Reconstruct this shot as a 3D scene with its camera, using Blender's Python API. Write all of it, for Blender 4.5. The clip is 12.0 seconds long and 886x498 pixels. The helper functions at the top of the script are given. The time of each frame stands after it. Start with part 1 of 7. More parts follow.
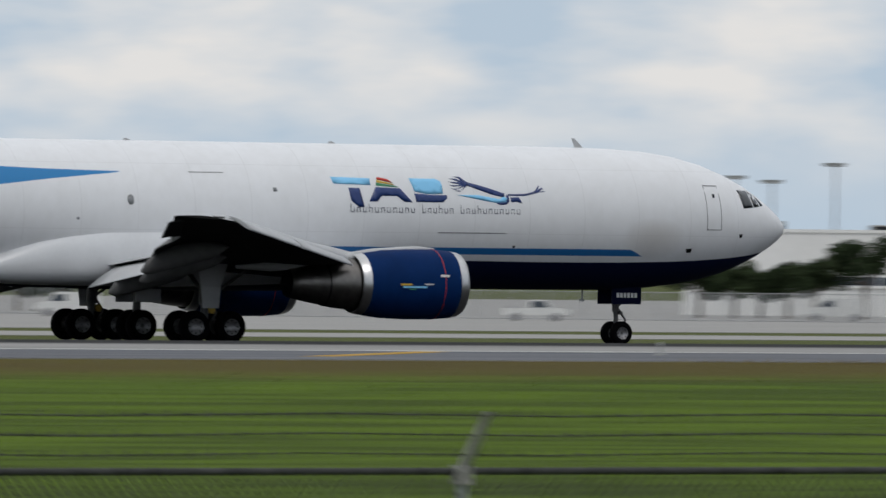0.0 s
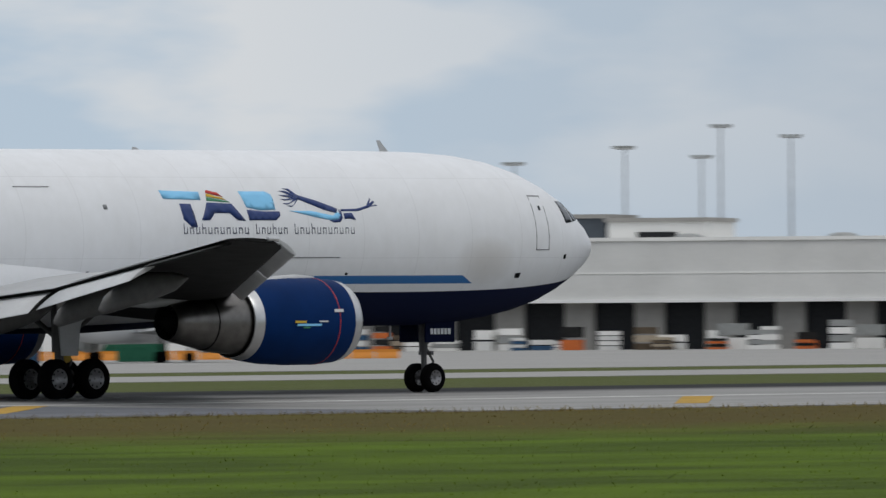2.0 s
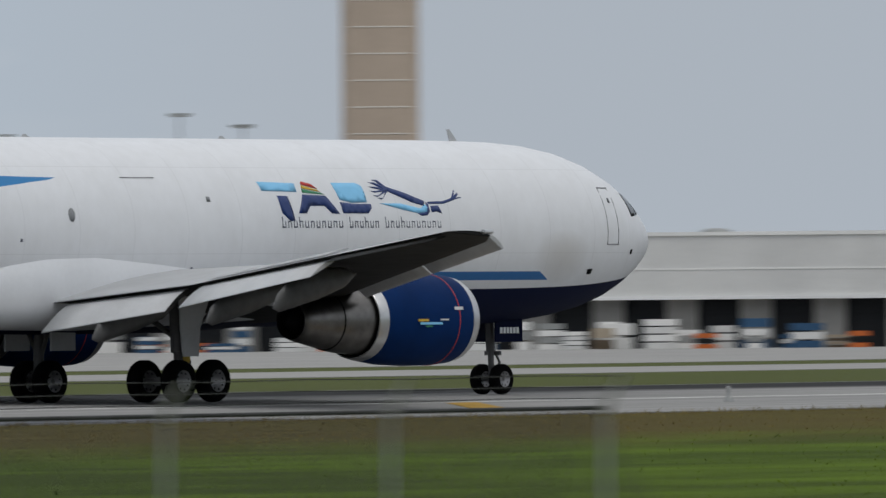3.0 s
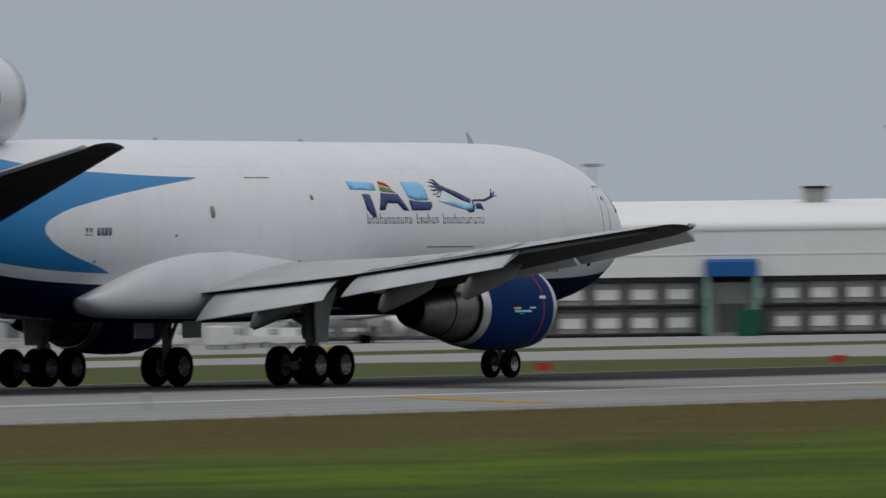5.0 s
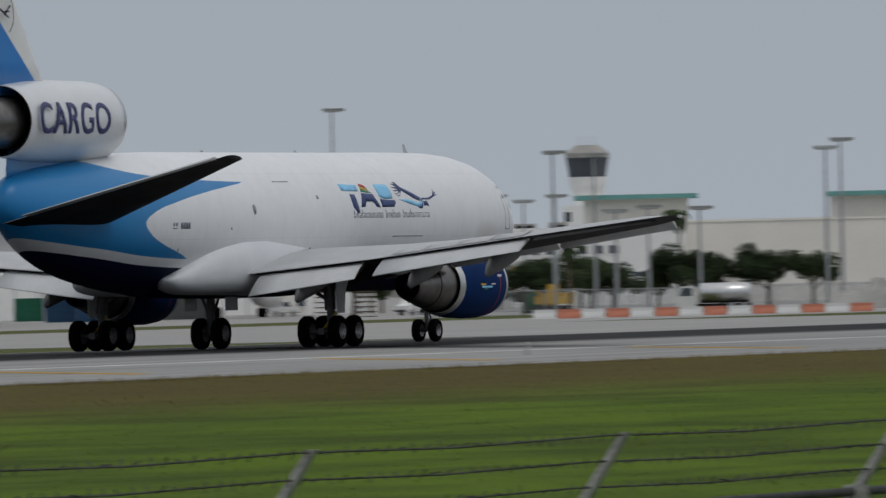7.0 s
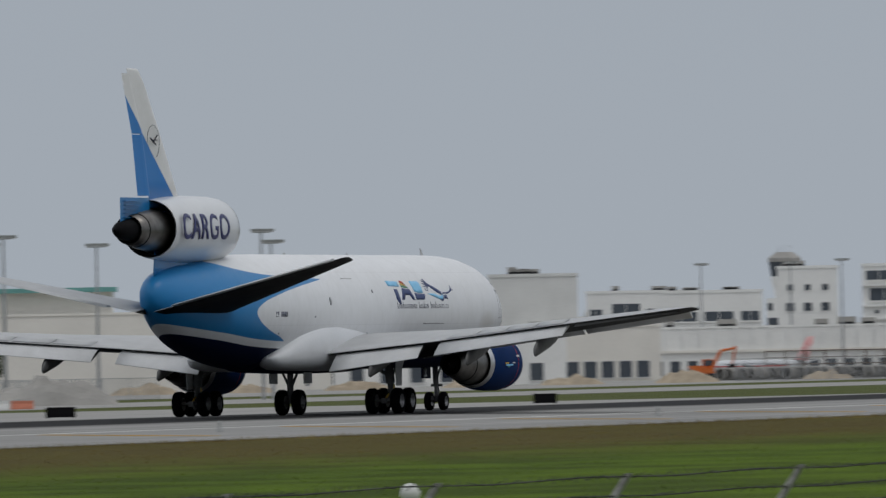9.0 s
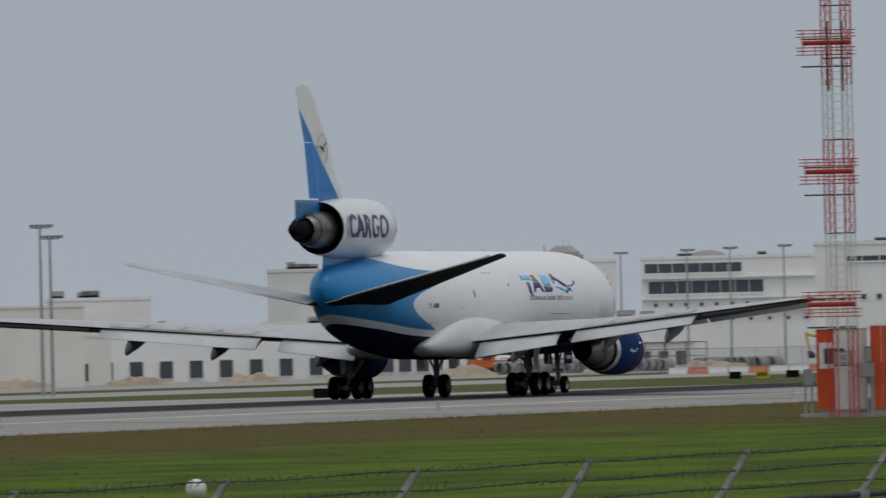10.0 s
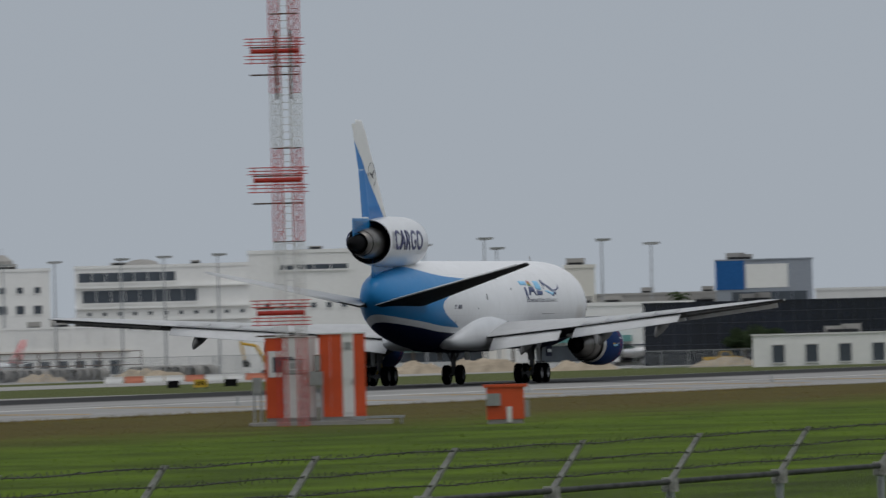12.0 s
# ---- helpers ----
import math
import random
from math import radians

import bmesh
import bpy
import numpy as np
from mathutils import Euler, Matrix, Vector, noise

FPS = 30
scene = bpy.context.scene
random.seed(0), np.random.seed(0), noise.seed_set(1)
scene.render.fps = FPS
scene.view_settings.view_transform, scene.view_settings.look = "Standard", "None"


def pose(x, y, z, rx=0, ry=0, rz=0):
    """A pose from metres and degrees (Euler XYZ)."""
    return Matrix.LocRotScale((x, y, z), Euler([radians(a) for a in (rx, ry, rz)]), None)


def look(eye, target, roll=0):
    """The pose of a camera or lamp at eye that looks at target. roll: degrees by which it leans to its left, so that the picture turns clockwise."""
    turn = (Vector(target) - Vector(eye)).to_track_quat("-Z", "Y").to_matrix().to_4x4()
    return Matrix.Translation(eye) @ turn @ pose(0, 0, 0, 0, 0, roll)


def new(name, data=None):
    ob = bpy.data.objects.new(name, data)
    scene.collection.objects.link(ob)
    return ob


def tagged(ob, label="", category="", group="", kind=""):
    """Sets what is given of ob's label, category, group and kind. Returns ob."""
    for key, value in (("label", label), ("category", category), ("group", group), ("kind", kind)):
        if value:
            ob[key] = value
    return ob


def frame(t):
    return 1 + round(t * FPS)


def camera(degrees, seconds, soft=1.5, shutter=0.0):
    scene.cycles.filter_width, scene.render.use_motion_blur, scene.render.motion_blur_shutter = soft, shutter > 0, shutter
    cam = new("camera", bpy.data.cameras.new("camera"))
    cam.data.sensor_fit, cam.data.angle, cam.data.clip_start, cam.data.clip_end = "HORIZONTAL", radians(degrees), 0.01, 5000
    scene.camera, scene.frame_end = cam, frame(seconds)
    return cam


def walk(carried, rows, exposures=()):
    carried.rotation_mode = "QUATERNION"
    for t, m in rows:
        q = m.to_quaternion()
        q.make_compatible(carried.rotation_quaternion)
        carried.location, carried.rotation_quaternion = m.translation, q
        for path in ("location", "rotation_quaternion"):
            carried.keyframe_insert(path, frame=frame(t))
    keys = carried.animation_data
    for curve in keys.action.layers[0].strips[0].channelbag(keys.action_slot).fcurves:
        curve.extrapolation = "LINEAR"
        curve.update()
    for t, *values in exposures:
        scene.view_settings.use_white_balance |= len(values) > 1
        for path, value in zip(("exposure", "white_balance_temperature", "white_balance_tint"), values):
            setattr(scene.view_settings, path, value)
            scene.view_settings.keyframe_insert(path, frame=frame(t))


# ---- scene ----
cam = camera(4.558, 12.0, soft=1.4, shutter=0.42)
EYE_Z = 2.9


def aim(x, y, pan, tilt, roll):
    """Camera pose: pan to the right of +y, tilt up, roll, in degrees."""
    p, t = radians(pan), radians(tilt)
    d = Vector((math.sin(p) * math.cos(t), math.cos(p) * math.cos(t), math.sin(t)))
    return look((x, y, EYE_Z), Vector((x, y, EYE_Z)) + d * 100, roll)


# seconds, x, y, pan, tilt, roll
CAMERA_ROWS = [(0, -20, -357, 34, 0.097, 0.62),
    (0.5, -15, -340.5, 36.6, 0.191, 0.314),
    (1, -10, -322.5, 39.2, 0.302, 0.13),
    (1.5, -5, -304, 41.7, 0.312, -0.108),
    (2, -1, -285.5, 44.1, 0.301, -0.399),
    (2.5, 2, -267, 46.2, 0.259, -0.543),
    (3, 1.5, -248.5, 49.4, 0.29, -0.5),
    (3.5, 1, -230, 52.4, 0.295, -0.65),
    (4, 0.5, -212.5, 55.2, 0.3, -0.75),
    (4.5, 0.13, -198.23, 57.81, 0.298, -0.832),
    (5.0, -0.31, -197.59, 59.734, 0.25, -0.746),
    (5.5, -0.25, -197.32, 61.619, 0.228, -1.151),
    (6.0, 0.18, -197.57, 62.822, 0.272, -1.134),
    (6.5, 0.25, -198.07, 64.854, 0.248, -1.28),
    (7.0, -0.12, -198.07, 66.27, 0.139, -1.272),
    (7.5, -0.02, -198.49, 67.51, 0.191, -1.089),
    (8.0, 0.0, -198.55, 68.608, 0.328, -0.956),
    (8.5, -0.01, -198.74, 69.595, 0.474, -0.97),
    (9.0, -0.11, -199.75, 70.504, 0.554, -1.109),
    (9.5, 0.21, -199.57, 71.367, 0.492, -1.231),
    (10.0, 0.12, -199.61, 71.643, 0.503, -1.333),
    (10.5, 0.06, -199.6, 72.663, 0.46, -1.23),
    (11.0, -0.08, -199.55, 73.14, 0.46, -1.535),
    (11.5, -0.55, -199.38, 73.752, 0.465, -1.417),
    (12.0, 0.36, -198.66, 74.584, 0.479, -1.48)]
walk(cam, [(r[0], aim(*r[1:])) for r in CAMERA_ROWS],
     exposures=((0, 0.30), (2.7, 0.24), (4.3, 0.06), (5.0, -0.04), (7.0, 0.0), (9.0, 0.02), (12.0, 0.02)))

# ---------------------------------------------------------------- light
SUN_ELEVATION, SUN_AZIMUTH = 58.0, 200.0
world = bpy.data.worlds.new("overcast_sky")
scene.world = world
world.use_nodes = True


def build_world():
    nt = world.node_tree
    nt.nodes.clear()
    N = nt.nodes.new
    L = nt.links.new
    out, bg = N("ShaderNodeOutputWorld"), N("ShaderNodeBackground")
    sky = N("ShaderNodeTexSky")
    sky.sky_type, sky.sun_disc = "NISHITA", False
    sky.sun_elevation, sky.sun_rotation = radians(SUN_ELEVATION), radians(SUN_AZIMUTH)
    sky.dust_density, sky.ozone_density = 2.0, 2.0
    geo = N("ShaderNodeTexCoord")
    sep = N("ShaderNodeSeparateXYZ")
    L(geo.outputs["Generated"], sep.inputs[0])
    # cloud sheet: brighter overhead, grey at the horizon
    ramp = N("ShaderNodeValToRGB")
    e = ramp.color_ramp.elements
    e[0].position, e[0].color = 0.0, (0.36, 0.40, 0.45, 1)
    e[1].position, e[1].color = 1.0, (0.78, 0.79, 0.81, 1)
    m = ramp.color_ramp.elements.new(0.06)
    m.color = (0.335, 0.375, 0.43, 1)
    m = ramp.color_ramp.elements.new(0.35)
    m.color = (0.52, 0.55, 0.59, 1)
    L(sep.outputs["Z"], ramp.inputs[0])
    # cumulus, stretched flat along the horizon
    mp = N("ShaderNodeMapping")
    mp.inputs["Scale"].default_value = (40, 40, 105)
    mp.inputs["Location"].default_value = (3.1, 1.7, 0.35)
    L(geo.outputs["Generated"], mp.inputs[0])
    nz = N("ShaderNodeTexNoise")
    nz.inputs["Scale"].default_value, nz.inputs["Detail"].default_value, nz.inputs["Roughness"].default_value = 1.0, 6, 0.5
    L(mp.outputs[0], nz.inputs["Vector"])
    cr = N("ShaderNodeMapRange")
    cr.inputs["From Min"].default_value, cr.inputs["From Max"].default_value = 0.40, 0.60
    L(nz.outputs["Fac"], cr.inputs["Value"])
    # the broken cloud lies in the northern sky, the sheet closes towards the east
    side = N("ShaderNodeMapRange")
    side.inputs["From Min"].default_value, side.inputs["From Max"].default_value = 0.66, 0.73
    L(sep.outputs["Y"], side.inputs["Value"])
    high = N("ShaderNodeMapRange")
    high.inputs["From Min"].default_value, high.inputs["From Max"].default_value = 0.004, 0.016
    L(sep.outputs["Z"], high.inputs["Value"])
    north = N("ShaderNodeMapRange")
    north.inputs["From Min"].default_value, north.inputs["From Max"].default_value = 0.66, 0.80
    north.inputs["To Min"].default_value = 0.25
    L(sep.outputs["Y"], north.inputs["Value"])
    m1, m2, m3 = N("ShaderNodeMath"), N("ShaderNodeMath"), N("ShaderNodeMath")
    m3.operation = "MULTIPLY"
    m1.operation = m2.operation = "MULTIPLY"
    L(cr.outputs[0], m1.inputs[0]), L(side.outputs[0], m1.inputs[1])
    L(m1.outputs[0], m3.inputs[0]), L(north.outputs[0], m3.inputs[1])
    L(m3.outputs[0], m2.inputs[0]), L(high.outputs[0], m2.inputs[1])
    blue = N("ShaderNodeMix")
    blue.data_type = "RGBA"
    L(side.outputs[0], blue.inputs[0])
    L(ramp.outputs[0], blue.inputs[6])
    tint = N("ShaderNodeMix")
    tint.data_type, tint.blend_type = "RGBA", "MULTIPLY"
    tint.inputs[0].default_value = 1.0
    L(ramp.outputs[0], tint.inputs[6])
    tint.inputs[7].default_value = (1.08, 1.18, 1.24, 1)
    L(tint.outputs[2], blue.inputs[7])
    cloud = N("ShaderNodeMix")
    cloud.data_type = "RGBA"
    L(m2.outputs[0], cloud.inputs[0])
    L(blue.outputs[2], cloud.inputs[6])
    cloud.inputs[7].default_value = (0.63, 0.62, 0.61, 1)
    mix = N("ShaderNodeMix")
    mix.data_type = "RGBA"
    mix.inputs[0].default_value = 0.96
    skd = N("ShaderNodeMix")
    skd.data_type, skd.blend_type = "RGBA", "MULTIPLY"
    skd.inputs[0].default_value = 1.0
    skd.inputs[7].default_value = (0.1, 0.1, 0.1, 1)
    L(sky.outputs[0], skd.inputs[6])
    L(skd.outputs[2], mix.inputs[6])
    L(cloud.outputs[2], mix.inputs[7])
    L(mix.outputs[2], bg.inputs["Color"])
    bg.inputs["Strength"].default_value = 1.0
    L(bg.outputs[0], out.inputs[0])


build_world()
sun_data = bpy.data.lights.new("sun", "SUN")
sun_data.energy, sun_data.angle, sun_data.color = 0.45, radians(18), (1.0, 0.96, 0.9)
sun = new("sun", sun_data)
a, b = radians(SUN_AZIMUTH), radians(SUN_ELEVATION)
sun.matrix_basis = look(Vector((math.sin(a) * math.cos(b), math.cos(a) * math.cos(b), math.sin(b))) * 500, (0, 0, 0))

# ---------------------------------------------------------------- materials
MATS = {}


def material(name, color, rough=0.6, metal=0.0, vary=0.12, scale=3.0, bump=0.0, fine=40.0, color2=None, coat=0.0):
    """Procedural surface: colour varied at two scales, with a little relief."""
    if name in MATS:
        return MATS[name]
    m = bpy.data.materials.new(name)
    MATS[name] = m
    m.use_nodes = True
    nt = m.node_tree
    bsdf = nt.nodes["Principled BSDF"]
    N, L = nt.nodes.new, nt.links.new
    tc = N("ShaderNodeTexCoord")
    big, small = N("ShaderNodeTexNoise"), N("ShaderNodeTexNoise")
    big.inputs["Scale"].default_value, big.inputs["Detail"].default_value = scale, 4
    small.inputs["Scale"].default_value, small.inputs["Detail"].default_value = fine, 3
    L(tc.outputs["Object"], big.inputs["Vector"]), L(tc.outputs["Object"], small.inputs["Vector"])
    mix = N("ShaderNodeMix")
    mix.data_type = "RGBA"
    c2 = color2 or tuple(max(0, c * (1 - 2 * vary)) for c in color)
    mix.inputs[6].default_value, mix.inputs[7].default_value = (*color, 1), (*c2, 1)
    add = N("ShaderNodeMath")
    add.operation = "MULTIPLY_ADD"
    L(small.outputs["Fac"], add.inputs[0])
    add.inputs[1].default_value = 0.45
    L(big.outputs["Fac"], add.inputs[2])
    rng = N("ShaderNodeMapRange")
    rng.inputs["From Min"].default_value, rng.inputs["From Max"].default_value = 0.48, 0.98
    L(add.outputs[0], rng.inputs["Value"])
    L(rng.outputs[0], mix.inputs[0])
    L(mix.outputs[2], bsdf.inputs["Base Color"])
    bsdf.inputs["Roughness"].default_value, bsdf.inputs["Metallic"].default_value = rough, metal
    if rough > 0.55:
        bsdf.inputs["Specular IOR Level"].default_value = 0.04
    if coat:
        bsdf.inputs["Coat Weight"].default_value = coat
    if bump:
        bp = N("ShaderNodeBump")
        bp.inputs["Strength"].default_value, bp.inputs["Distance"].default_value = bump, 0.02
        L(small.outputs["Fac"], bp.inputs["Height"])
        L(bp.outputs[0], bsdf.inputs["Normal"])
    return m


WHITE = material("white_paint", (0.675, 0.69, 0.71), 0.32, vary=0.05, scale=0.6, fine=6, coat=0.3)
NAVY = material("navy_paint", (0.003, 0.006, 0.028), 0.6, vary=0.15, scale=0.8)
COWL = material("cobalt_paint", (0.003, 0.024, 0.105), 0.56, vary=0.12, scale=1.2)
BLUE = material("sky_blue_paint", (0.010, 0.18, 0.45), 0.35, vary=0.08, scale=0.8, coat=0.3)
LOGO = material("logo_navy", (0.008, 0.032, 0.15), 0.45, vary=0.05)
PALE = material("pale_blue_paint", (0.22, 0.57, 0.87), 0.4, vary=0.03)
STEEL = material("exhaust_steel", (0.21, 0.20, 0.19), 0.36, 1.0, vary=0.2, scale=2.5)
ALU = material("bare_aluminium", (0.62, 0.62, 0.62), 0.3, 1.0, vary=0.1)
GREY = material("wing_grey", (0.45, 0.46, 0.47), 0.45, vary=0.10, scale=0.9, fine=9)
# dark parts, and shade put as colour on wing, flap and tailplane undersides
DARK = material("shade_dark_grey", (0.03, 0.03, 0.03), 0.65, vary=0.25, scale=1.2, fine=10)
STRUT = material("gear_grey", (0.10, 0.10, 0.10), 0.5, vary=0.2)
TYRE = material("tyre_rubber", (0.004, 0.004, 0.0045), 0.9, vary=0.2)
HUB = material("wheel_hub", (0.34, 0.34, 0.35), 0.4, 0.6, vary=0.2)
BLACK = material("black_cavity", (0.008, 0.008, 0.009), 0.7, vary=0.1)
GLASS = material("dark_glazing", (0.02, 0.024, 0.03), 0.12, vary=0.1)
RED = material("red_paint", (0.5, 0.03, 0.02), 0.45, vary=0.08)
YELLOW = material("yellow_paint", (0.62, 0.40, 0.03), 0.5, vary=0.1)
GREEN = material("green_paint", (0.03, 0.22, 0.10), 0.5, vary=0.1)
INK = material("grey_ink", (0.10, 0.11, 0.15), 0.5, vary=0.05)


# ---------------------------------------------------------------- mesh helpers
def box(bm, x0, x1, y0, y1, z0, z1, mat=0, m=None):
    vs = [bm.verts.new((x, y, z)) for x in (x0, x1) for y in (y0, y1) for z in (z0, z1)]
    if m is not None:
        for v in vs:
            v.co = m @ v.co
    for f in ((0, 1, 3, 2), (4, 6, 7, 5), (0, 4, 5, 1), (2, 3, 7, 6), (0, 2, 6, 4), (1, 5, 7, 3)):
        bm.faces.new([vs[i] for i in f]).material_index = mat
    return vs


def rod(bm, p, q, r, n=8, mat=0, r2=None):
    """A round bar from p to q."""
    p, q = Vector(p), Vector(q)
    d = (q - p)
    u = d.orthogonal().normalized()
    w = d.normalized().cross(u)
    rings = []
    for c, rr in ((p, r), (q, r if r2 is None else r2)):
        rings.append([bm.verts.new(c + (u * math.cos(2 * math.pi * i / n) + w * math.sin(2 * math.pi * i / n)) * rr) for i in range(n)])
    for i in range(n):
        bm.faces.new((rings[0][i], rings[0][(i + 1) % n], rings[1][(i + 1) % n], rings[1][i])).material_index = mat
    bm.faces.new(rings[0][::-1]).material_index = mat
    bm.faces.new(rings[1]).material_index = mat


def lathe(bm, profile, m=None, n=40, mats=None, close=False):
    """Turns (x, r) pairs round the x axis."""
    m = m or Matrix()
    rings = []
    for x, r in profile:
        rings.append([bm.verts.new(m @ Vector((x, r * math.cos(2 * math.pi * i / n), r * math.sin(2 * math.pi * i / n)))) for i in range(n)])
    for k in range(len(rings) - 1):
        for i in range(n):
            f = bm.faces.new((rings[k][i], rings[k + 1][i], rings[k + 1][(i + 1) % n], rings[k][(i + 1) % n]))
            f.smooth = True
            if mats:
                f.material_index = mats[k]
    if close:
        bm.faces.new(rings[0])
        bm.faces.new(rings[-1][::-1])


def loft(bm, sections, smooth=True, mat=0, caps=True):
    """Skins equal-length closed rings of points."""
    rings = [[bm.verts.new(p) for p in s] for s in sections]
    n = len(rings[0])
    for k in range(len(rings) - 1):
        for i in range(n):
            f = bm.faces.new((rings[k][i], rings[k][(i + 1) % n], rings[k + 1][(i + 1) % n], rings[k + 1][i]))
            f.smooth, f.material_index = smooth, mat
    if caps:
        for r in (rings[0][::-1], rings[-1]):
            bm.faces.new(r).material_index = mat
    return rings


def part(name, bm, materials, parent=None, label="", at=None):
    """Links a bmesh as one mesh object under a thing or under a part."""
    me = bpy.data.meshes.new(name)
    bmesh.ops.recalc_face_normals(bm, faces=bm.faces)
    bm.to_mesh(me)
    bm.free()
    for m in (materials if isinstance(materials, (list, tuple)) else [materials]):
        me.materials.append(m)
    ob = new(name, me)
    if parent is not None:
        ob.parent = parent
    if at is not None:
        ob.matrix_basis = at
    if label:
        ob["label"] = label
    return ob


def thing(name, label, category, m=None, group="", kind=""):
    """An Empty at the base of a thing."""
    ob = new(name)
    ob.empty_display_size = 0.2
    if m is not None:
        ob.matrix_basis = m
    return tagged(ob, label, category, group, kind)


def one(name, bm, materials, label, category, m=None, group="", kind=""):
    """A thing that is a single mesh."""
    return tagged(part(name, bm, materials, None, "", m), label, category, group, kind)


# ---------------------------------------------------------------- ground
def ground_material():
    m = bpy.data.materials.new("grass_field")
    m.use_nodes = True
    nt = m.node_tree
    N, L = nt.nodes.new, nt.links.new
    bsdf = nt.nodes["Principled BSDF"]
    tc = N("ShaderNodeTexCoord")
    sep = N("ShaderNodeSeparateXYZ")
    L(tc.outputs["Object"], sep.inputs[0])
    mp = N("ShaderNodeMapping")
    mp.inputs["Scale"].default_value = (0.10, 0.22, 1)
    L(tc.outputs["Object"], mp.inputs[0])
    n1, n2, n3 = N("ShaderNodeTexNoise"), N("ShaderNodeTexNoise"), N("ShaderNodeTexNoise")
    for n, s in ((n1, 1.0), (n2, 6.0), (n3, 60.0)):
        n.inputs["Scale"].default_value, n.inputs["Detail"].default_value = s, 5
        L(mp.outputs[0], n.inputs["Vector"])
    r1 = N("ShaderNodeValToRGB")
    r1.color_ramp.elements[0].position, r1.color_ramp.elements[0].color = 0.38, (0.046, 0.074, 0.005, 1)
    r1.color_ramp.elements[1].position, r1.color_ramp.elements[1].color = 0.62, (0.086, 0.140, 0.006, 1)
    L(n1.outputs["Fac"], r1.inputs[0])
    # dry, brown seed heads in a belt along the pavement
    dry = N("ShaderNodeMix")
    dry.data_type = "RGBA"
    # the grass past y = 20, towards the apron, is duller than the field
    dull_mix = N("ShaderNodeMix")
    dull_mix.data_type = "RGBA"
    dull_mix.inputs[7].default_value = (0.085, 0.092, 0.036, 1)
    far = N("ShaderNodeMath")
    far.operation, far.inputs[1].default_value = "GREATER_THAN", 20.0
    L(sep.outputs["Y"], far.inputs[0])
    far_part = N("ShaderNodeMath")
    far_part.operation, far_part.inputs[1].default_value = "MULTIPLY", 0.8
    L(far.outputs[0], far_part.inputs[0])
    L(far_part.outputs[0], dull_mix.inputs[0])
    L(r1.outputs[0], dull_mix.inputs[6])
    L(dull_mix.outputs[2], dry.inputs[6])
    dry.inputs[7].default_value = (0.088, 0.062, 0.020, 1)
    w = N("ShaderNodeMath")
    w.operation = "MULTIPLY_ADD"
    L(n2.outputs["Fac"], w.inputs[0])
    w.inputs[1].default_value = 26.0
    L(sep.outputs["Y"], w.inputs[2])
    belt = N("ShaderNodeMapRange")
    belt.inputs["From Min"].default_value, belt.inputs["From Max"].default_value = -70.0, -50.0
    belt.inputs["To Max"].default_value = 0.85
    L(w.outputs[0], belt.inputs["Value"])
    near = N("ShaderNodeMath")
    near.operation, near.inputs[1].default_value = "LESS_THAN", 0.0
    L(sep.outputs["Y"], near.inputs[0])
    bn = N("ShaderNodeMath")
    bn.operation = "MULTIPLY"
    L(near.outputs[0], bn.inputs[0]), L(belt.outputs[0], bn.inputs[1])
    L(bn.outputs[0], dry.inputs[0])
    fine = N("ShaderNodeMix")
    fine.data_type, fine.blend_type = "RGBA", "MULTIPLY"
    fine.inputs[0].default_value = 0.55
    L(dry.outputs[2], fine.inputs[6])
    r3 = N("ShaderNodeValToRGB")
    r3.color_ramp.elements[0].position, r3.color_ramp.elements[0].color = 0.35, (0.7, 0.7, 0.66, 1)
    r3.color_ramp.elements[1].position, r3.color_ramp.elements[1].color = 0.65, (1.2, 1.2, 1.15, 1)
    L(n3.outputs["Fac"], r3.inputs[0])
    L(r3.outputs[0], fine.inputs[7])
    L(fine.outputs[2], bsdf.inputs["Base Color"])
    bsdf.inputs["Roughness"].default_value = 0.95
    bsdf.inputs["Specular IOR Level"].default_value = 0.1
    bp = N("ShaderNodeBump")
    bp.inputs["Strength"].default_value, bp.inputs["Distance"].default_value = 0.6, 0.15
    L(n3.outputs["Fac"], bp.inputs["Height"])
    L(bp.outputs[0], bsdf.inputs["Normal"])
    return m


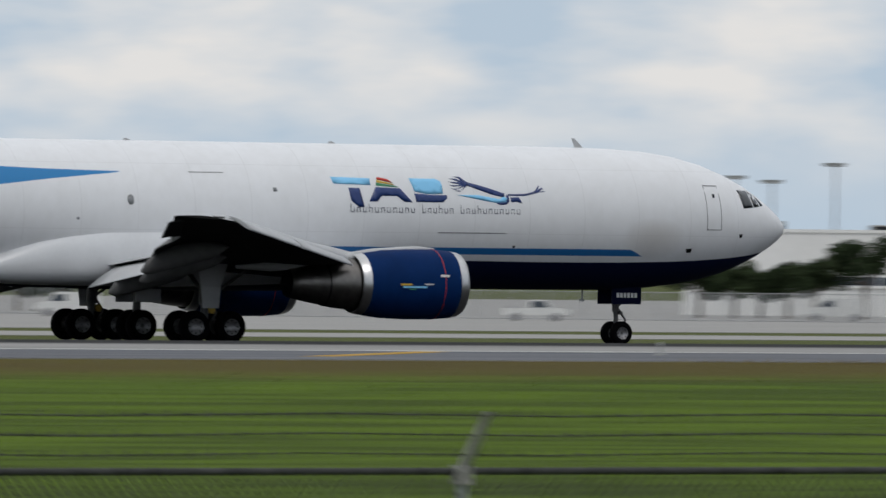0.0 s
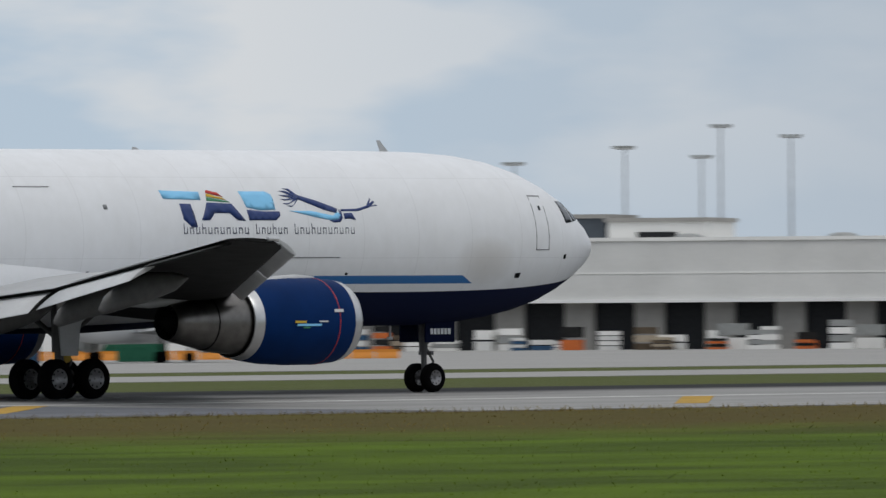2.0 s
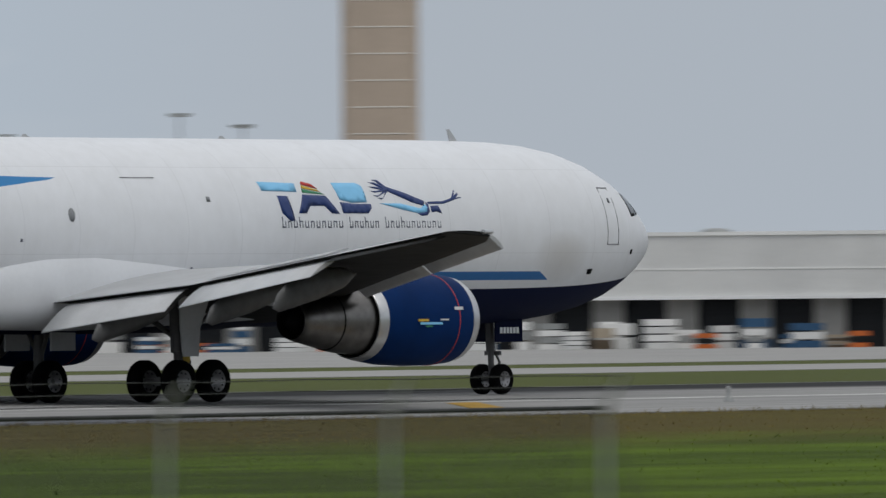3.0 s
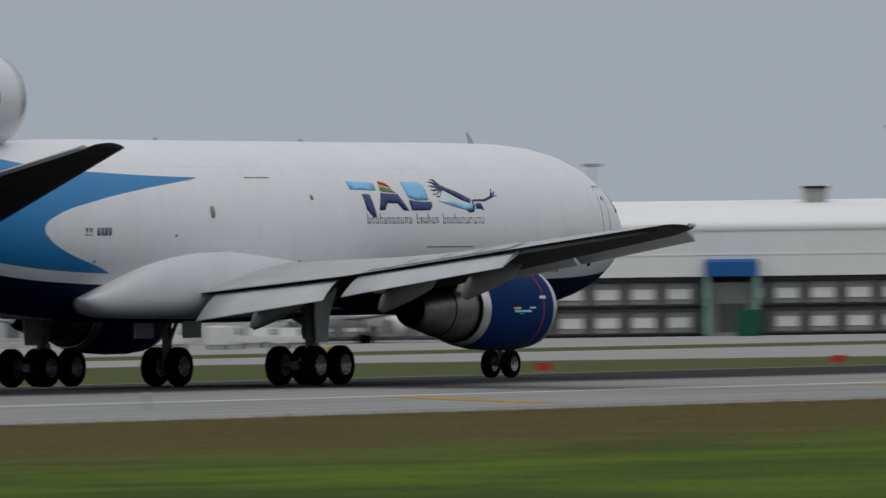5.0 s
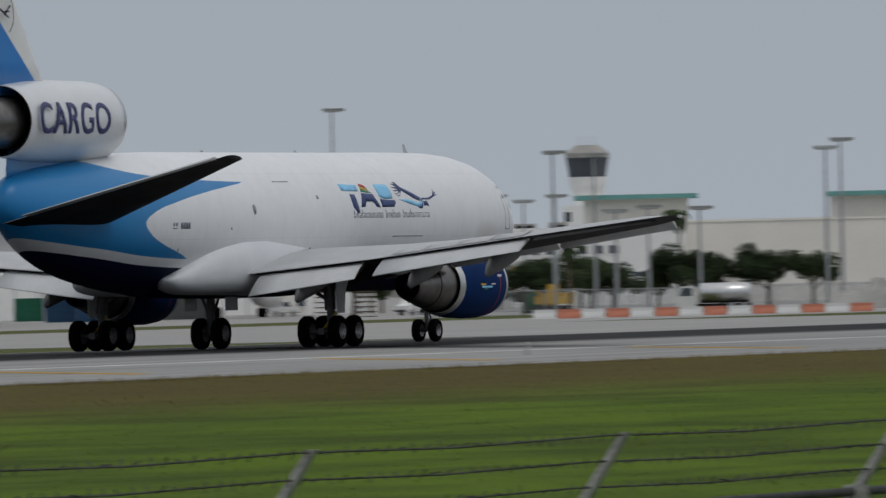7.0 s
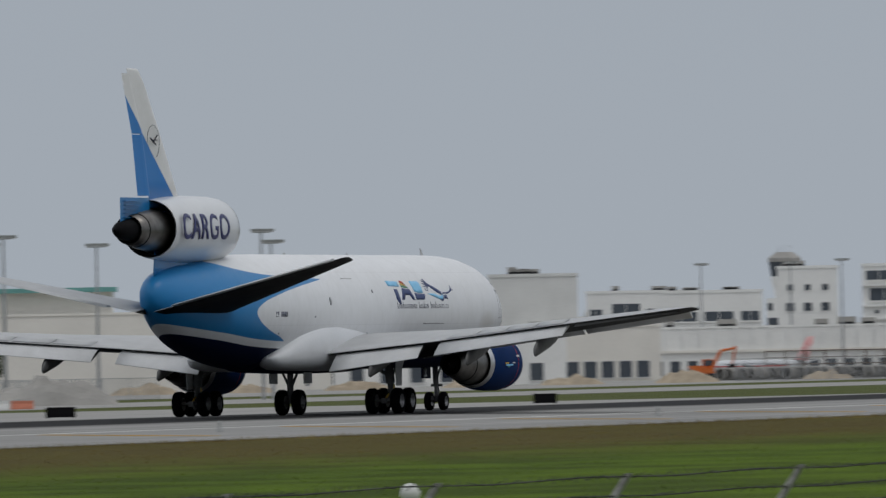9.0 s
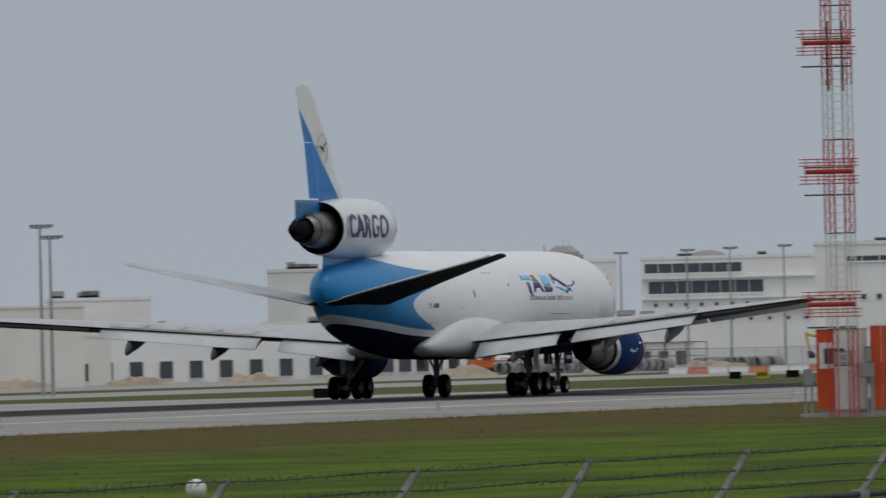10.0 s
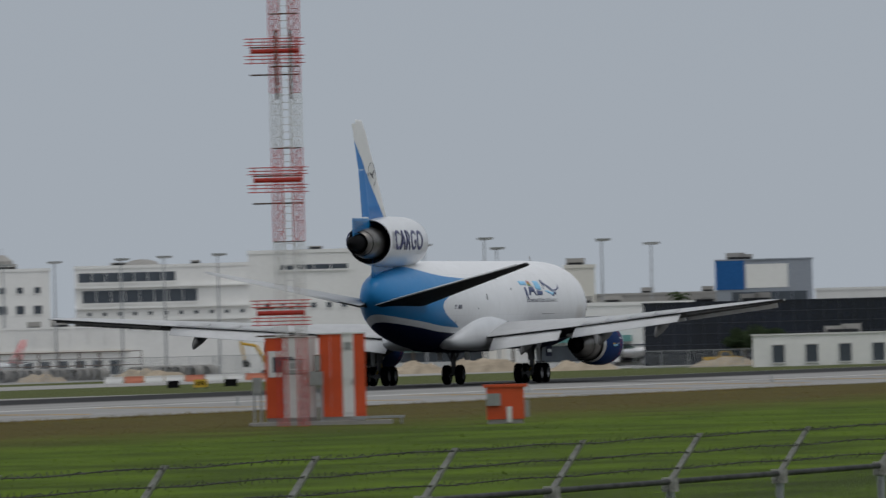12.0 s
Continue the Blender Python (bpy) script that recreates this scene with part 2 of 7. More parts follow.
def pavement_material(name, light, dark, streak=0.0):
    m = bpy.data.materials.new(name)
    m.use_nodes = True
    nt = m.node_tree
    N, L = nt.nodes.new, nt.links.new
    bsdf = nt.nodes["Principled BSDF"]
    tc = N("ShaderNodeTexCoord")
    mp = N("ShaderNodeMapping")
    mp.inputs["Scale"].default_value = (0.03, 0.5, 1)
    L(tc.outputs["Object"], mp.inputs[0])
    n1, n2 = N("ShaderNodeTexNoise"), N("ShaderNodeTexNoise")
    n1.inputs["Scale"].default_value, n1.inputs["Detail"].default_value = 1.0, 6
    n2.inputs["Scale"].default_value, n2.inputs["Detail"].default_value = 1.5, 5
    L(mp.outputs[0], n1.inputs["Vector"]), L(tc.outputs["Object"], n2.inputs["Vector"])
    mix = N("ShaderNodeMix")
    mix.data_type = "RGBA"
    mix.inputs[6].default_value, mix.inputs[7].default_value = (*light, 1), (*dark, 1)
    ad = N("ShaderNodeMath")
    ad.operation = "MULTIPLY_ADD"
    ad.inputs[1].default_value = 0.4
    L(n2.outputs["Fac"], ad.inputs[0]), L(n1.outputs["Fac"], ad.inputs[2])
    rg = N("ShaderNodeMapRange")
    rg.inputs["From Min"].default_value, rg.inputs["From Max"].default_value = 0.5, 0.95
    L(ad.outputs[0], rg.inputs["Value"]), L(rg.outputs[0], mix.inputs[0])
    col = mix.outputs[2]
    if streak:
        # tyre rubber laid down along the wheel tracks; far side darkened to cut bounced light
        sep = N("ShaderNodeSeparateXYZ")
        L(tc.outputs["Object"], sep.inputs[0])
        off, ab = N("ShaderNodeMath"), N("ShaderNodeMath")
        off.operation, off.inputs[1].default_value, ab.operation = "SUBTRACT", 15.5, "ABSOLUTE"
        L(sep.outputs["Y"], off.inputs[0])
        L(off.outputs[0], ab.inputs[0])
        nb = N("ShaderNodeMath")
        nb.operation = "MULTIPLY_ADD"
        nb.inputs[1].default_value = 5.0
        L(n1.outputs["Fac"], nb.inputs[0]), L(ab.outputs[0], nb.inputs[2])
        tr = N("ShaderNodeMapRange")
        tr.inputs["From Min"].default_value, tr.inputs["From Max"].default_value = 29.0, 25.0
        tr.inputs["To Max"].default_value = streak
        L(nb.outputs[0], tr.inputs["Value"])
        rub_and_dim = N("ShaderNodeMix")
        rub_and_dim.data_type = "RGBA"
        L(tr.outputs[0], rub_and_dim.inputs[0]), L(col, rub_and_dim.inputs[6])
        rub_and_dim.inputs[7].default_value = (0.013, 0.013, 0.014, 1)
        col = rub_and_dim.outputs[2]
    L(col, bsdf.inputs["Base Color"])
    bsdf.inputs["Roughness"].default_value = 0.85
    bsdf.inputs["Specular IOR Level"].default_value = 0.08
    return m


PROFILE_Y = (-2600, -200, -150, -70, -45, -30, 0, 30, 60, 120, 200, 400, 4600)
PROFILE_Z = (-1.1, -1.1, -1.0, -0.45, -0.26, -0.2, 0.0, -0.37, -0.6, -0.85, -1.1, -1.36, -1.36)


def ground_z(y):
    """Height of the ground: the runway's crown drains to both sides."""
    return float(np.interp(y, PROFILE_Y, PROFILE_Z))


def strip(name, x0, x1, y0, y1, up, mat, label, category, depth=0.25):
    """A paved strip that follows the crown, a little above the ground."""
    ys = sorted({y0, y1, *[y for y in PROFILE_Y if y0 < y < y1]})
    bm = bmesh.new()
    rows = [[bm.verts.new((x, y, ground_z(y) + up)) for x in (x0, x1)] for y in ys]
    low = [[bm.verts.new((x, y, ground_z(y) - depth)) for x in (x0, x1)] for y in ys]
    for k in range(len(ys) - 1):
        bm.faces.new((rows[k][0], rows[k][1], rows[k + 1][1], rows[k + 1][0]))
        bm.faces.new((low[k][0], low[k + 1][0], low[k + 1][1], low[k][1]))
        for e in (0, 1):
            bm.faces.new((rows[k][e], rows[k + 1][e], low[k + 1][e], low[k][e]))
    bm.faces.new((rows[0][0], low[0][0], low[0][1], rows[0][1]))
    bm.faces.new((rows[-1][0], rows[-1][1], low[-1][1], low[-1][0]))
    return tagged(part(name, bm, mat), label, category, "", "structure")


def build_ground():
    bm = bmesh.new()
    rows = [[bm.verts.new((x, y, z)) for x in (-2600, 4700)] for y, z in zip(PROFILE_Y, PROFILE_Z)]
    for a, b in zip(rows, rows[1:]):
        bm.faces.new((a[0], a[1], b[1], b[0]))
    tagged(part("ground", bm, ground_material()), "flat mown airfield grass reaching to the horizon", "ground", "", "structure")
    concrete = pavement_material("runway_concrete", (0.31, 0.305, 0.295), (0.20, 0.20, 0.195), 0.97)
    slab = pavement_material("apron_concrete", (0.34, 0.335, 0.32), (0.25, 0.245, 0.24))
    strip("runway", -1500, 4200, -44, 42, 0.03, concrete, "pale concrete runway with a dark rubber band widened against bounced light", "runway")
    strip("taxiway", -1500, 4200, 146, 200, 0.03, slab, "pale concrete taxiway strip", "taxiway")
    strip("apron", -1500, 4200, 235, 900, 0.03, slab, "wide pale concrete apron before the buildings", "apron")
    strip("cross_taxiway", 560, 800, 42, 146, 0.034, slab, "pale concrete cross taxiway", "taxiway")
    tar = pavement_material("shoulder_asphalt", (0.15, 0.155, 0.17), (0.085, 0.09, 0.1))
    strip("shoulder", -1500, 234, -43.9, -23.4, 0.034, tar, "dark patched asphalt runway shoulder", "shoulder")
    paint = material("line_white", (0.62, 0.62, 0.60), 0.7, vary=0.2, scale=0.5)
    ypaint = material("line_yellow", (0.50, 0.31, 0.06), 0.7, vary=0.2, scale=0.5)
    strip("runway_edge_line", -1500, 4200, -23.0, -22.1, 0.036, paint, "white painted runway edge line", "line")
    for i in range(28):
        x = 83.5 + i * 30.0
        bm = bmesh.new()
        a = [(x - 13.5, -37.0), (x - 12.0, -37.0), (x + 1.5, -24.0), (x, -24.0)]
        lo = [bm.verts.new((*p, ground_z(p[1]))) for p in a]
        hi = [bm.verts.new((*p, ground_z(p[1]) + 0.04)) for p in a]
        bm.faces.new(hi), bm.faces.new(lo[::-1])
        for k in range(4):
            bm.faces.new((lo[k], lo[(k + 1) % 4], hi[(k + 1) % 4], hi[k]))
        tagged(part("shoulder_stripe", bm, ypaint), "faded yellow slanting stripe on the shoulder", "marking", "shoulder stripes", "structure")


build_ground()

# ---------------------------------------------------------------- the three-engined cargo jet
# Local space: x forward from the main wheels, y to its left, z up from the ground.
FUSE_Z, FUSE_R = 5.305, 3.005
SECTIONS = [(30.05, 4.99, 4.91, 0.04), (29.92, 5.3, 4.66, 0.36), (29.64, 5.58, 4.42, 0.66), (29.19, 5.95, 4.12, 1.0),
            (28.56, 6.38, 3.76, 1.38), (27.74, 6.86, 3.38, 1.8), (26.84, 7.28, 3.04, 2.16), (25.75, 7.68, 2.76, 2.48),
            (24.49, 7.99, 2.55, 2.74), (23.04, 8.19, 2.39, 2.91), (21.5, 8.28, 2.32, 2.98), (19.5, 8.31, 2.3, 3.005),
            (12.0, 8.31, 2.3, 3.005), (4.0, 8.31, 2.3, 3.005), (-3.0, 8.31, 2.3, 3.005), (-6.5, 8.31, 2.32, 3.0),
            (-9.0, 8.28, 2.42, 2.96), (-11.5, 8.18, 2.68, 2.78), (-14.0, 8.0, 3.08, 2.5), (-16.1, 7.8, 3.58, 1.98),
            (-17.78, 7.62, 4.15, 1.5), (-19.21, 7.4, 4.8, 1.05), (-20.05, 7.12, 5.35, 0.72), (-20.47, 6.75, 5.8, 0.38),
            (-20.59, 6.35, 6.15, 0.08)]


def livery():
    """Fuselage paint: white, navy belly, blue tail with a white bullet, blue waist stripe."""
    m = bpy.data.materials.new("fuselage_livery")
    m.use_nodes = True
    nt = m.node_tree
    N, L = nt.nodes.new, nt.links.new
    bsdf = nt.nodes["Principled BSDF"]
    tc, sep = N("ShaderNodeTexCoord"), N("ShaderNodeSeparateXYZ")
    L(tc.outputs["Object"], sep.inputs[0])
    X, Z = sep.outputs["X"], sep.outputs["Z"]

    def math_node(op, a, b):
        n = N("ShaderNodeMath")
        n.operation = op
        for k, v in enumerate((a, b)):
            if isinstance(v, (int, float)):
                n.inputs[k].default_value = v
            else:
                L(v, n.inputs[k])
        return n.outputs[0]

    def curve(src, pts, lo, hi, vlo, vhi):
        """A smooth function through pts of src."""
        n = N("ShaderNodeFloatCurve")
        u = math_node("DIVIDE", math_node("SUBTRACT", src, lo), hi - lo)
        L(u, n.inputs["Value"])
        c = n.mapping.curves[0]
        pts = sorted(((p - lo) / (hi - lo), (v - vlo) / (vhi - vlo)) for p, v in pts)
        c.points[0].location, c.points[1].location = pts[0], pts[-1]
        for p in pts[1:-1]:
            c.points.new(*p)
        n.mapping.update()
        return math_node("ADD", math_node("MULTIPLY", n.outputs[0], vhi - vlo), vlo)

    def less(a, b):
        return math_node("LESS_THAN", a, b)

    def both(*v):
        r = v[0]
        for k in v[1:]:
            r = math_node("MULTIPLY", r, k)
        return r

    navy_top = curve(X, [(-23, 5.1), (-20, 4.55), (-15, 3.92), (-10, 3.5), (-6, 3.42), (0, 3.45), (10, 3.48), (22, 3.5), (26, 3.68), (29, 4.06), (31, 4.75)], -23, 31, 3, 6)
    blue_top = curve(X, [(-23, 8.8), (-16.5, 8.6), (-14.8, 8.1), (-13.2, 7.6), (-11, 7.3), (-8, 7.14), (-2, 7.0), (0, 7.0)], -23, 0, 6, 9)
    bullet = curve(Z, [(3.0, -6.0), (3.9, -8.5), (4.5, -10.9), (4.95, -12.0), (5.35, -12.34), (5.75, -11.6), (6.2, -9.4), (6.6, -6.3), (6.85, -3.8), (7.0, -2.5), (7.3, -1.9)], 3.0, 7.3, -13, 0)
    is_navy = less(Z, navy_top)
    is_blue = both(less(math_node("ADD", navy_top, 0.36), Z), less(Z, blue_top), less(X, bullet))
    slant = math_node("ADD", 21.9, math_node("MULTIPLY", math_node("SUBTRACT", 3.74, Z), 2.2))
    is_stripe = both(less(3.74, Z), less(Z, 4.02), less(6.0, X), less(X, slant))

    n1, n2 = N("ShaderNodeTexNoise"), N("ShaderNodeTexNoise")
    mp = N("ShaderNodeMapping")
    mp.inputs["Scale"].default_value = (0.5, 0.5, 0.35)
    L(tc.outputs["Object"], mp.inputs[0])
    n1.inputs["Scale"].default_value, n1.inputs["Detail"].default_value = 0.7, 5
    n2.inputs["Scale"].default_value, n2.inputs["Detail"].default_value = 5.0, 4
    L(tc.outputs["Object"], n1.inputs["Vector"]), L(mp.outputs[0], n2.inputs["Vector"])
    dirt = N("ShaderNodeMapRange")
    dirt.inputs["From Min"].default_value, dirt.inputs["From Max"].default_value = 0.35, 0.75
    L(math_node("MULTIPLY", math_node("ADD", n1.outputs["Fac"], n2.outputs["Fac"]), 0.5), dirt.inputs["Value"])
    white = N("ShaderNodeMix")
    white.data_type = "RGBA"
    white.inputs[6].default_value, white.inputs[7].default_value = (0.755, 0.768, 0.79, 1), (0.69, 0.70, 0.715, 1)
    L(dirt.outputs[0], white.inputs[0])
    # skin joints: faint grey hoops every 2.6 m and two long seams
    fx = math_node("ABSOLUTE", math_node("SUBTRACT", math_node("FRACT", math_node("DIVIDE", math_node("ADD", X, 50), 2.6), 0), 0.5), 0)
    hoop = less(fx, 0.006)
    seam = math_node("MAXIMUM", less(math_node("ABSOLUTE", math_node("SUBTRACT", Z, 4.62), 0), 0.012), less(math_node("ABSOLUTE", math_node("SUBTRACT", Z, 7.35), 0), 0.012))
    line = N("ShaderNodeMix")
    line.data_type = "RGBA"
    L(math_node("MULTIPLY", math_node("MAXIMUM", hoop, seam), 0.16), line.inputs[0])
    L(white.outputs[2], line.inputs[6])
    line.inputs[7].default_value = (0.3, 0.3, 0.3, 1)
    # nose smudge behind the radome
    g1 = math_node("DIVIDE", math_node("SUBTRACT", X, 22.3), 1.6)
    g2 = math_node("DIVIDE", math_node("SUBTRACT", Z, 4.5), 0.9)
    gd = math_node("ADD", math_node("MULTIPLY", g1, g1), math_node("MULTIPLY", g2, g2))
    smud = N("ShaderNodeMapRange")
    smud.inputs["From Min"].default_value, smud.inputs["From Max"].default_value, smud.inputs["To Max"].default_value = 1.0, 0.0, 0.45
    L(gd, smud.inputs["Value"])
    sm = N("ShaderNodeMix")
    sm.data_type = "RGBA"
    L(smud.outputs[0], sm.inputs[0]), L(line.outputs[2], sm.inputs[6])
    sm.inputs[7].default_value = (0.45, 0.42, 0.38, 1)
    col = sm.outputs[2]
    for fac, c in ((is_stripe, (0.012, 0.13, 0.36)), (is_blue, (0.010, 0.19, 0.46)), (is_navy, (0.003, 0.007, 0.034))):
        x = N("ShaderNodeMix")
        x.data_type = "RGBA"
        L(fac, x.inputs[0]), L(col, x.inputs[6])
        x.inputs[7].default_value = (*c, 1)
        col = x.outputs[2]
    L(col, bsdf.inputs["Base Color"])
    rr = N("ShaderNodeMapRange")
    rr.inputs["To Min"].default_value, rr.inputs["To Max"].default_value = 0.28, 0.48
    L(n2.outputs["Fac"], rr.inputs["Value"])
    satin = N("ShaderNodeMix")
    satin.inputs[3].default_value = 0.62
    L(is_navy, satin.inputs[0]), L(rr.outputs[0], satin.inputs[2])
    L(satin.outputs[0], bsdf.inputs["Roughness"])
    L(math_node("SUBTRACT", 0.45, math_node("MULTIPLY", is_navy, 0.37)), bsdf.inputs["Specular IOR Level"])
    return m


def fuse_at(x):
    """Top, bottom and half width of the fuselage at x."""
    s = sorted(SECTIONS)
    xs = [p[0] for p in s]
    return [float(np.interp(x, xs, [p[k] for p in s])) for k in (1, 2, 3)]


def skin_y(x, z):
    t, b, w = fuse_at(x)
    c, h = (t + b) / 2, (t - b) / 2
    return w * math.sqrt(max(0.0, 1 - ((z - c) / h) ** 2))


def decal(name, poly, mat, parent, lift=0.014, side=-1, label=""):
    """A painted shape laid on the fuselage skin, from (x, z) corners."""
    bm = bmesh.new()
    vs = [bm.verts.new((x, 0, z)) for x, z in poly]
    f = bm.faces.new(vs)
    bmesh.ops.triangulate(bm, faces=[f])
    for _ in range(2):
        bmesh.ops.subdivide_edges(bm, edges=[e for e in bm.edges if e.calc_length() > 0.3], cuts=1)
        bmesh.ops.triangulate(bm, faces=bm.faces)
    for v in bm.verts:
        v.co.y = side * (skin_y(v.co.x, v.co.z) + lift)
    for f in bm.faces:
        f.smooth = True
    r = bmesh.ops.extrude_face_region(bm, geom=list(bm.faces))
    for g in r["geom"]:
        if isinstance(g, bmesh.types.BMVert):
            g.co.y -= side * (lift + 0.004)
    return part(name, bm, mat, parent, label)


def airfoil(le, te, y, zl, zt, thick, n=12, y2=None):
    """Closed ring of a wing section at span y, nose at (le, zl), tail at (te, zt)."""
    pts = []
    c = le - te
    for i in range(2 * n):
        a = 2 * math.pi * i / (2 * n)
        u = 0.5 * (1 - math.cos(a))
        t = thick * 2.6 * (0.2969 * math.sqrt(u) - 0.126 * u - 0.3516 * u * u + 0.2843 * u ** 3 - 0.1015 * u ** 4) / 0.26
        s = 1 if i < n else -1
        zc = zl + (zt - zl) * u + thick * 0.25 * math.sin(math.pi * u)
        pts.append((le - c * u, y, zc + s * t * 0.5 * (1.1 if s > 0 else 0.9)))
    return pts


def wing_z(y):
    return 3.12 + (abs(y) - 3) * 0.0885


def wing_te(y):
    y = abs(y)
    return -3.3 if y < 8.6 else -3.3 - (y - 8.6) * (7.9 / 16.6)


def wing_le(y):
    y = abs(y)
    return 9.3 - (y - 3) * (17.9 / 22.2)


FLAP = material("flap_grey", (0.56, 0.57, 0.58), 0.45, vary=0.08, scale=0.9, fine=9)


def build_wing(jet, s):
    bm = bmesh.new()
    rows = []
    for y in (1.2, 3.0, 5.5, 8.6, 12.0, 16.0, 20.0, 23.5, 24.9, 25.2):
        le, te = wing_le(y), wing_te(y)
        th = (le - te) * (0.115 if y < 9 else 0.10)
        if y > 24:
            le, th = le - (y - 24) * 0.5, th * (1 - (y - 24) * 0.5)
        ri = airfoil(le, te, s * y, wing_z(y) - 0.1, wing_z(y), th)
        rows.append(ri)
    loft(bm, rows)
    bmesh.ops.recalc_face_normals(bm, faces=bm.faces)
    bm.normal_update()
    # shade of the underside is put into the colour by face direction
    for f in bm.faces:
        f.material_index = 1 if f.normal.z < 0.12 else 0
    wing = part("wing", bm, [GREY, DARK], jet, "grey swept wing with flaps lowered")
    # trailing edge flaps, lowered
    for nm, y0, y1, chord, drop, mats in (("flap", 3.6, 8.3, 1.85, 29, 0), ("flap", 9.4, 17.6, 1.65, 24, 0), ("aileron", 18.2, 24.6, 0.9, 9, 1)):
        bm = bmesh.new()
        rows = []
        for k in range(5):
            y = y0 + (y1 - y0) * k / 4
            c = chord * (1 - 0.25 * k / 4)
            x0, z0 = wing_te(y) + 0.42, wing_z(y) - 0.10
            d = radians(drop)
            rows.append(airfoil(x0, x0 - c * math.cos(d), s * y, z0, z0 - c * math.sin(d), c * 0.13, 8))
        loft(bm, rows)
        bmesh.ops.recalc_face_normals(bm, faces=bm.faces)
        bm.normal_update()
        # downward faces coloured dark as shade; the aileron is dark all over
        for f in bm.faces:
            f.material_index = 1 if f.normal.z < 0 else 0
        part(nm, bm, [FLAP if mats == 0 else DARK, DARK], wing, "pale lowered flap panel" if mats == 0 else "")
    # slats along the nose of the wing
    for y0, y1 in ((4.0, 7.3), (8.8, 16.4), (16.6, 24.3)):
        bm = bmesh.new()
        rows = []
        for k in range(6):
            y = y0 + (y1 - y0) * k / 5
            le = wing_le(y)
            rows.append(airfoil(le + 0.42, le - 0.55, s * y, wing_z(y) - 0.42, wing_z(y) + 0.12, 0.17, 7))
        loft(bm, rows)
        part("slat", bm, GREY, wing)
    # spoilers lying on the upper skin
    for k in range(4):
        bm = bmesh.new()
        y0 = 9.8 + k * 1.9
        rows = [airfoil(wing_te(y) + 1.35, wing_te(y) + 0.15, s * y, wing_z(y) + 0.28, wing_z(y) + 0.06, 0.05, 5) for y in (y0, y0 + 1.8)]
        loft(bm, rows)
        part("spoiler", bm, GREY, wing)
    # flap track fairings
    for y in (5.8, 11.6, 16.0):
        bm = bmesh.new()
        x1, z = wing_te(y) + 2.6, wing_z(y) - 0.35
        rings = []
        for u, w, hh, dz in ((0, 0.02, 0.03, 0), (0.15, 0.16, 0.3, -0.12), (0.45, 0.22, 0.48, -0.28), (0.75, 0.2, 0.46, -0.55), (0.93, 0.12, 0.3, -0.85), (1.0, 0.02, 0.05, -1.0)):
            x = x1 - u * 3.9
            rings.append([(x, s * y + w * math.cos(a), z + dz + hh * math.sin(a)) for a in [2 * math.pi * i / 12 for i in range(12)]])
        loft(bm, rings)
        part("flap_fairing", bm, STRUT, wing)
    # wing tip lamp cover
    bm = bmesh.new()
    rod(bm, (wing_le(25.0) - 0.55, s * 25.1, wing_z(25.1)), (wing_le(25.0) - 1.1, s * 25.22, wing_z(25.1)), 0.07, 8)
    part("tip_lamp", bm, ALU, wing)
    return wing


CABW0 = material("stencil_white", (0.6, 0.6, 0.6), 0.5, vary=0.05)


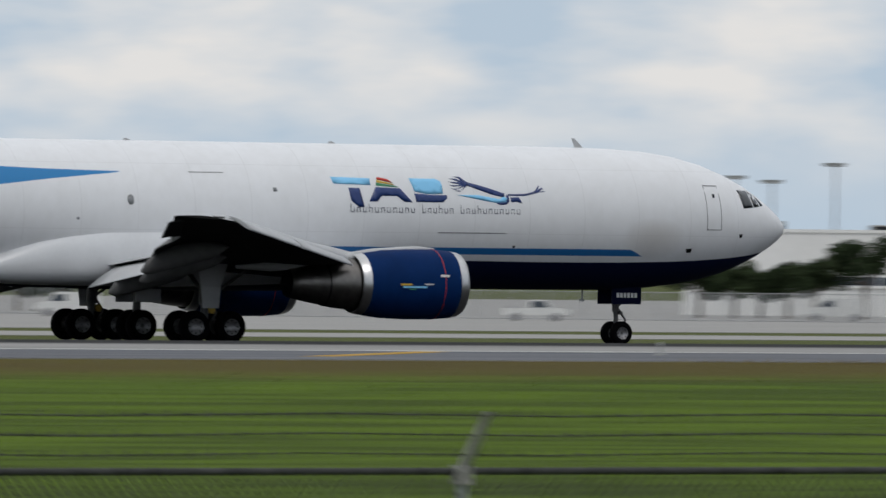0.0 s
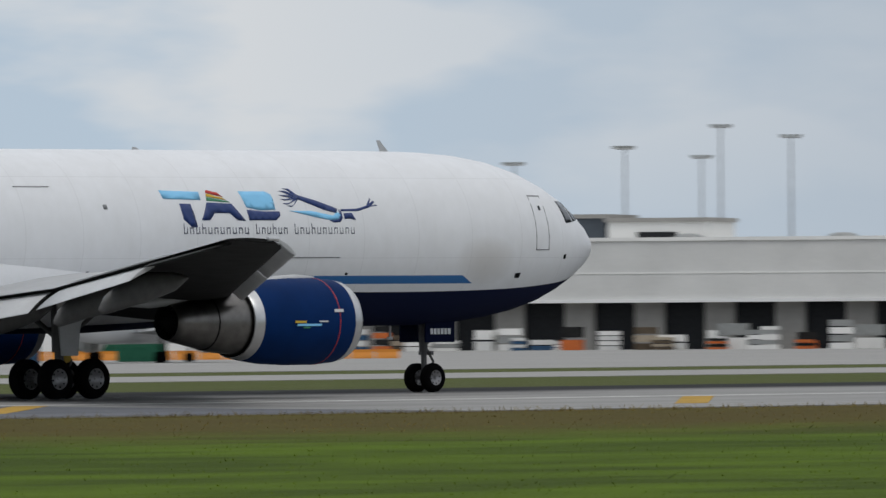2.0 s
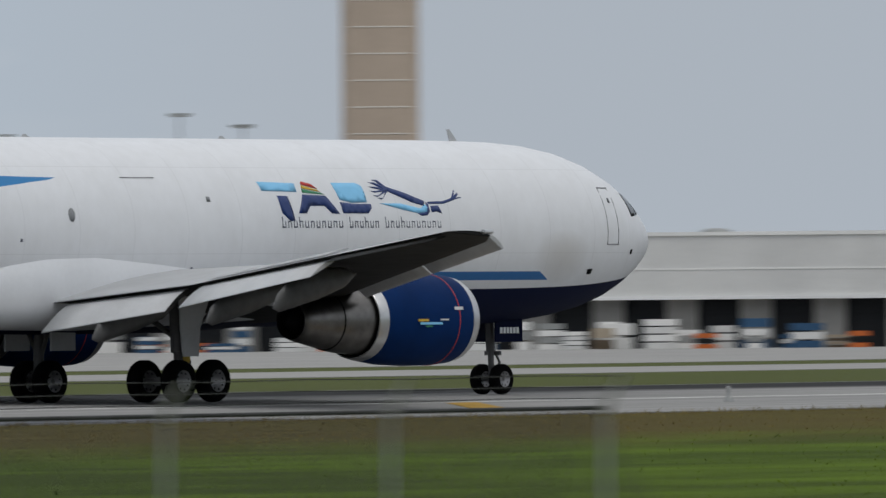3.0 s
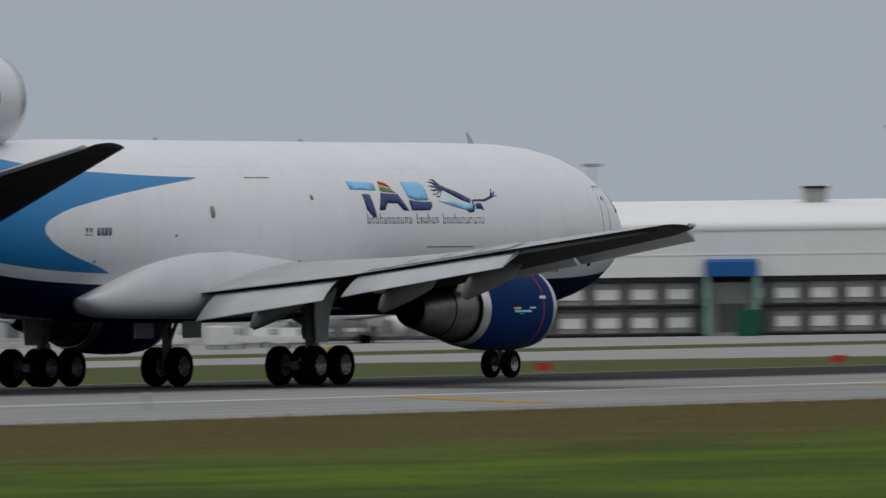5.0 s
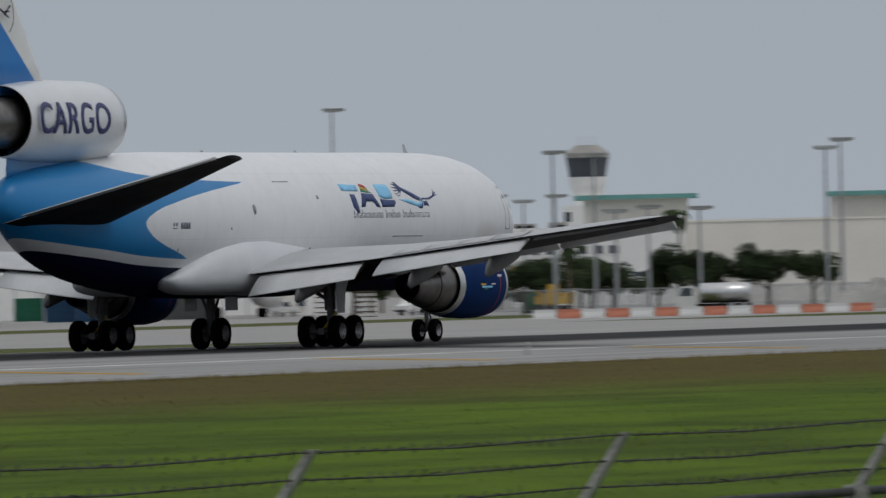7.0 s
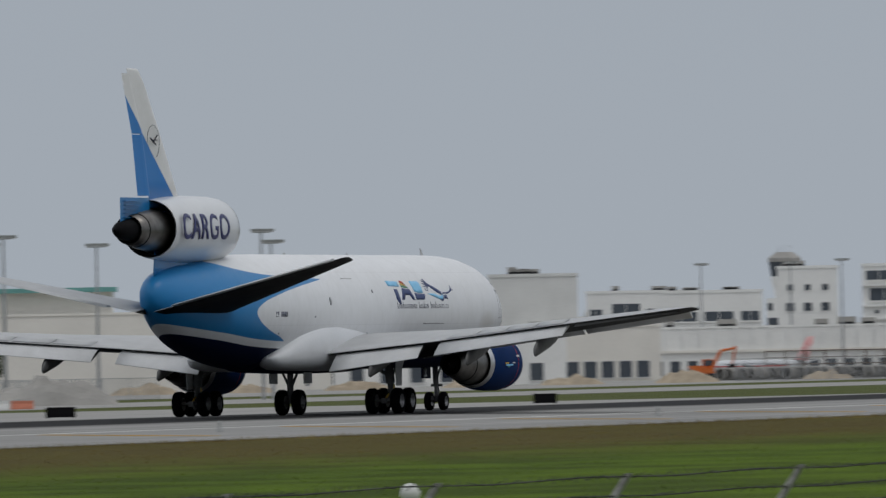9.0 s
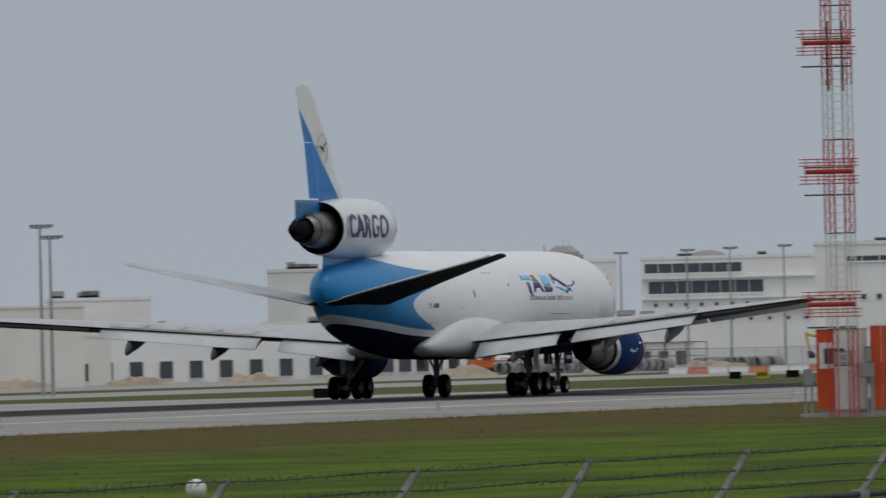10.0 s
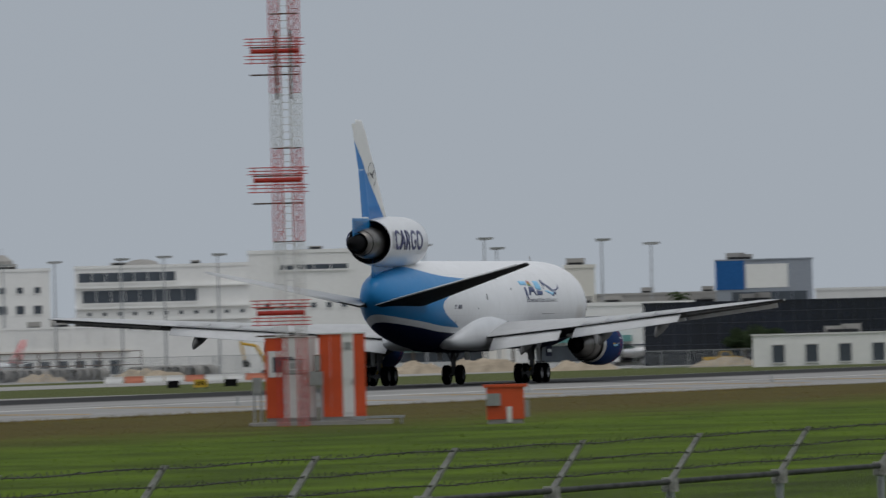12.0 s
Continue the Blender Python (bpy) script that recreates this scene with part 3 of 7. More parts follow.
def build_engine(jet, s):
    y, z = s * 7.75, 2.49
    m = Matrix.Translation((-0.45, y, z))
    bm = bmesh.new()
    lathe(bm, [(9.2, 0.0), (9.15, 0.25), (9.0, 1.02), (9.9, 1.10), (10.5, 1.14), (10.72, 1.2), (10.78, 1.27), (10.66, 1.33), (10.35, 1.385), (9.6, 1.44), (8.4, 1.45), (7.2, 1.40), (6.3, 1.28), (5.95, 1.21), (5.9, 1.17), (6.3, 1.1)],
          m, 48, [2, 2, 3, 3, 1, 1, 1, 1, 0, 0, 0, 0, 1, 1, 3])
    cowl = part("engine_cowl", bm, [COWL, ALU, BLACK, DARK], jet, "glossy cobalt blue engine cowling with a bare metal lip")
    bm = bmesh.new()
    lathe(bm, [(6.4, 1.08), (5.9, 1.08), (5.2, 1.02), (4.6, 0.93), (4.56, 0.90), (3.9, 0.78), (3.3, 0.66), (3.0, 0.58), (3.0, 0.54), (3.5, 0.50)], m, 40, [0, 0, 0, 1, 0, 0, 0, 1, 1])
    noz = part("exhaust_nozzle", bm, [STEEL, BLACK], cowl, "brushed heat-stained steel exhaust nozzle")
    bm = bmesh.new()
    lathe(bm, [(3.9, 0.52), (3.3, 0.40), (2.9, 0.22), (2.7, 0.04)], m, 24)
    part("exhaust_plug", bm, BLACK, cowl)
    # red warning band and small emblem of plain strokes
    bm = bmesh.new()
    lathe(bm, [(9.60, 1.444), (9.60, 1.452), (9.57, 1.452), (9.57, 1.444)], m, 48)
    part("warning_band", bm, RED, cowl)
    for k, (a0, a1, x0, x1, mt) in enumerate(((-6, -3, 7.6, 8.7, PALE), (-2, 1, 7.5, 8.0, YELLOW), (-9, -7, 7.9, 8.2, GREEN), (-1, 1, 8.6, 9.0, CABW0), (12, 16, 9.35, 9.75, CABW0))):
        bm = bmesh.new()
        rows = []
        for x in (x0, x1):
            rows.append([bm.verts.new((x, y + s * 1.462 * math.cos(radians(a)), z + 1.462 * math.sin(radians(a)))) for a in (a0, (a0 + a1) / 2, a1)])
        for i in range(2):
            bm.faces.new((rows[0][i], rows[1][i], rows[1][i + 1], rows[0][i + 1]))
        g = bmesh.ops.extrude_face_region(bm, geom=list(bm.faces))
        for v in g["geom"]:
            if isinstance(v, bmesh.types.BMVert):
                v.co.y -= s * 0.02
        for v in bm.verts:
            v.co.x -= 0.45
        part("emblem_stroke", bm, mt, cowl)
    # pylon up to the wing
    bm = bmesh.new()
    rings = []
    for x, zt, zb, w in ((9.3, 3.98, 3.86, 0.03), (8.4, 4.06, 3.75, 0.2), (6.5, 3.95, 3.5, 0.27), (4.2, 3.6, 3.15, 0.27), (1.8, 3.35, 2.95, 0.2), (0.2, 3.2, 3.05, 0.05)):
        rings.append([(x, y + w * math.cos(a), (zt + zb) / 2 + (zt - zb) / 2 * math.sin(a)) for a in [2 * math.pi * (i + 0.5) / 12 for i in range(12)]])
    loft(bm, rings)
    part("pylon", bm, GREY, jet)


def wheel_mesh(r, w):
    bm = bmesh.new()
    h = w / 2
    prof = [(-h * 0.55, 0.02), (-h * 0.55, r * 0.30), (-h * 0.75, r * 0.34), (-h * 0.75, r * 0.48), (-h * 0.92, r * 0.52), (-h, r * 0.72), (-h * 0.86, r * 0.92), (-h * 0.5, r), (0, r * 1.0),
            (h * 0.5, r), (h * 0.86, r * 0.92), (h, r * 0.72), (h * 0.92, r * 0.52), (h * 0.75, r * 0.48), (h * 0.75, r * 0.34), (h * 0.55, r * 0.30), (h * 0.55, 0.02)]
    lathe(bm, prof, pose(0, 0, 0, 0, 0, 90), 36, [1, 1, 1, 1, 0, 0, 0, 0, 0, 0, 0, 0, 1, 1, 1, 1], close=True)
    for k in range(8):
        a = 2 * math.pi * k / 8
        c = Vector((math.cos(a), 0, math.sin(a))) * r * 0.4
        for sgn in (-1, 1):
            rod(bm, c + Vector((0, sgn * h * 0.7, 0)), c + Vector((0, sgn * h * 0.8, 0)), r * 0.05, 6, 0)
    me = bpy.data.meshes.new("wheel")
    bmesh.ops.recalc_face_normals(bm, faces=bm.faces)
    bm.to_mesh(me)
    bm.free()
    me.materials.append(TYRE), me.materials.append(HUB)
    return me


WHEELS = []


def add_wheels(gear, me, places):
    for p in places:
        w = new("wheel", me)
        w.parent = gear
        w.matrix_basis = pose(*p)
        WHEELS.append((w, p))


def build_gear(jet):
    big, small = wheel_mesh(0.66, 0.50), wheel_mesh(0.50, 0.36)
    for s in (-1, 1):
        y = s * 5.33
        bm = bmesh.new()
        rod(bm, (0, y, 0.72), (0, y, 1.7), 0.15, 14)
        rod(bm, (0, y, 1.55), (0.1, y * 0.97, 3.4), 0.24, 14)
        box(bm, -1.0, 1.0, y - 0.14, y + 0.14, 0.52, 0.80)
        for x in (-0.82, 0.82):
            rod(bm, (x, y - 0.8, 0.66), (x, y + 0.8, 0.66), 0.09, 10)
        rod(bm, (0.05, y, 1.9), (0.1, y - s * 1.9, 3.0), 0.09, 8)
        rod(bm, (0.1, y, 1.8), (1.9, y, 3.0), 0.07, 8)
        rod(bm, (0.28, y, 0.8), (0.55, y, 1.25), 0.05, 6)
        rod(bm, (0.55, y, 1.25), (0.2, y, 1.75), 0.05, 6)
        rod(bm, (-0.3, y, 1.0), (-0.75, y, 0.75), 0.05, 6, 1)
        rod(bm, (0.3, y - 0.1, 1.35), (0.3, y + 0.1, 1.35), 0.16, 10, 1)
        gear = part("main_gear", bm, [STRUT, YELLOW], jet, "grey four-wheel landing gear leg")
        add_wheels(gear, big, [(x, y + d, 0.66) for x in (-0.82, 0.82) for d in (-0.69, 0.69)])
        bm = bmesh.new()
        rings = [[(x0, y + s * 0.42 + s * k * 0.25, z), (x1, y + s * 0.42 + s * k * 0.25, z), (x1, y + s * 0.48 + s * k * 0.25, z), (x0, y + s * 0.48 + s * k * 0.25, z)]
                 for k, z, x0, x1 in ((0, 1.42, -0.3, 0.42), (0, 2.3, -0.42, 0.5), (1, 3.35, -0.75, 0.72))]
        loft(bm, rings, smooth=False)
        part("gear_door", bm, GREY, gear, "long grey door panel beside the leg")
    bm = bmesh.new()
    rod(bm, (-0.5, 0, 0.7), (-0.45, 0, 2.5), 0.17, 14)
    rod(bm, (-0.5, -0.6, 0.66), (-0.5, 0.6, 0.66), 0.09, 10)
    rod(bm, (-0.45, 0, 1.3), (-0.5, 0.55, 2.5), 0.07, 8)
    rod(bm, (-0.45, 0, 1.3), (-0.5, -0.55, 2.5), 0.07, 8)
    gear = part("centre_gear", bm, STRUT, jet, "grey two-wheel centre landing gear leg")
    add_wheels(gear, big, [(-0.5, d, 0.66) for d in (-0.46, 0.46)])
    for s in (-1, 1):
        bm = bmesh.new()
        box(bm, -1.0, 0.15, s * 0.95 - 0.03, s * 0.95 + 0.03, 1.62, 2.6)
        part("gear_door", bm, GREY, gear)
    bm = bmesh.new()
    rod(bm, (22.07, 0, 0.5), (22.03, 0, 1.5), 0.1, 12)
    rod(bm, (22.03, 0, 1.4), (21.95, 0, 2.75), 0.15, 12)
    rod(bm, (22.07, -0.5, 0.5), (22.07, 0.5, 0.5), 0.07, 10)
    rod(bm, (22.0, 0, 1.5), (23.2, 0, 2.7), 0.06, 8)
    rod(bm, (22.25, 0, 0.65), (22.5, 0, 1.05), 0.045, 6)
    rod(bm, (22.5, 0, 1.05), (22.18, 0, 1.5), 0.045, 6)
    box(bm, 22.1, 22.2, -0.32, 0.32, 1.28, 1.42)
    gear = part("nose_gear", bm, STRUT, jet, "grey twin-wheel nose landing gear leg")
    add_wheels(gear, small, [(22.07, d, 0.5) for d in (-0.4, 0.4)])
    for s in (-1, 1):
        bm = bmesh.new()
        box(bm, 21.5, 22.9, s * 0.62 - 0.03, s * 0.62 + 0.03, 1.72, 2.55)
        door = part("gear_door", bm, NAVY, gear, "navy gear door carrying a white number bar")
        for k in range(6):
            bm = bmesh.new()
            box(bm, 21.72 + k * 0.17, 21.84 + k * 0.17, s * 0.655 - 0.012, s * 0.655 + 0.012, 2.0, 2.2)
            part("number_bar", bm, WHITE, door)


def build_tail(jet):
    # fin
    fin_mat = bpy.data.materials.new("fin_livery")
    fin_mat.use_nodes = True
    nt = fin_mat.node_tree
    N, L = nt.nodes.new, nt.links.new
    bsdf = nt.nodes["Principled BSDF"]
    tc, sep = N("ShaderNodeTexCoord"), N("ShaderNodeSeparateXYZ")
    L(tc.outputs["Object"], sep.inputs[0])
    ed, lt = N("ShaderNodeMath"), N("ShaderNodeMath")
    ed.operation, ed.inputs[1].default_value, ed.inputs[2].default_value = "MULTIPLY_ADD", -1.23, -3.5
    L(sep.outputs["Z"], ed.inputs[0])
    lt.operation = "LESS_THAN"
    L(sep.outputs["X"], lt.inputs[0]), L(ed.outputs[0], lt.inputs[1])
    nz, mx, m2 = N("ShaderNodeTexNoise"), N("ShaderNodeMix"), N("ShaderNodeMix")
    nz.inputs["Scale"].default_value = 2.0
    mx.data_type = m2.data_type = "RGBA"
    L(tc.outputs["Object"], nz.inputs["Vector"]), L(nz.outputs["Fac"], mx.inputs[0])
    mx.inputs[6].default_value, mx.inputs[7].default_value = (0.8, 0.8, 0.8, 1), (0.7, 0.7, 0.69, 1)
    L(lt.outputs[0], m2.inputs[0]), L(mx.outputs[2], m2.inputs[6])
    m2.inputs[7].default_value = (0.018, 0.19, 0.54, 1)
    L(m2.outputs[2], bsdf.inputs["Base Color"])
    bsdf.inputs["Roughness"].default_value = 0.35
    bm = bmesh.new()
    rows = []
    for z, le, te, th in ((10.6, -15.9, -20.3, 0.5), (12.0, -17.0, -20.6, 0.46), (14.5, -18.9, -21.4, 0.34), (16.8, -20.8, -22.7, 0.22), (17.45, -21.5, -23.15, 0.16), (17.55, -21.75, -23.1, 0.05)):
        rows.append([(x, t2, z) for x, _, t2 in [(p[0], 0, p[2]) for p in airfoil(le, te, 0, 0, 0, th, 10)]])
    loft(bm, rows)
    fin = part("tail_fin", bm, fin_mat, jet, "tall swept fin, white with a blue wedge")
    for z0, z1 in ((11.2, 14.25), (14.3, 17.3)):
        bm = bmesh.new()
        rows = []
        for z in (z0, z1):
            te0 = np.interp(z, (10.6, 14.5, 17.5), (-20.3, -21.4, -23.15))
            rows.append([(p[0], p[2], z) for p in airfoil(te0 + 0.15, np.interp(z, (10.6, 14.3, 17.5), (-21.8, -22.6, -24.0)), 0, 0, 0, np.interp(z, (10.6, 17.5), (0.34, 0.12)), 8)])
        loft(bm, rows, smooth=False)
        part("rudder", bm, fin_mat, fin)
    # blue lower rudder block over the nozzle
    bm = bmesh.new()
    rows = [[(p[0], p[2], z) for p in airfoil(-20.4, -24.4, 0, 0, 0, 0.42, 8)] for z in (9.9, 11.1)]
    loft(bm, rows, smooth=False)
    lower = part("lower_rudder", bm, BLUE, fin, "blue ribbed lower rudder block")
    for k in range(5):
        bm = bmesh.new()
        box(bm, -24.0, -22.0, -0.16, 0.16, 10.1 + k * 0.2, 10.13 + k * 0.2)
        part("rib", bm, BLUE, lower)
    # emblem ring on the fin: plain arcs
    for s in (-1, 1):
        bm = bmesh.new()
        for i in range(22):
            a0, a1 = radians(-60 + i * 11), radians(-60 + (i + 1) * 11)
            rod(bm, (-20.1 + 0.85 * math.cos(a0), s * 0.19, 13.9 + 0.85 * math.sin(a0)), (-20.1 + 0.85 * math.cos(a1), s * 0.19, 13.9 + 0.85 * math.sin(a1)), 0.014, 4)
        for k in range(3):
            rod(bm, (-20.5 + k * 0.2, s * 0.19, 14.1 - k * 0.12), (-19.7 + k * 0.08, s * 0.19, 13.75 + 0.25 * k), 0.03, 4)
        part("emblem_ring", bm, NAVY, fin)
    # third engine
    z = 9.55
    m = Matrix.Translation((0, 0, z)) @ pose(0, 0, 0, 0, 1.6, 0)
    bm = bmesh.new()
    lathe(bm, [(-13.5, 0.0), (-13.3, 1.2), (-12.2, 1.32), (-11.6, 1.40), (-11.45, 1.48), (-11.6, 1.56), (-12.0, 1.62), (-13.0, 1.68), (-15.8, 1.70), (-18.2, 1.64), (-19.7, 1.52), (-20.35, 1.44), (-20.37, 1.38), (-19.4, 1.3)],
          Matrix.Translation((0, 0, z)), 48, [2, 2, 1, 1, 1, 1, 0, 0, 0, 0, 0, 2, 2])
    cowl = part("tail_engine_cowl", bm, [WHITE, ALU, BLACK], jet, "white tail engine cowling lettered in navy")
    m = Matrix.Translation((0, 0, z - 0.08))
    bm = bmesh.new()
    lathe(bm, [(-19.2, 1.02), (-20.4, 1.06), (-21.4, 0.98), (-22.4, 0.86), (-22.45, 0.82), (-23.3, 0.72), (-23.3, 0.66), (-22.6, 0.62)], m, 40, [0, 0, 0, 1, 0, 1, 1])
    part("exhaust_nozzle", bm, [STEEL, BLACK], cowl, "brushed steel exhaust nozzle")
    bm = bmesh.new()
    lathe(bm, [(-22.6, 0.60), (-23.6, 0.54), (-24.4, 0.42), (-24.95, 0.24), (-25.2, 0.05)], m, 24)
    part("exhaust_plug", bm, BLACK, cowl)
    # lettering round the cowl, on both sides
    for s in (-1, 1):
        fc = bpy.data.curves.new("lettering", "FONT")
        fc.body, fc.size, fc.align_x, fc.align_y = "CARGO", 1.82, "CENTER", "CENTER"
        fc.offset, fc.space_character = 0.028, 1.06
        fo = bpy.data.objects.new("lettering", fc)
        scene.collection.objects.link(fo)
        me = bpy.data.meshes.new_from_object(fo.evaluated_get(bpy.context.evaluated_depsgraph_get()))
        bpy.data.objects.remove(fo)
        bm = bmesh.new()
        bm.from_mesh(me)
        bmesh.ops.subdivide_edges(bm, edges=[e for e in bm.edges if e.calc_length() > 0.25], cuts=2)
        bmesh.ops.triangulate(bm, faces=bm.faces)
        for v in bm.verts:
            u, w = v.co.x, v.co.y
            a = w / 1.70 + 0.02
            v.co = Vector((-16.7 - s * u, s * 1.712 * math.cos(a), z + 1.712 * math.sin(a)))
        g = bmesh.ops.extrude_face_region(bm, geom=list(bm.faces))
        for v in g["geom"]:
            if isinstance(v, bmesh.types.BMVert):
                v.co.y -= s * 0.03
        part("lettering", bm, material("lettering_navy", (0.02, 0.025, 0.12), 0.4, vary=0.05), cowl, "navy word CARGO")
    # pylon between fuselage and engine
    bm = bmesh.new()
    rows = []
    for zz, le, te, th in ((7.0, -13.6, -19.9, 1.4), (7.6, -14.2, -19.9, 1.05), (8.1, -14.4, -19.8, 1.05), (8.6, -14.2, -19.6, 1.3)):
        rows.append([(p[0], p[2], zz) for p in airfoil(le, te, 0, 0, 0, th, 12)])
    loft(bm, rows)
    part("engine_pylon", bm, BLUE, jet)
    # tailplane
    for s in (-1, 1):
        bm = bmesh.new()
        rows = []
        for k in range(7):
            u = k / 6
            y = 0.5 + u * 10.35
            le, te = -13.6 - u * 6.9, -21.3 - u * 0.95
            zt = 5.55 + (y - 1.2) * 0.238
            rows.append(airfoil(le, te, s * y, zt - 0.055 * (le - te), zt, (le - te) * 0.085, 10))
        loft(bm, rows)
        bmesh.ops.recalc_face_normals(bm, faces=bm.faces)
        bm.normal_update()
        # underside shade painted on with the darker grey
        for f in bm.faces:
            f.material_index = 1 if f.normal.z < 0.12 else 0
        st = part("tailplane", bm, [GREY, DARK], jet, "pale grey tailplane with shade painted on its underside")
        bm = bmesh.new()
        rows = []
        for k in range(4):
            u = 0.06 + 0.9 * k / 3
            y = 1.2 + u * 9.65
            te = -21.3 - u * 0.95
            rows.append(airfoil(te + 0.1, te - 0.95 + 0.45 * u, s * y, 5.55 + u * 2.3, 5.52 + u * 2.3, 0.12, 6))
        loft(bm, rows)
        part("elevator", bm, GREY, st)


def build_jet():
    jet = thing("cargo_jet", "white three-engined cargo jet, navy belly and blue tail, rolling", "aircraft")
    bm = bmesh.new()
    n = 72
    xs = sorted(p[0] for p in SECTIONS)
    dense = []
    for a, b in zip(xs, xs[1:]):
        k = max(1, int((b - a) / 0.8))
        dense += [a + (b - a) * i / k for i in range(k)]
    dense.append(xs[-1])
    # smooth the profile between stations
    s = sorted(SECTIONS)
    sx = np.array([p[0] for p in s])

    def smooth_at(x, k):
        vals = np.array([p[k] for p in s])
        i = int(np.clip(np.searchsorted(sx, x) - 1, 0, len(sx) - 2))
        g = np.gradient(vals, sx)
        hh = sx[i + 1] - sx[i]
        u = (x - sx[i]) / hh
        return ((2 * u ** 3 - 3 * u ** 2 + 1) * vals[i] + (u ** 3 - 2 * u ** 2 + u) * hh * g[i] + (-2 * u ** 3 + 3 * u ** 2) * vals[i + 1] + (u ** 3 - u ** 2) * hh * g[i + 1])

    rings = []
    for x in dense:
        t, b, w = (max(v, 0.02) for v in (smooth_at(x, 1), smooth_at(x, 2), smooth_at(x, 3)))
        c, h = (t + b) / 2, (t - b) / 2
        rings.append([(x, w * math.cos(2 * math.pi * i / n), c + h * math.sin(2 * math.pi * i / n)) for i in range(n)])
    loft(bm, rings)
    fuselage = part("fuselage", bm, livery(), jet, "long white fuselage with navy belly, blue stripe and blue tail")
    # wing root fairings
    for s_ in (-1, 1):
        bm = bmesh.new()
        rings = []
        def bulge(v, e):
            return math.copysign(abs(v) ** e, v)
        for x, yc, zc, hh, w in ((-9.1, 2.02, 3.0, 0.06, 0.1), (-9.0, 1.98, 3.02, 0.26, 0.34), (-8.7, 1.95, 3.08, 0.5, 0.58), (-8.2, 1.9, 3.15, 0.72, 0.86), (-7.4, 1.82, 3.26, 0.92, 1.1), (-6.0, 1.75, 3.38, 1.08, 1.28), (-4.0, 1.75, 3.46, 1.18, 1.36), (-1.0, 1.75, 3.48, 1.24, 1.36), (2.0, 1.75, 3.42, 1.1, 1.25), (6.0, 1.75, 3.3, 0.85, 1.05), (9.5, 1.75, 3.2, 0.6, 0.8), (12.0, 1.75, 3.1, 0.25, 0.45)):
            # the upper half rises further, rounds into the hull and is raked forward at the aft end
            rake = 1.7 * min(1.0, max(0.0, (-1.0 - x) / 7.5))
            ring = []
            for i in range(32):
                ca, sa = math.cos(2 * math.pi * i / 32), math.sin(2 * math.pi * i / 32)
                dz = 1.3 * hh * bulge(sa, 0.9) if sa > 0 else hh * bulge(sa, 0.66)
                ring.append((x + rake * max(0.0, dz), s_ * (yc + w * bulge(ca, 0.72)), zc + dz))
            rings.append(ring)
        loft(bm, rings)
        part("wing_root_fairing", bm, WHITE, jet, "bulging white wing root fairing")
        build_wing(jet, s_)
        build_engine(jet, s_)
    # dark keel fairing between the wings
    bm = bmesh.new()
    rings = []
    for x, w, zb in ((-8.5, 1.2, 2.45), (-6, 2.2, 2.2), (0, 2.6, 2.12), (6, 2.5, 2.14), (9, 1.6, 2.28)):
        rings.append([(x, w * math.cos(a), 2.9 + (2.9 - zb) * math.sin(a)) for a in [2 * math.pi * i / 20 for i in range(20)]])
    loft(bm, rings)
    part("belly_fairing", bm, NAVY, jet)
    build_tail(jet)
    build_gear(jet)
    # airline marks as plain shapes on both sides
    for s_ in (-1, 1):
        def mark(name, pts, mat):
            decal(name, pts, mat, fuselage, side=s_)
        mark("logo_bar", [(7.12, 6.90), (8.92, 6.86), (8.9, 6.58), (7.2, 6.62)], PALE)
        mark("logo_stem", [(7.86, 6.46), (8.36, 6.45), (8.42, 5.96), (8.52, 5.66), (8.28, 5.66), (7.92, 5.92)], LOGO)
        mark("logo_wedge", [(8.76, 5.9), (9.14, 6.5), (10.26, 6.46), (10.78, 5.88), (10.4, 5.9), (10.08, 6.14), (9.38, 6.14), (9.14, 5.9)], LOGO)
        mark("logo_flash", [(9.16, 6.56), (9.2, 6.68), (10.1, 6.55), (10.24, 6.5)], GREEN)
        mark("logo_flash", [(9.2, 6.7), (9.24, 6.8), (9.9, 6.66), (10.08, 6.58)], YELLOW)
        mark("logo_flash", [(9.24, 6.82), (9.3, 6.92), (9.75, 6.84), (9.98, 6.68)], RED)
        mark("logo_block", [(10.78, 6.88), (12.0, 6.88), (12.22, 6.78), (12.26, 6.62), (12.12, 6.5), (12.25, 6.4), (12.25, 6.26), (11.5, 6.24), (10.92, 6.34)], PALE)
        mark("logo_block", [(10.9, 6.26), (11.6, 6.2), (12.42, 6.2), (12.42, 6.06), (12.2, 5.9), (10.96, 5.9)], LOGO)
        for dx, dz in ((12.88, 6.98), (12.66, 6.9), (12.6, 6.76), (12.6, 6.62), (12.66, 6.48), (12.84, 6.4)):
            mark("bird_feather", [(dx, dz), (dx + 0.3, dz + 0.0), (13.5, 6.73), (13.46, 6.62), (dx + 0.2, dz - 0.05)], LOGO)
        mark("bird_wing", [(13.4, 6.78), (14.3, 6.56), (15.15, 6.3), (15.1, 6.14), (14.5, 6.26), (13.9, 6.46), (13.42, 6.62)], LOGO)
        mark("bird_belly", [(12.9, 6.22), (13.9, 6.22), (14.9, 6.06), (15.1, 6.2), (15.26, 6.1), (15.2, 5.96), (14.8, 5.9), (14.1, 6.0)], PALE)
        mark("bird_breast", [(14.7, 5.9), (15.1, 5.94), (15.22, 6.04), (15.2, 6.28), (15.32, 6.2), (15.34, 5.98), (15.2, 5.84), (14.9, 5.82)], LOGO)
        mark("bird_head", [(15.4, 6.14), (15.8, 6.16), (15.95, 5.9), (15.65, 5.96), (15.42, 5.94)], LOGO)
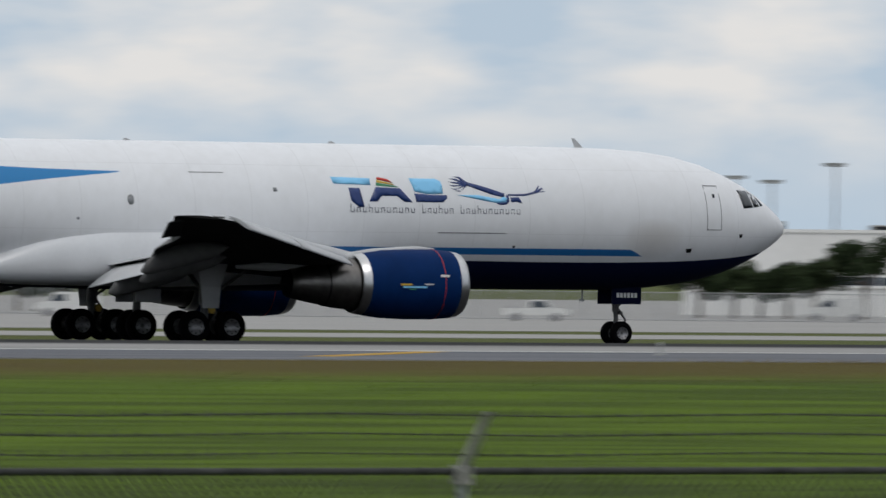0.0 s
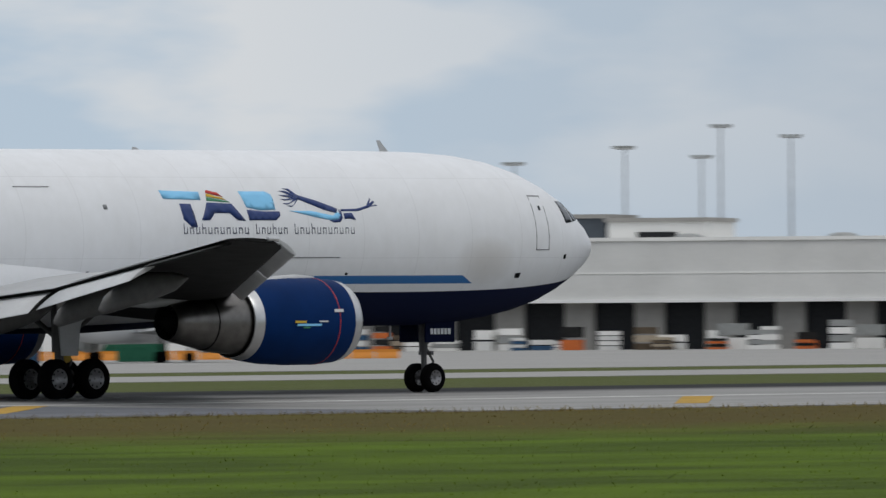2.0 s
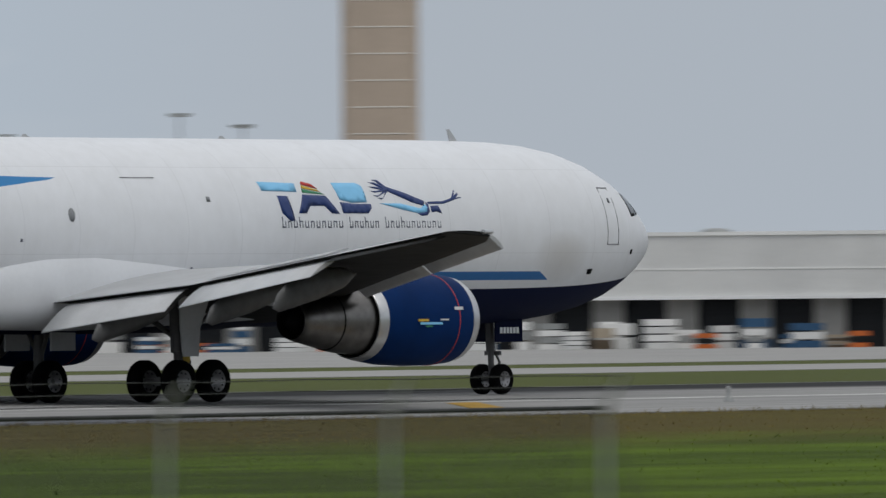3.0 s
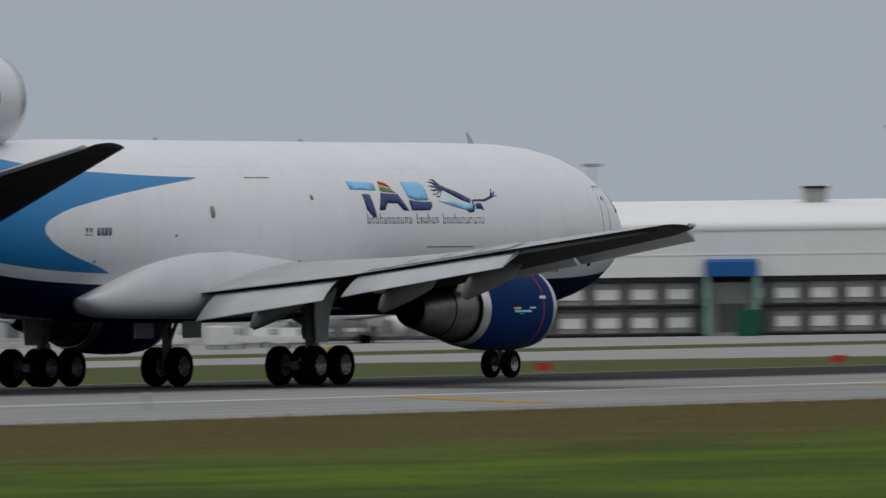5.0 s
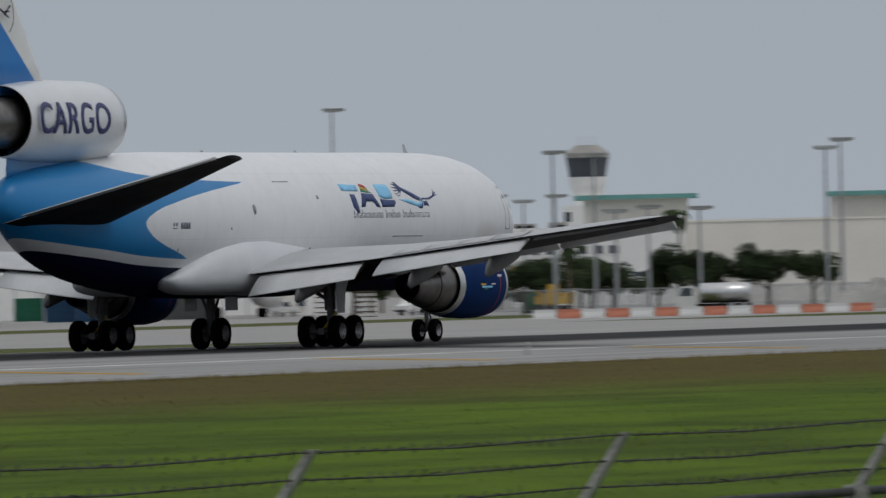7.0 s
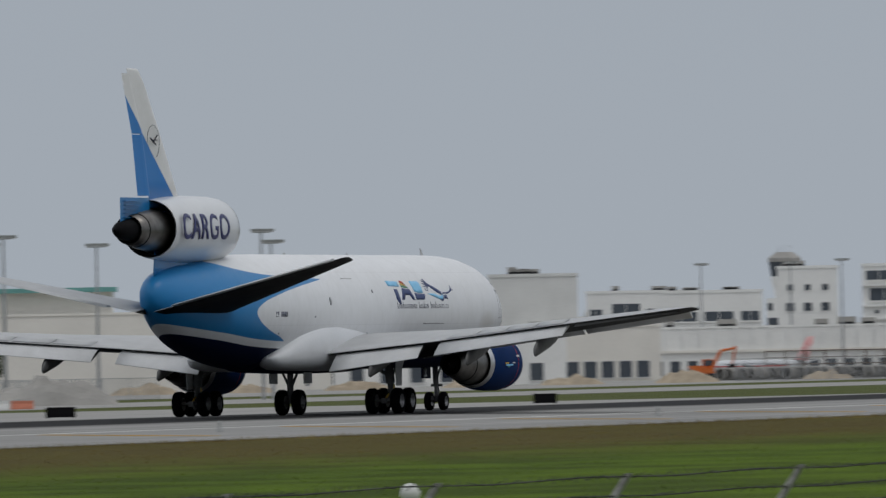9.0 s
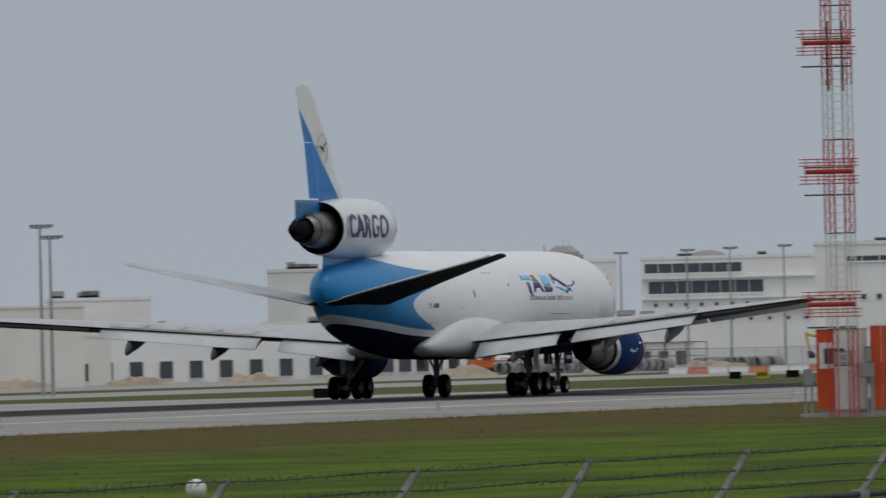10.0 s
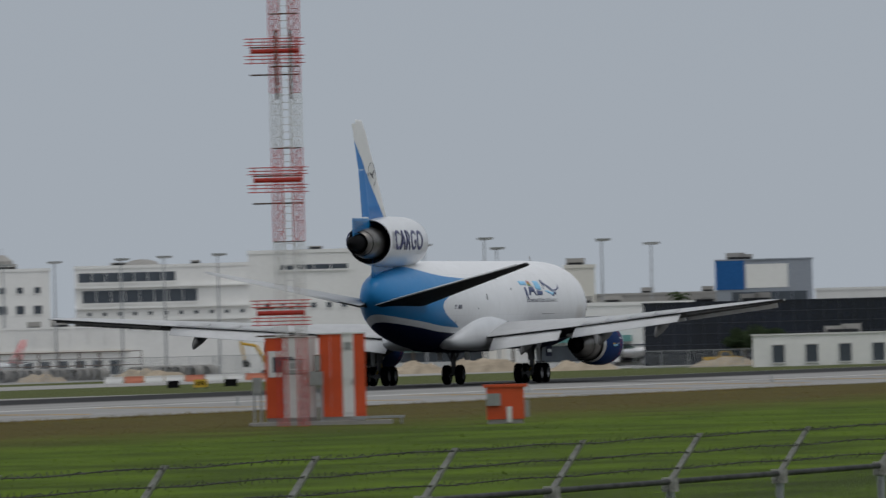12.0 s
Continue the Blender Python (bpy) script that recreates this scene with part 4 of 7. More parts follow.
        mark("bird_wing", [(15.3, 6.28), (16.1, 6.3), (16.65, 6.42), (16.95, 6.58), (17.0, 6.52), (16.7, 6.34), (16.1, 6.21), (15.32, 6.21)], LOGO)
        for dx, dz in ((16.82, 6.66), (17.06, 6.44)):
            mark("bird_feather", [(16.55, 6.38), (16.62, 6.34), (dx + 0.05, dz - 0.03), (dx, dz)], LOGO)
        for x0, x1, n in ((7.85, 10.95, 11), (11.2, 12.75, 6), (13.0, 15.9, 11)):
            st = (x1 - x0) / n
            for k in range(n):
                tall = 0.13 if k in (0, 3) else 0.0
                for a, b, c, d in ((0.1, 0.19, 5.44, 5.66 + tall), (0.6, 0.69, 5.44, 5.66), (0.19, 0.6, 5.44 + 0.18 * (k % 2), 5.48 + 0.18 * (k % 2))):
                    mark("lettering_bar", [(x0 + (k + a) * st, c), (x0 + (k + b) * st, c), (x0 + (k + b) * st, d), (x0 + (k + a) * st, d)], INK)
        for k in range(7):
            if k != 2:
                mark("number_bar", [(-10.15 + 0.22 * k, 5.32), (-9.98 + 0.22 * k, 5.32), (-9.98 + 0.22 * k, 5.06), (-10.15 + 0.22 * k, 5.06)], INK)
        # cabin openings
        mark("window", [(-2.25 + 0.15 * math.cos(a), 5.84 + 0.22 * math.sin(a)) for a in [2 * math.pi * i / 10 for i in range(10)]], material("window_grey", (0.22, 0.23, 0.24), 0.3))
        mark("vent", [(4.35, 6.42), (4.52, 6.42), (4.52, 6.26), (4.35, 6.26)], material("window_grey", (0.22, 0.23, 0.24)))
        mark("sensor", [(24.0, 4.08), (24.3, 4.1), (24.28, 3.92), (24.05, 3.92)], BLACK)
        mark("sensor", [(26.8, 4.72), (26.98, 4.74), (26.96, 4.58), (26.82, 4.57)], BLACK)
        mark("sensor", [(15.6, 4.12), (15.72, 4.12), (15.72, 4.04), (15.6, 4.04)], BLACK)
        for z_, x_ in ((5.1, -4.7), (4.25, -9.4), (4.2, 3.6)):
            mark("drain", [(x_, z_), (x_ + 0.1, z_), (x_ + 0.1, z_ - 0.1), (x_, z_ - 0.1)], INK)
        # door outline of thin strips
        seam = material("seam_grey", (0.25, 0.25, 0.26), 0.5)
        x0, x1, z0, z1, w = 24.95, 25.75, 4.88, 6.78, 0.035
        for a in ((x0, x1, z1 - w, z1), (x0, x1, z0, z0 + w), (x0, x0 + w, z0, z1), (x1 - w, x1, z0, z1)):
            mark("door_seam", [(a[0], a[2]), (a[1], a[2]), (a[1], a[3]), (a[0], a[3])], seam)
        mark("door_window", [(25.35, 6.42), (25.48, 6.42), (25.48, 6.26), (25.35, 6.26)], GLASS)
        # cargo hatch outline
        for a in ((12.0, 15.2, 4.62, 4.66), (0.6, 2.2, 7.0, 7.03)):
            mark("hatch_seam", [(a[0], a[2]), (a[1], a[2]), (a[1], a[3]), (a[0], a[3])], seam)
        # cockpit side panes
        for pts in ([(26.95, 6.60), (27.6, 6.58), (27.72, 5.87), (27.1, 5.82)], [(27.66, 6.58), (28.02, 6.42), (28.22, 5.92), (27.78, 5.88)], [(28.09, 6.38), (28.28, 6.28), (28.5, 5.97), (28.29, 5.92)]):
            mark("cockpit_pane", pts, GLASS)
    # aerials
    for x, hgt, lean in ((20.2, 0.42, 0.3), (-1.0, 0.12, 0.08), (8.5, 0.12, 0.08)):
        bm = bmesh.new()
        z0 = fuse_at(x)[0] - 0.03
        vs = [(x - 0.2, -0.02, z0), (x + 0.2, -0.02, z0), (x + 0.2, 0.02, z0), (x - 0.2, 0.02, z0)]
        ve = [(x - lean - 0.08, -0.01, z0 + hgt), (x - lean + 0.06, -0.01, z0 + hgt), (x - lean + 0.06, 0.01, z0 + hgt), (x - lean - 0.08, 0.01, z0 + hgt)]
        loft(bm, [vs, ve], smooth=False)
        part("aerial", bm, GREY, fuselage)
    bm = bmesh.new()
    box(bm, 20.4, 20.44, -0.04, 0.04, 1.9, 2.35)
    box(bm, 20.3, 20.5, -0.05, 0.05, 1.82, 1.92)
    part("aerial", bm, GREY, fuselage)
    return jet


jet = build_jet()

# ---------------------------------------------------------------- airfield equipment and buildings
BEIGE = material("cream_stucco", (0.79, 0.76, 0.70), 0.8, vary=0.06, scale=0.15, fine=2)
OFFWHITE = material("off_white_wall", (0.85, 0.845, 0.82), 0.8, vary=0.07, scale=0.12, fine=1.5)
PANEL = material("ribbed_white_panel", (0.70, 0.70, 0.68), 0.6, vary=0.08, scale=0.2, fine=3)
ROOFW = material("white_membrane_roof", (0.84, 0.84, 0.83), 0.6, vary=0.04, scale=0.1, fine=1)
CONC = material("grey_concrete", (0.36, 0.35, 0.33), 0.85, vary=0.12, scale=0.3, fine=3)
# near-black for shade in openings and for a few dark fittings
SHADE = material("shade_near_black", (0.035, 0.037, 0.04), 0.7, vary=0.2)
WINDOW = material("tinted_window", (0.075, 0.09, 0.11), 0.2, vary=0.2, scale=0.4)
TEAL = material("teal_roof", (0.16, 0.36, 0.34), 0.6, vary=0.1, scale=0.3)
BLUEC = material("blue_awning", (0.03, 0.13, 0.36), 0.6, vary=0.1)
GALV = material("galvanised_steel", (0.42, 0.43, 0.44), 0.45, 0.7, vary=0.15, scale=2)
RUST = material("rusty_steel", (0.17, 0.12, 0.09), 0.8, vary=0.3, scale=4, fine=30)
ORANGE = material("aviation_orange", (0.62, 0.075, 0.012), 0.5, vary=0.10, scale=1.2, fine=14)
CABW = material("cabinet_white", (0.72, 0.72, 0.70), 0.5, vary=0.08, scale=1.2, fine=14)
MASTW = material("mast_white", (0.72, 0.72, 0.72), 0.5, vary=0.08)
MASTR = material("mast_red", (0.55, 0.035, 0.02), 0.5, vary=0.12)
BOXGREY = material("enclosure_grey", (0.34, 0.35, 0.34), 0.5, 0.3, vary=0.12)
SAND = material("sandy_spoil", (0.45, 0.38, 0.29), 0.95, vary=0.2, scale=0.6, fine=6, bump=0.5)
BARK = material("bark", (0.14, 0.11, 0.08), 0.9, vary=0.25)
LEAF = material("leaf_green", (0.06, 0.085, 0.04), 0.75, vary=0.35, scale=0.7, fine=5)
LEAFD = material("leaf_dark", (0.04, 0.06, 0.028), 0.8, vary=0.35, scale=0.7, fine=5)
CONTG = material("container_green", (0.03, 0.13, 0.08), 0.6, vary=0.15)
CONTB = material("container_blue", (0.05, 0.11, 0.2), 0.6, vary=0.15)
PALEOR = material("faded_orange", (0.62, 0.24, 0.16), 0.6, vary=0.12)
DIGGER = material("digger_orange", (0.62, 0.14, 0.02), 0.5, vary=0.12)
AMBER = material("amber_plastic", (0.72, 0.26, 0.02), 0.5, vary=0.1)
DIGY = material("digger_yellow", (0.6, 0.36, 0.03), 0.5, vary=0.12)


def site(x, y, yaw, up=0.0):
    """A place on the ground, its local x to the right and y away as seen from the airfield fence."""
    return pose(x, y, ground_z(y) + up, 0, 0, yaw)


def spot(bearing, d, up=0.0):
    """A place on the ground by bearing from the view point by the fence and distance."""
    b = radians(bearing)
    return site(d * math.sin(b), -198.5 + d * math.cos(b), -bearing, up)


def child_box(name, parent, mat, x0, x1, y0, y1, z0, z1, label=""):
    bm = bmesh.new()
    box(bm, x0, x1, y0, y1, z0, z1)
    return part(name, bm, mat, parent, label)


def window_row(parent, x0, x1, n, w, z0, z1, y=-0.04, mat=None):
    """A row of separate recessed windows: dark pane inside a proud frame."""
    step = (x1 - x0) / n
    pane = frame_me = None
    for i in range(n):
        xc = x0 + (i + 0.5) * step
        if pane is None:
            bm = bmesh.new()
            box(bm, -w / 2, w / 2, -0.02, 0.05, z0, z1)
            ob = part("window", bm, mat or WINDOW, parent)
            pane = ob.data
            ob.matrix_basis = Matrix.Translation((xc, y, 0))
            bm = bmesh.new()
            t = 0.12
            box(bm, -w / 2 - t, w / 2 + t, -0.1, 0.03, z1, z1 + t)
            box(bm, -w / 2 - t, w / 2 + t, -0.14, 0.03, z0 - t, z0)
            box(bm, -w / 2 - t, -w / 2, -0.1, 0.03, z0, z1)
            box(bm, w / 2, w / 2 + t, -0.1, 0.03, z0, z1)
            fr = part("window_frame", bm, PANEL, ob)
            frame_me = fr.data
        else:
            ob = new("window", pane)
            ob.parent = parent
            ob.matrix_basis = Matrix.Translation((xc, y, 0))
            fr = new("window_frame", frame_me)
            fr.parent = ob


def block(name, m, w, d, h, mat, label, bands=(), rows=(), parapet=0.5, roof_bits=3, category="building", seed=1):
    """A flat-roofed building: wall, parapet, roof, window bands (x0, x1, z0, z1) and rows (x0, x1, n, width, z0, z1)."""
    ob = thing(name, label, category, m)
    child_box("wall", ob, mat, -w / 2, w / 2, 0, d, -1.5, h)
    bm = bmesh.new()
    p = 0.35
    box(bm, -w / 2 - 0.15, w / 2 + 0.15, -0.15, p, h, h + parapet)
    box(bm, -w / 2 - 0.15, w / 2 + 0.15, d - p, d + 0.15, h, h + parapet)
    box(bm, -w / 2 - 0.15, -w / 2 + p, p, d - p, h, h + parapet)
    box(bm, w / 2 - p, w / 2 + 0.15, p, d - p, h, h + parapet)
    part("parapet", bm, mat, ob)
    rnd = random.Random(seed)
    for k in range(roof_bits):
        x = rnd.uniform(-w / 2 + 1.5, w / 2 - 1.5)
        s = rnd.uniform(0.7, 1.6)
        bm = bmesh.new()
        box(bm, x - s, x + s, d * 0.25, d * 0.25 + 2 * s, h, h + parapet + rnd.uniform(0.4, 1.2))
        box(bm, x - s * 0.8, x + s * 0.8, d * 0.25 - 0.08, d * 0.25, h + parapet, h + parapet + 0.35, 1)
        part("roof_unit", bm, [CONC, SHADE], ob)
    for x0, x1, z0, z1 in bands:
        n = max(2, int((x1 - x0) / 2.2))
        step = (x1 - x0) / n
        bm = bmesh.new()
        box(bm, 0.06, step - 0.06, -0.05, 0.05, z0, z1)
        pane = part("window", bm, WINDOW, ob)
        pane.matrix_basis = Matrix.Translation((x0, 0, 0))
        for i in range(1, n):
            again = new("window", pane.data)
            again.parent = ob
            again.matrix_basis = Matrix.Translation((x0 + i * step, 0, 0))
        child_box("sill", ob, mat, x0 - 0.2, x1 + 0.2, -0.28, 0.02, z0 - 0.25, z0 - 0.02)
    for r in rows:
        window_row(ob, *r)
    return ob


def lamp_mast(x, y, h, heads=4, group="apron light masts"):
    """A tall apron light mast with a ring of floodlights."""
    ob = thing("light_mast", "tall slim grey steel light mast with floodlight head", "light mast", site(x, y, random.uniform(-70, -40)), group)
    bm = bmesh.new()
    rod(bm, (0, 0, -0.5), (0, 0, h * 0.5), 0.20, 10, r2=0.16)
    rod(bm, (0, 0, h * 0.5), (0, 0, h), 0.16, 10, r2=0.10)
    part("pole", bm, GALV, ob)
    bm = bmesh.new()
    rod(bm, (-0.95, 0, h), (0.95, 0, h), 0.07, 8)
    rod(bm, (0, -0.9, h), (0, 0.9, h), 0.09, 8)
    part("crossarm", bm, GALV, ob)
    for k in range(heads):
        a = -0.9 + 1.8 * k / (heads - 1)
        bm = bmesh.new()
        box(bm, a - 0.24, a + 0.24, -0.75, -0.15, h + 0.05, h + 0.32, 0, None)
        box(bm, a - 0.2, a + 0.2, -0.72, -0.2, h - 0.01, h + 0.05, 1)
        part("floodlight", bm, [BOXGREY, ROOFW], ob)
    return ob


def leaf_cloud(bm, rnd, centre, radius, n, size, squash=0.75):
    for _ in range(n):
        d = Vector((rnd.gauss(0, 1), rnd.gauss(0, 1), rnd.gauss(0, 1))).normalized() * (rnd.random() ** 0.4)
        c = Vector(centre) + Vector((d.x * radius, d.y * radius, d.z * radius * squash))
        u = Vector((rnd.gauss(0, 1), rnd.gauss(0, 1), rnd.gauss(0, 0.6))).normalized()
        v = u.orthogonal().normalized()
        s = size * rnd.uniform(0.6, 1.4)
        p = [c - u * s, c + v * s * 0.5, c + u * s, c - v * s * 0.5]
        bm.faces.new([bm.verts.new(q) for q in p])


def tree(x, y, w, h, seed, dark=False):
    """A broad shade tree: trunk, limbs, clumps of leaves with gaps."""
    rnd = random.Random(seed)
    ob = thing("tree", "broad dark green shade tree with dense rounded crown", "tree", site(x, y, -55), "airfield trees")
    bm = bmesh.new()
    rod(bm, (0, 0, -0.3), (0.1, 0, h * 0.4), w * 0.035, 8, r2=w * 0.025)
    tips = []
    for k in range(9):
        a = rnd.uniform(0, 2 * math.pi)
        tip = Vector((math.cos(a) * w * rnd.uniform(0.15, 0.40), math.sin(a) * w * rnd.uniform(0.15, 0.38), h * rnd.uniform(0.42, 0.86)))
        rod(bm, (0.1, 0, h * rnd.uniform(0.25, 0.4)), tip, w * 0.014, 6, r2=w * 0.005)
        tips.append(tip)
    part("trunk", bm, BARK, ob)
    bm = bmesh.new()
    for tip in tips + [Vector((0, 0, h * 0.72)), Vector((w * 0.12, 0, h * 0.6)), Vector((-w * 0.15, 0, h * 0.6))]:
        leaf_cloud(bm, rnd, tip, w * rnd.uniform(0.15, 0.23), 420, w * 0.026)
    part("crown", bm, LEAFD if dark else LEAF, ob)
    return ob


def palm(x, y, h, seed):
    rnd = random.Random(seed)
    ob = thing("palm_tree", "slender palm tree with drooping green fronds", "palm", site(x, y, 0), "palms by the apron")
    bm = bmesh.new()
    lean = rnd.uniform(-0.5, 0.5)
    for k in range(6):
        a, b = k / 6, (k + 1) / 6
        rod(bm, (lean * a * a, 0, h * a - (0.4 if k == 0 else 0)), (lean * b * b, 0, h * b), 0.24 - 0.02 * k, 8, r2=0.22 - 0.02 * k)
    part("trunk", bm, BARK, ob)
    bm = bmesh.new()
    for k in range(22):
        a, el = rnd.uniform(0, 2 * math.pi), rnd.uniform(-0.5, 1.2)
        ln = rnd.uniform(1.7, 2.5)
        prev = Vector((lean, 0, h))
        for s in range(5):
            e2 = el - s * 0.42
            q = prev + Vector((math.cos(a) * math.cos(e2), math.sin(a) * math.cos(e2), math.sin(e2))) * ln / 5
            side = Vector((-math.sin(a), math.cos(a), 0)) * (0.32 * (1 - s / 5.5))
            for sg in (-1, 1):
                drop = Vector((0, 0, -0.22))
                bm.faces.new([bm.verts.new(p) for p in (prev, q, q + side * sg + drop, prev + side * sg + drop)])
            prev = q
    part("fronds", bm, LEAF, ob)
    return ob


def car_wheels(parent, xs, half, r=0.36):
    for x in xs:
        for s in (-1, 1):
            bm = bmesh.new()
            lathe(bm, [(-0.11, 0.02), (-0.11, r * 0.6), (-0.12, r * 0.9), (-0.07, r), (0.07, r), (0.12, r * 0.9), (0.11, r * 0.6), (0.11, 0.02)], Matrix.Translation((x, s * half, r)) @ pose(0, 0, 0, 0, 0, 90), 14, [1, 1, 0, 0, 0, 1, 1])
            part("wheel", bm, [TYRE, HUB], parent)


def pickup(m, label, mat=None, van=False):
    """A road vehicle seen from its side: cab, glazing, bed or closed body, wheels."""
    mat = mat or CABW
    ob = thing("van" if van else "pickup_truck", label, "vehicle", m, "airport vehicles")
    bm = bmesh.new()
    if van:
        prof = [(-2.5, 0.45), (-2.5, 1.9), (-2.35, 2.0), (1.0, 2.0), (1.75, 1.25), (2.45, 1.05), (2.5, 0.45)]
    else:
        prof = [(-2.6, 0.5), (-2.6, 1.05), (-0.55, 1.05), (-0.45, 1.72), (0.75, 1.75), (1.35, 1.1), (2.5, 0.98), (2.6, 0.5)]
    loft(bm, [[(x, yy, z) for x, z in prof] for yy in (-0.88, 0.88)], smooth=False)
    part("body", bm, mat, ob)
    for s in (-1, 1):
        bm = bmesh.new()
        q = [(0.1, 1.25), (0.2, 1.8), (0.95, 1.8), (1.5, 1.25)] if van else [(-0.35, 1.12), (-0.28, 1.62), (0.68, 1.64), (1.1, 1.12)]
        loft(bm, [[(x, s * 0.885, z) for x, z in q], [(x, s * 0.9, z) for x, z in q]], smooth=False)
        part("side_window", bm, WINDOW, ob)
        bm = bmesh.new()
        box(bm, 2.52 if van else 2.6, 2.58 if van else 2.66, s * 0.7 - 0.15, s * 0.7 + 0.15, 0.7, 0.9)
        part("headlight", bm, ROOFW, ob)
    car_wheels(ob, (-1.6, 1.6), 0.8)
    child_box("bumper", ob, DARK, 2.5, 2.72, -0.85, 0.85, 0.42, 0.6)
    return ob


def tanker(m):
    ob = thing("tanker_truck", "white tanker truck with silver tank parked by a fence", "truck", m)
    bm = bmesh.new()
    loft(bm, [[(x, yy, z) for x, z in ((-3.6, 0.6), (-3.6, 1.5), (-3.2, 2.5), (-1.9, 2.55), (-1.7, 0.6))] for yy in (-1.1, 1.1)], smooth=False)
    cab = part("cab", bm, CABW, ob)
    for s in (-1, 1):
        bm = bmesh.new()
        loft(bm, [[(x, s * yy, z) for x, z in ((-3.3, 1.6), (-3.0, 2.35), (-2.1, 2.38), (-2.1, 1.6))] for yy in (1.105, 1.12)], smooth=False)
        part("side_window", bm, WINDOW, cab)
    bm = bmesh.new()
    lathe(bm, [(-1.4, 0.1), (-1.4, 0.7), (-1.25, 0.95), (3.3, 0.95), (3.45, 0.7), (3.45, 0.1)], Matrix.Translation((0, 0, 1.85)), 24, close=True)
    part("tank", bm, ALU, ob)
    child_box("chassis", ob, DARK, -3.4, 3.5, -0.5, 0.5, 0.5, 0.85)
    car_wheels(ob, (-2.7, 1.6, 2.8), 0.95, 0.48)
    return ob


def excavator(m, mat, label):
    ob = thing("excavator", label, "excavator", m, "construction machines")
    for s in (-1, 1):
        bm = bmesh.new()
        loft(bm, [[(x, s * 1.0 + dy, z) for x, z in ((-1.9, 0.35), (-1.6, 0.0), (1.6, 0.0), (1.9, 0.35), (1.6, 0.8), (-1.6, 0.8))] for dy in (-0.28, 0.28)], smooth=False)
        part("track", bm, DARK, ob)
    bm = bmesh.new()
    box(bm, -2.2, 1.1, -1.2, 1.2, 0.95, 1.75)
    box(bm, -2.3, -0.7, -1.2, 1.2, 1.75, 2.1)
    box(bm, -0.6, 0.6, -0.6, 0.6, 0.75, 0.95)
    part("house", bm, mat, ob)
    bm = bmesh.new()
    box(bm, -0.3, 1.15, 0.2, 1.15, 1.75, 3.0)
    cab = part("cab", bm, mat, ob)
    child_box("cab_window", cab, WINDOW, -0.2, 1.2, 0.15, 1.1, 2.05, 2.85)
    bm = bmesh.new()
    rod(bm, (0.9, -0.3, 1.6), (2.3, -0.3, 4.2), 0.26, 6)
    rod(bm, (2.3, -0.3, 4.2), (4.4, -0.3, 4.6), 0.22, 6, r2=0.18)
    part("boom", bm, mat, ob)
    bm = bmesh.new()
    rod(bm, (4.5, -0.3, 4.9), (4.0, -0.3, 2.2), 0.2, 6, r2=0.13)
    part("stick", bm, mat, ob)
    bm = bmesh.new()
    loft(bm, [[(x, yy, z) for x, z in ((3.7, 2.3), (4.3, 2.2), (4.2, 1.3), (3.4, 1.2), (3.2, 1.7))] for yy in (-0.85, 0.25)], smooth=False)
    part("bucket", bm, DARK, ob)
    return ob


def mound(x, y, yaw, w, d, h, seed, mat=None, label="mound of pale sandy spoil on bare ground"):
    rnd = random.Random(seed)
    bm = bmesh.new()
    nx, ny = 26, 10
    grid = []
    for i in range(nx + 1):
        row = []
        for j in range(ny + 1):
            u, v = i / nx * 2 - 1, j / ny * 2 - 1
            base = max(0, 1 - u * u) * max(0, 1 - v * v)
            z = h * (base ** 0.8) * (0.75 + 0.5 * noise.noise((u * 3 + seed, v * 2, seed))) + 0.12 * h * noise.noise((u * 11, v * 9, seed)) * base
            row.append(bm.verts.new((u * w / 2, v * d / 2, z - 0.05)))
        grid.append(row)
    for i in range(nx):
        for j in range(ny):
            bm.faces.new((grid[i][j], grid[i + 1][j], grid[i + 1][j + 1], grid[i][j + 1]))
    return one("spoil_mound", bm, mat or SAND, label, "mound", site(x, y, yaw), "spoil mounds")


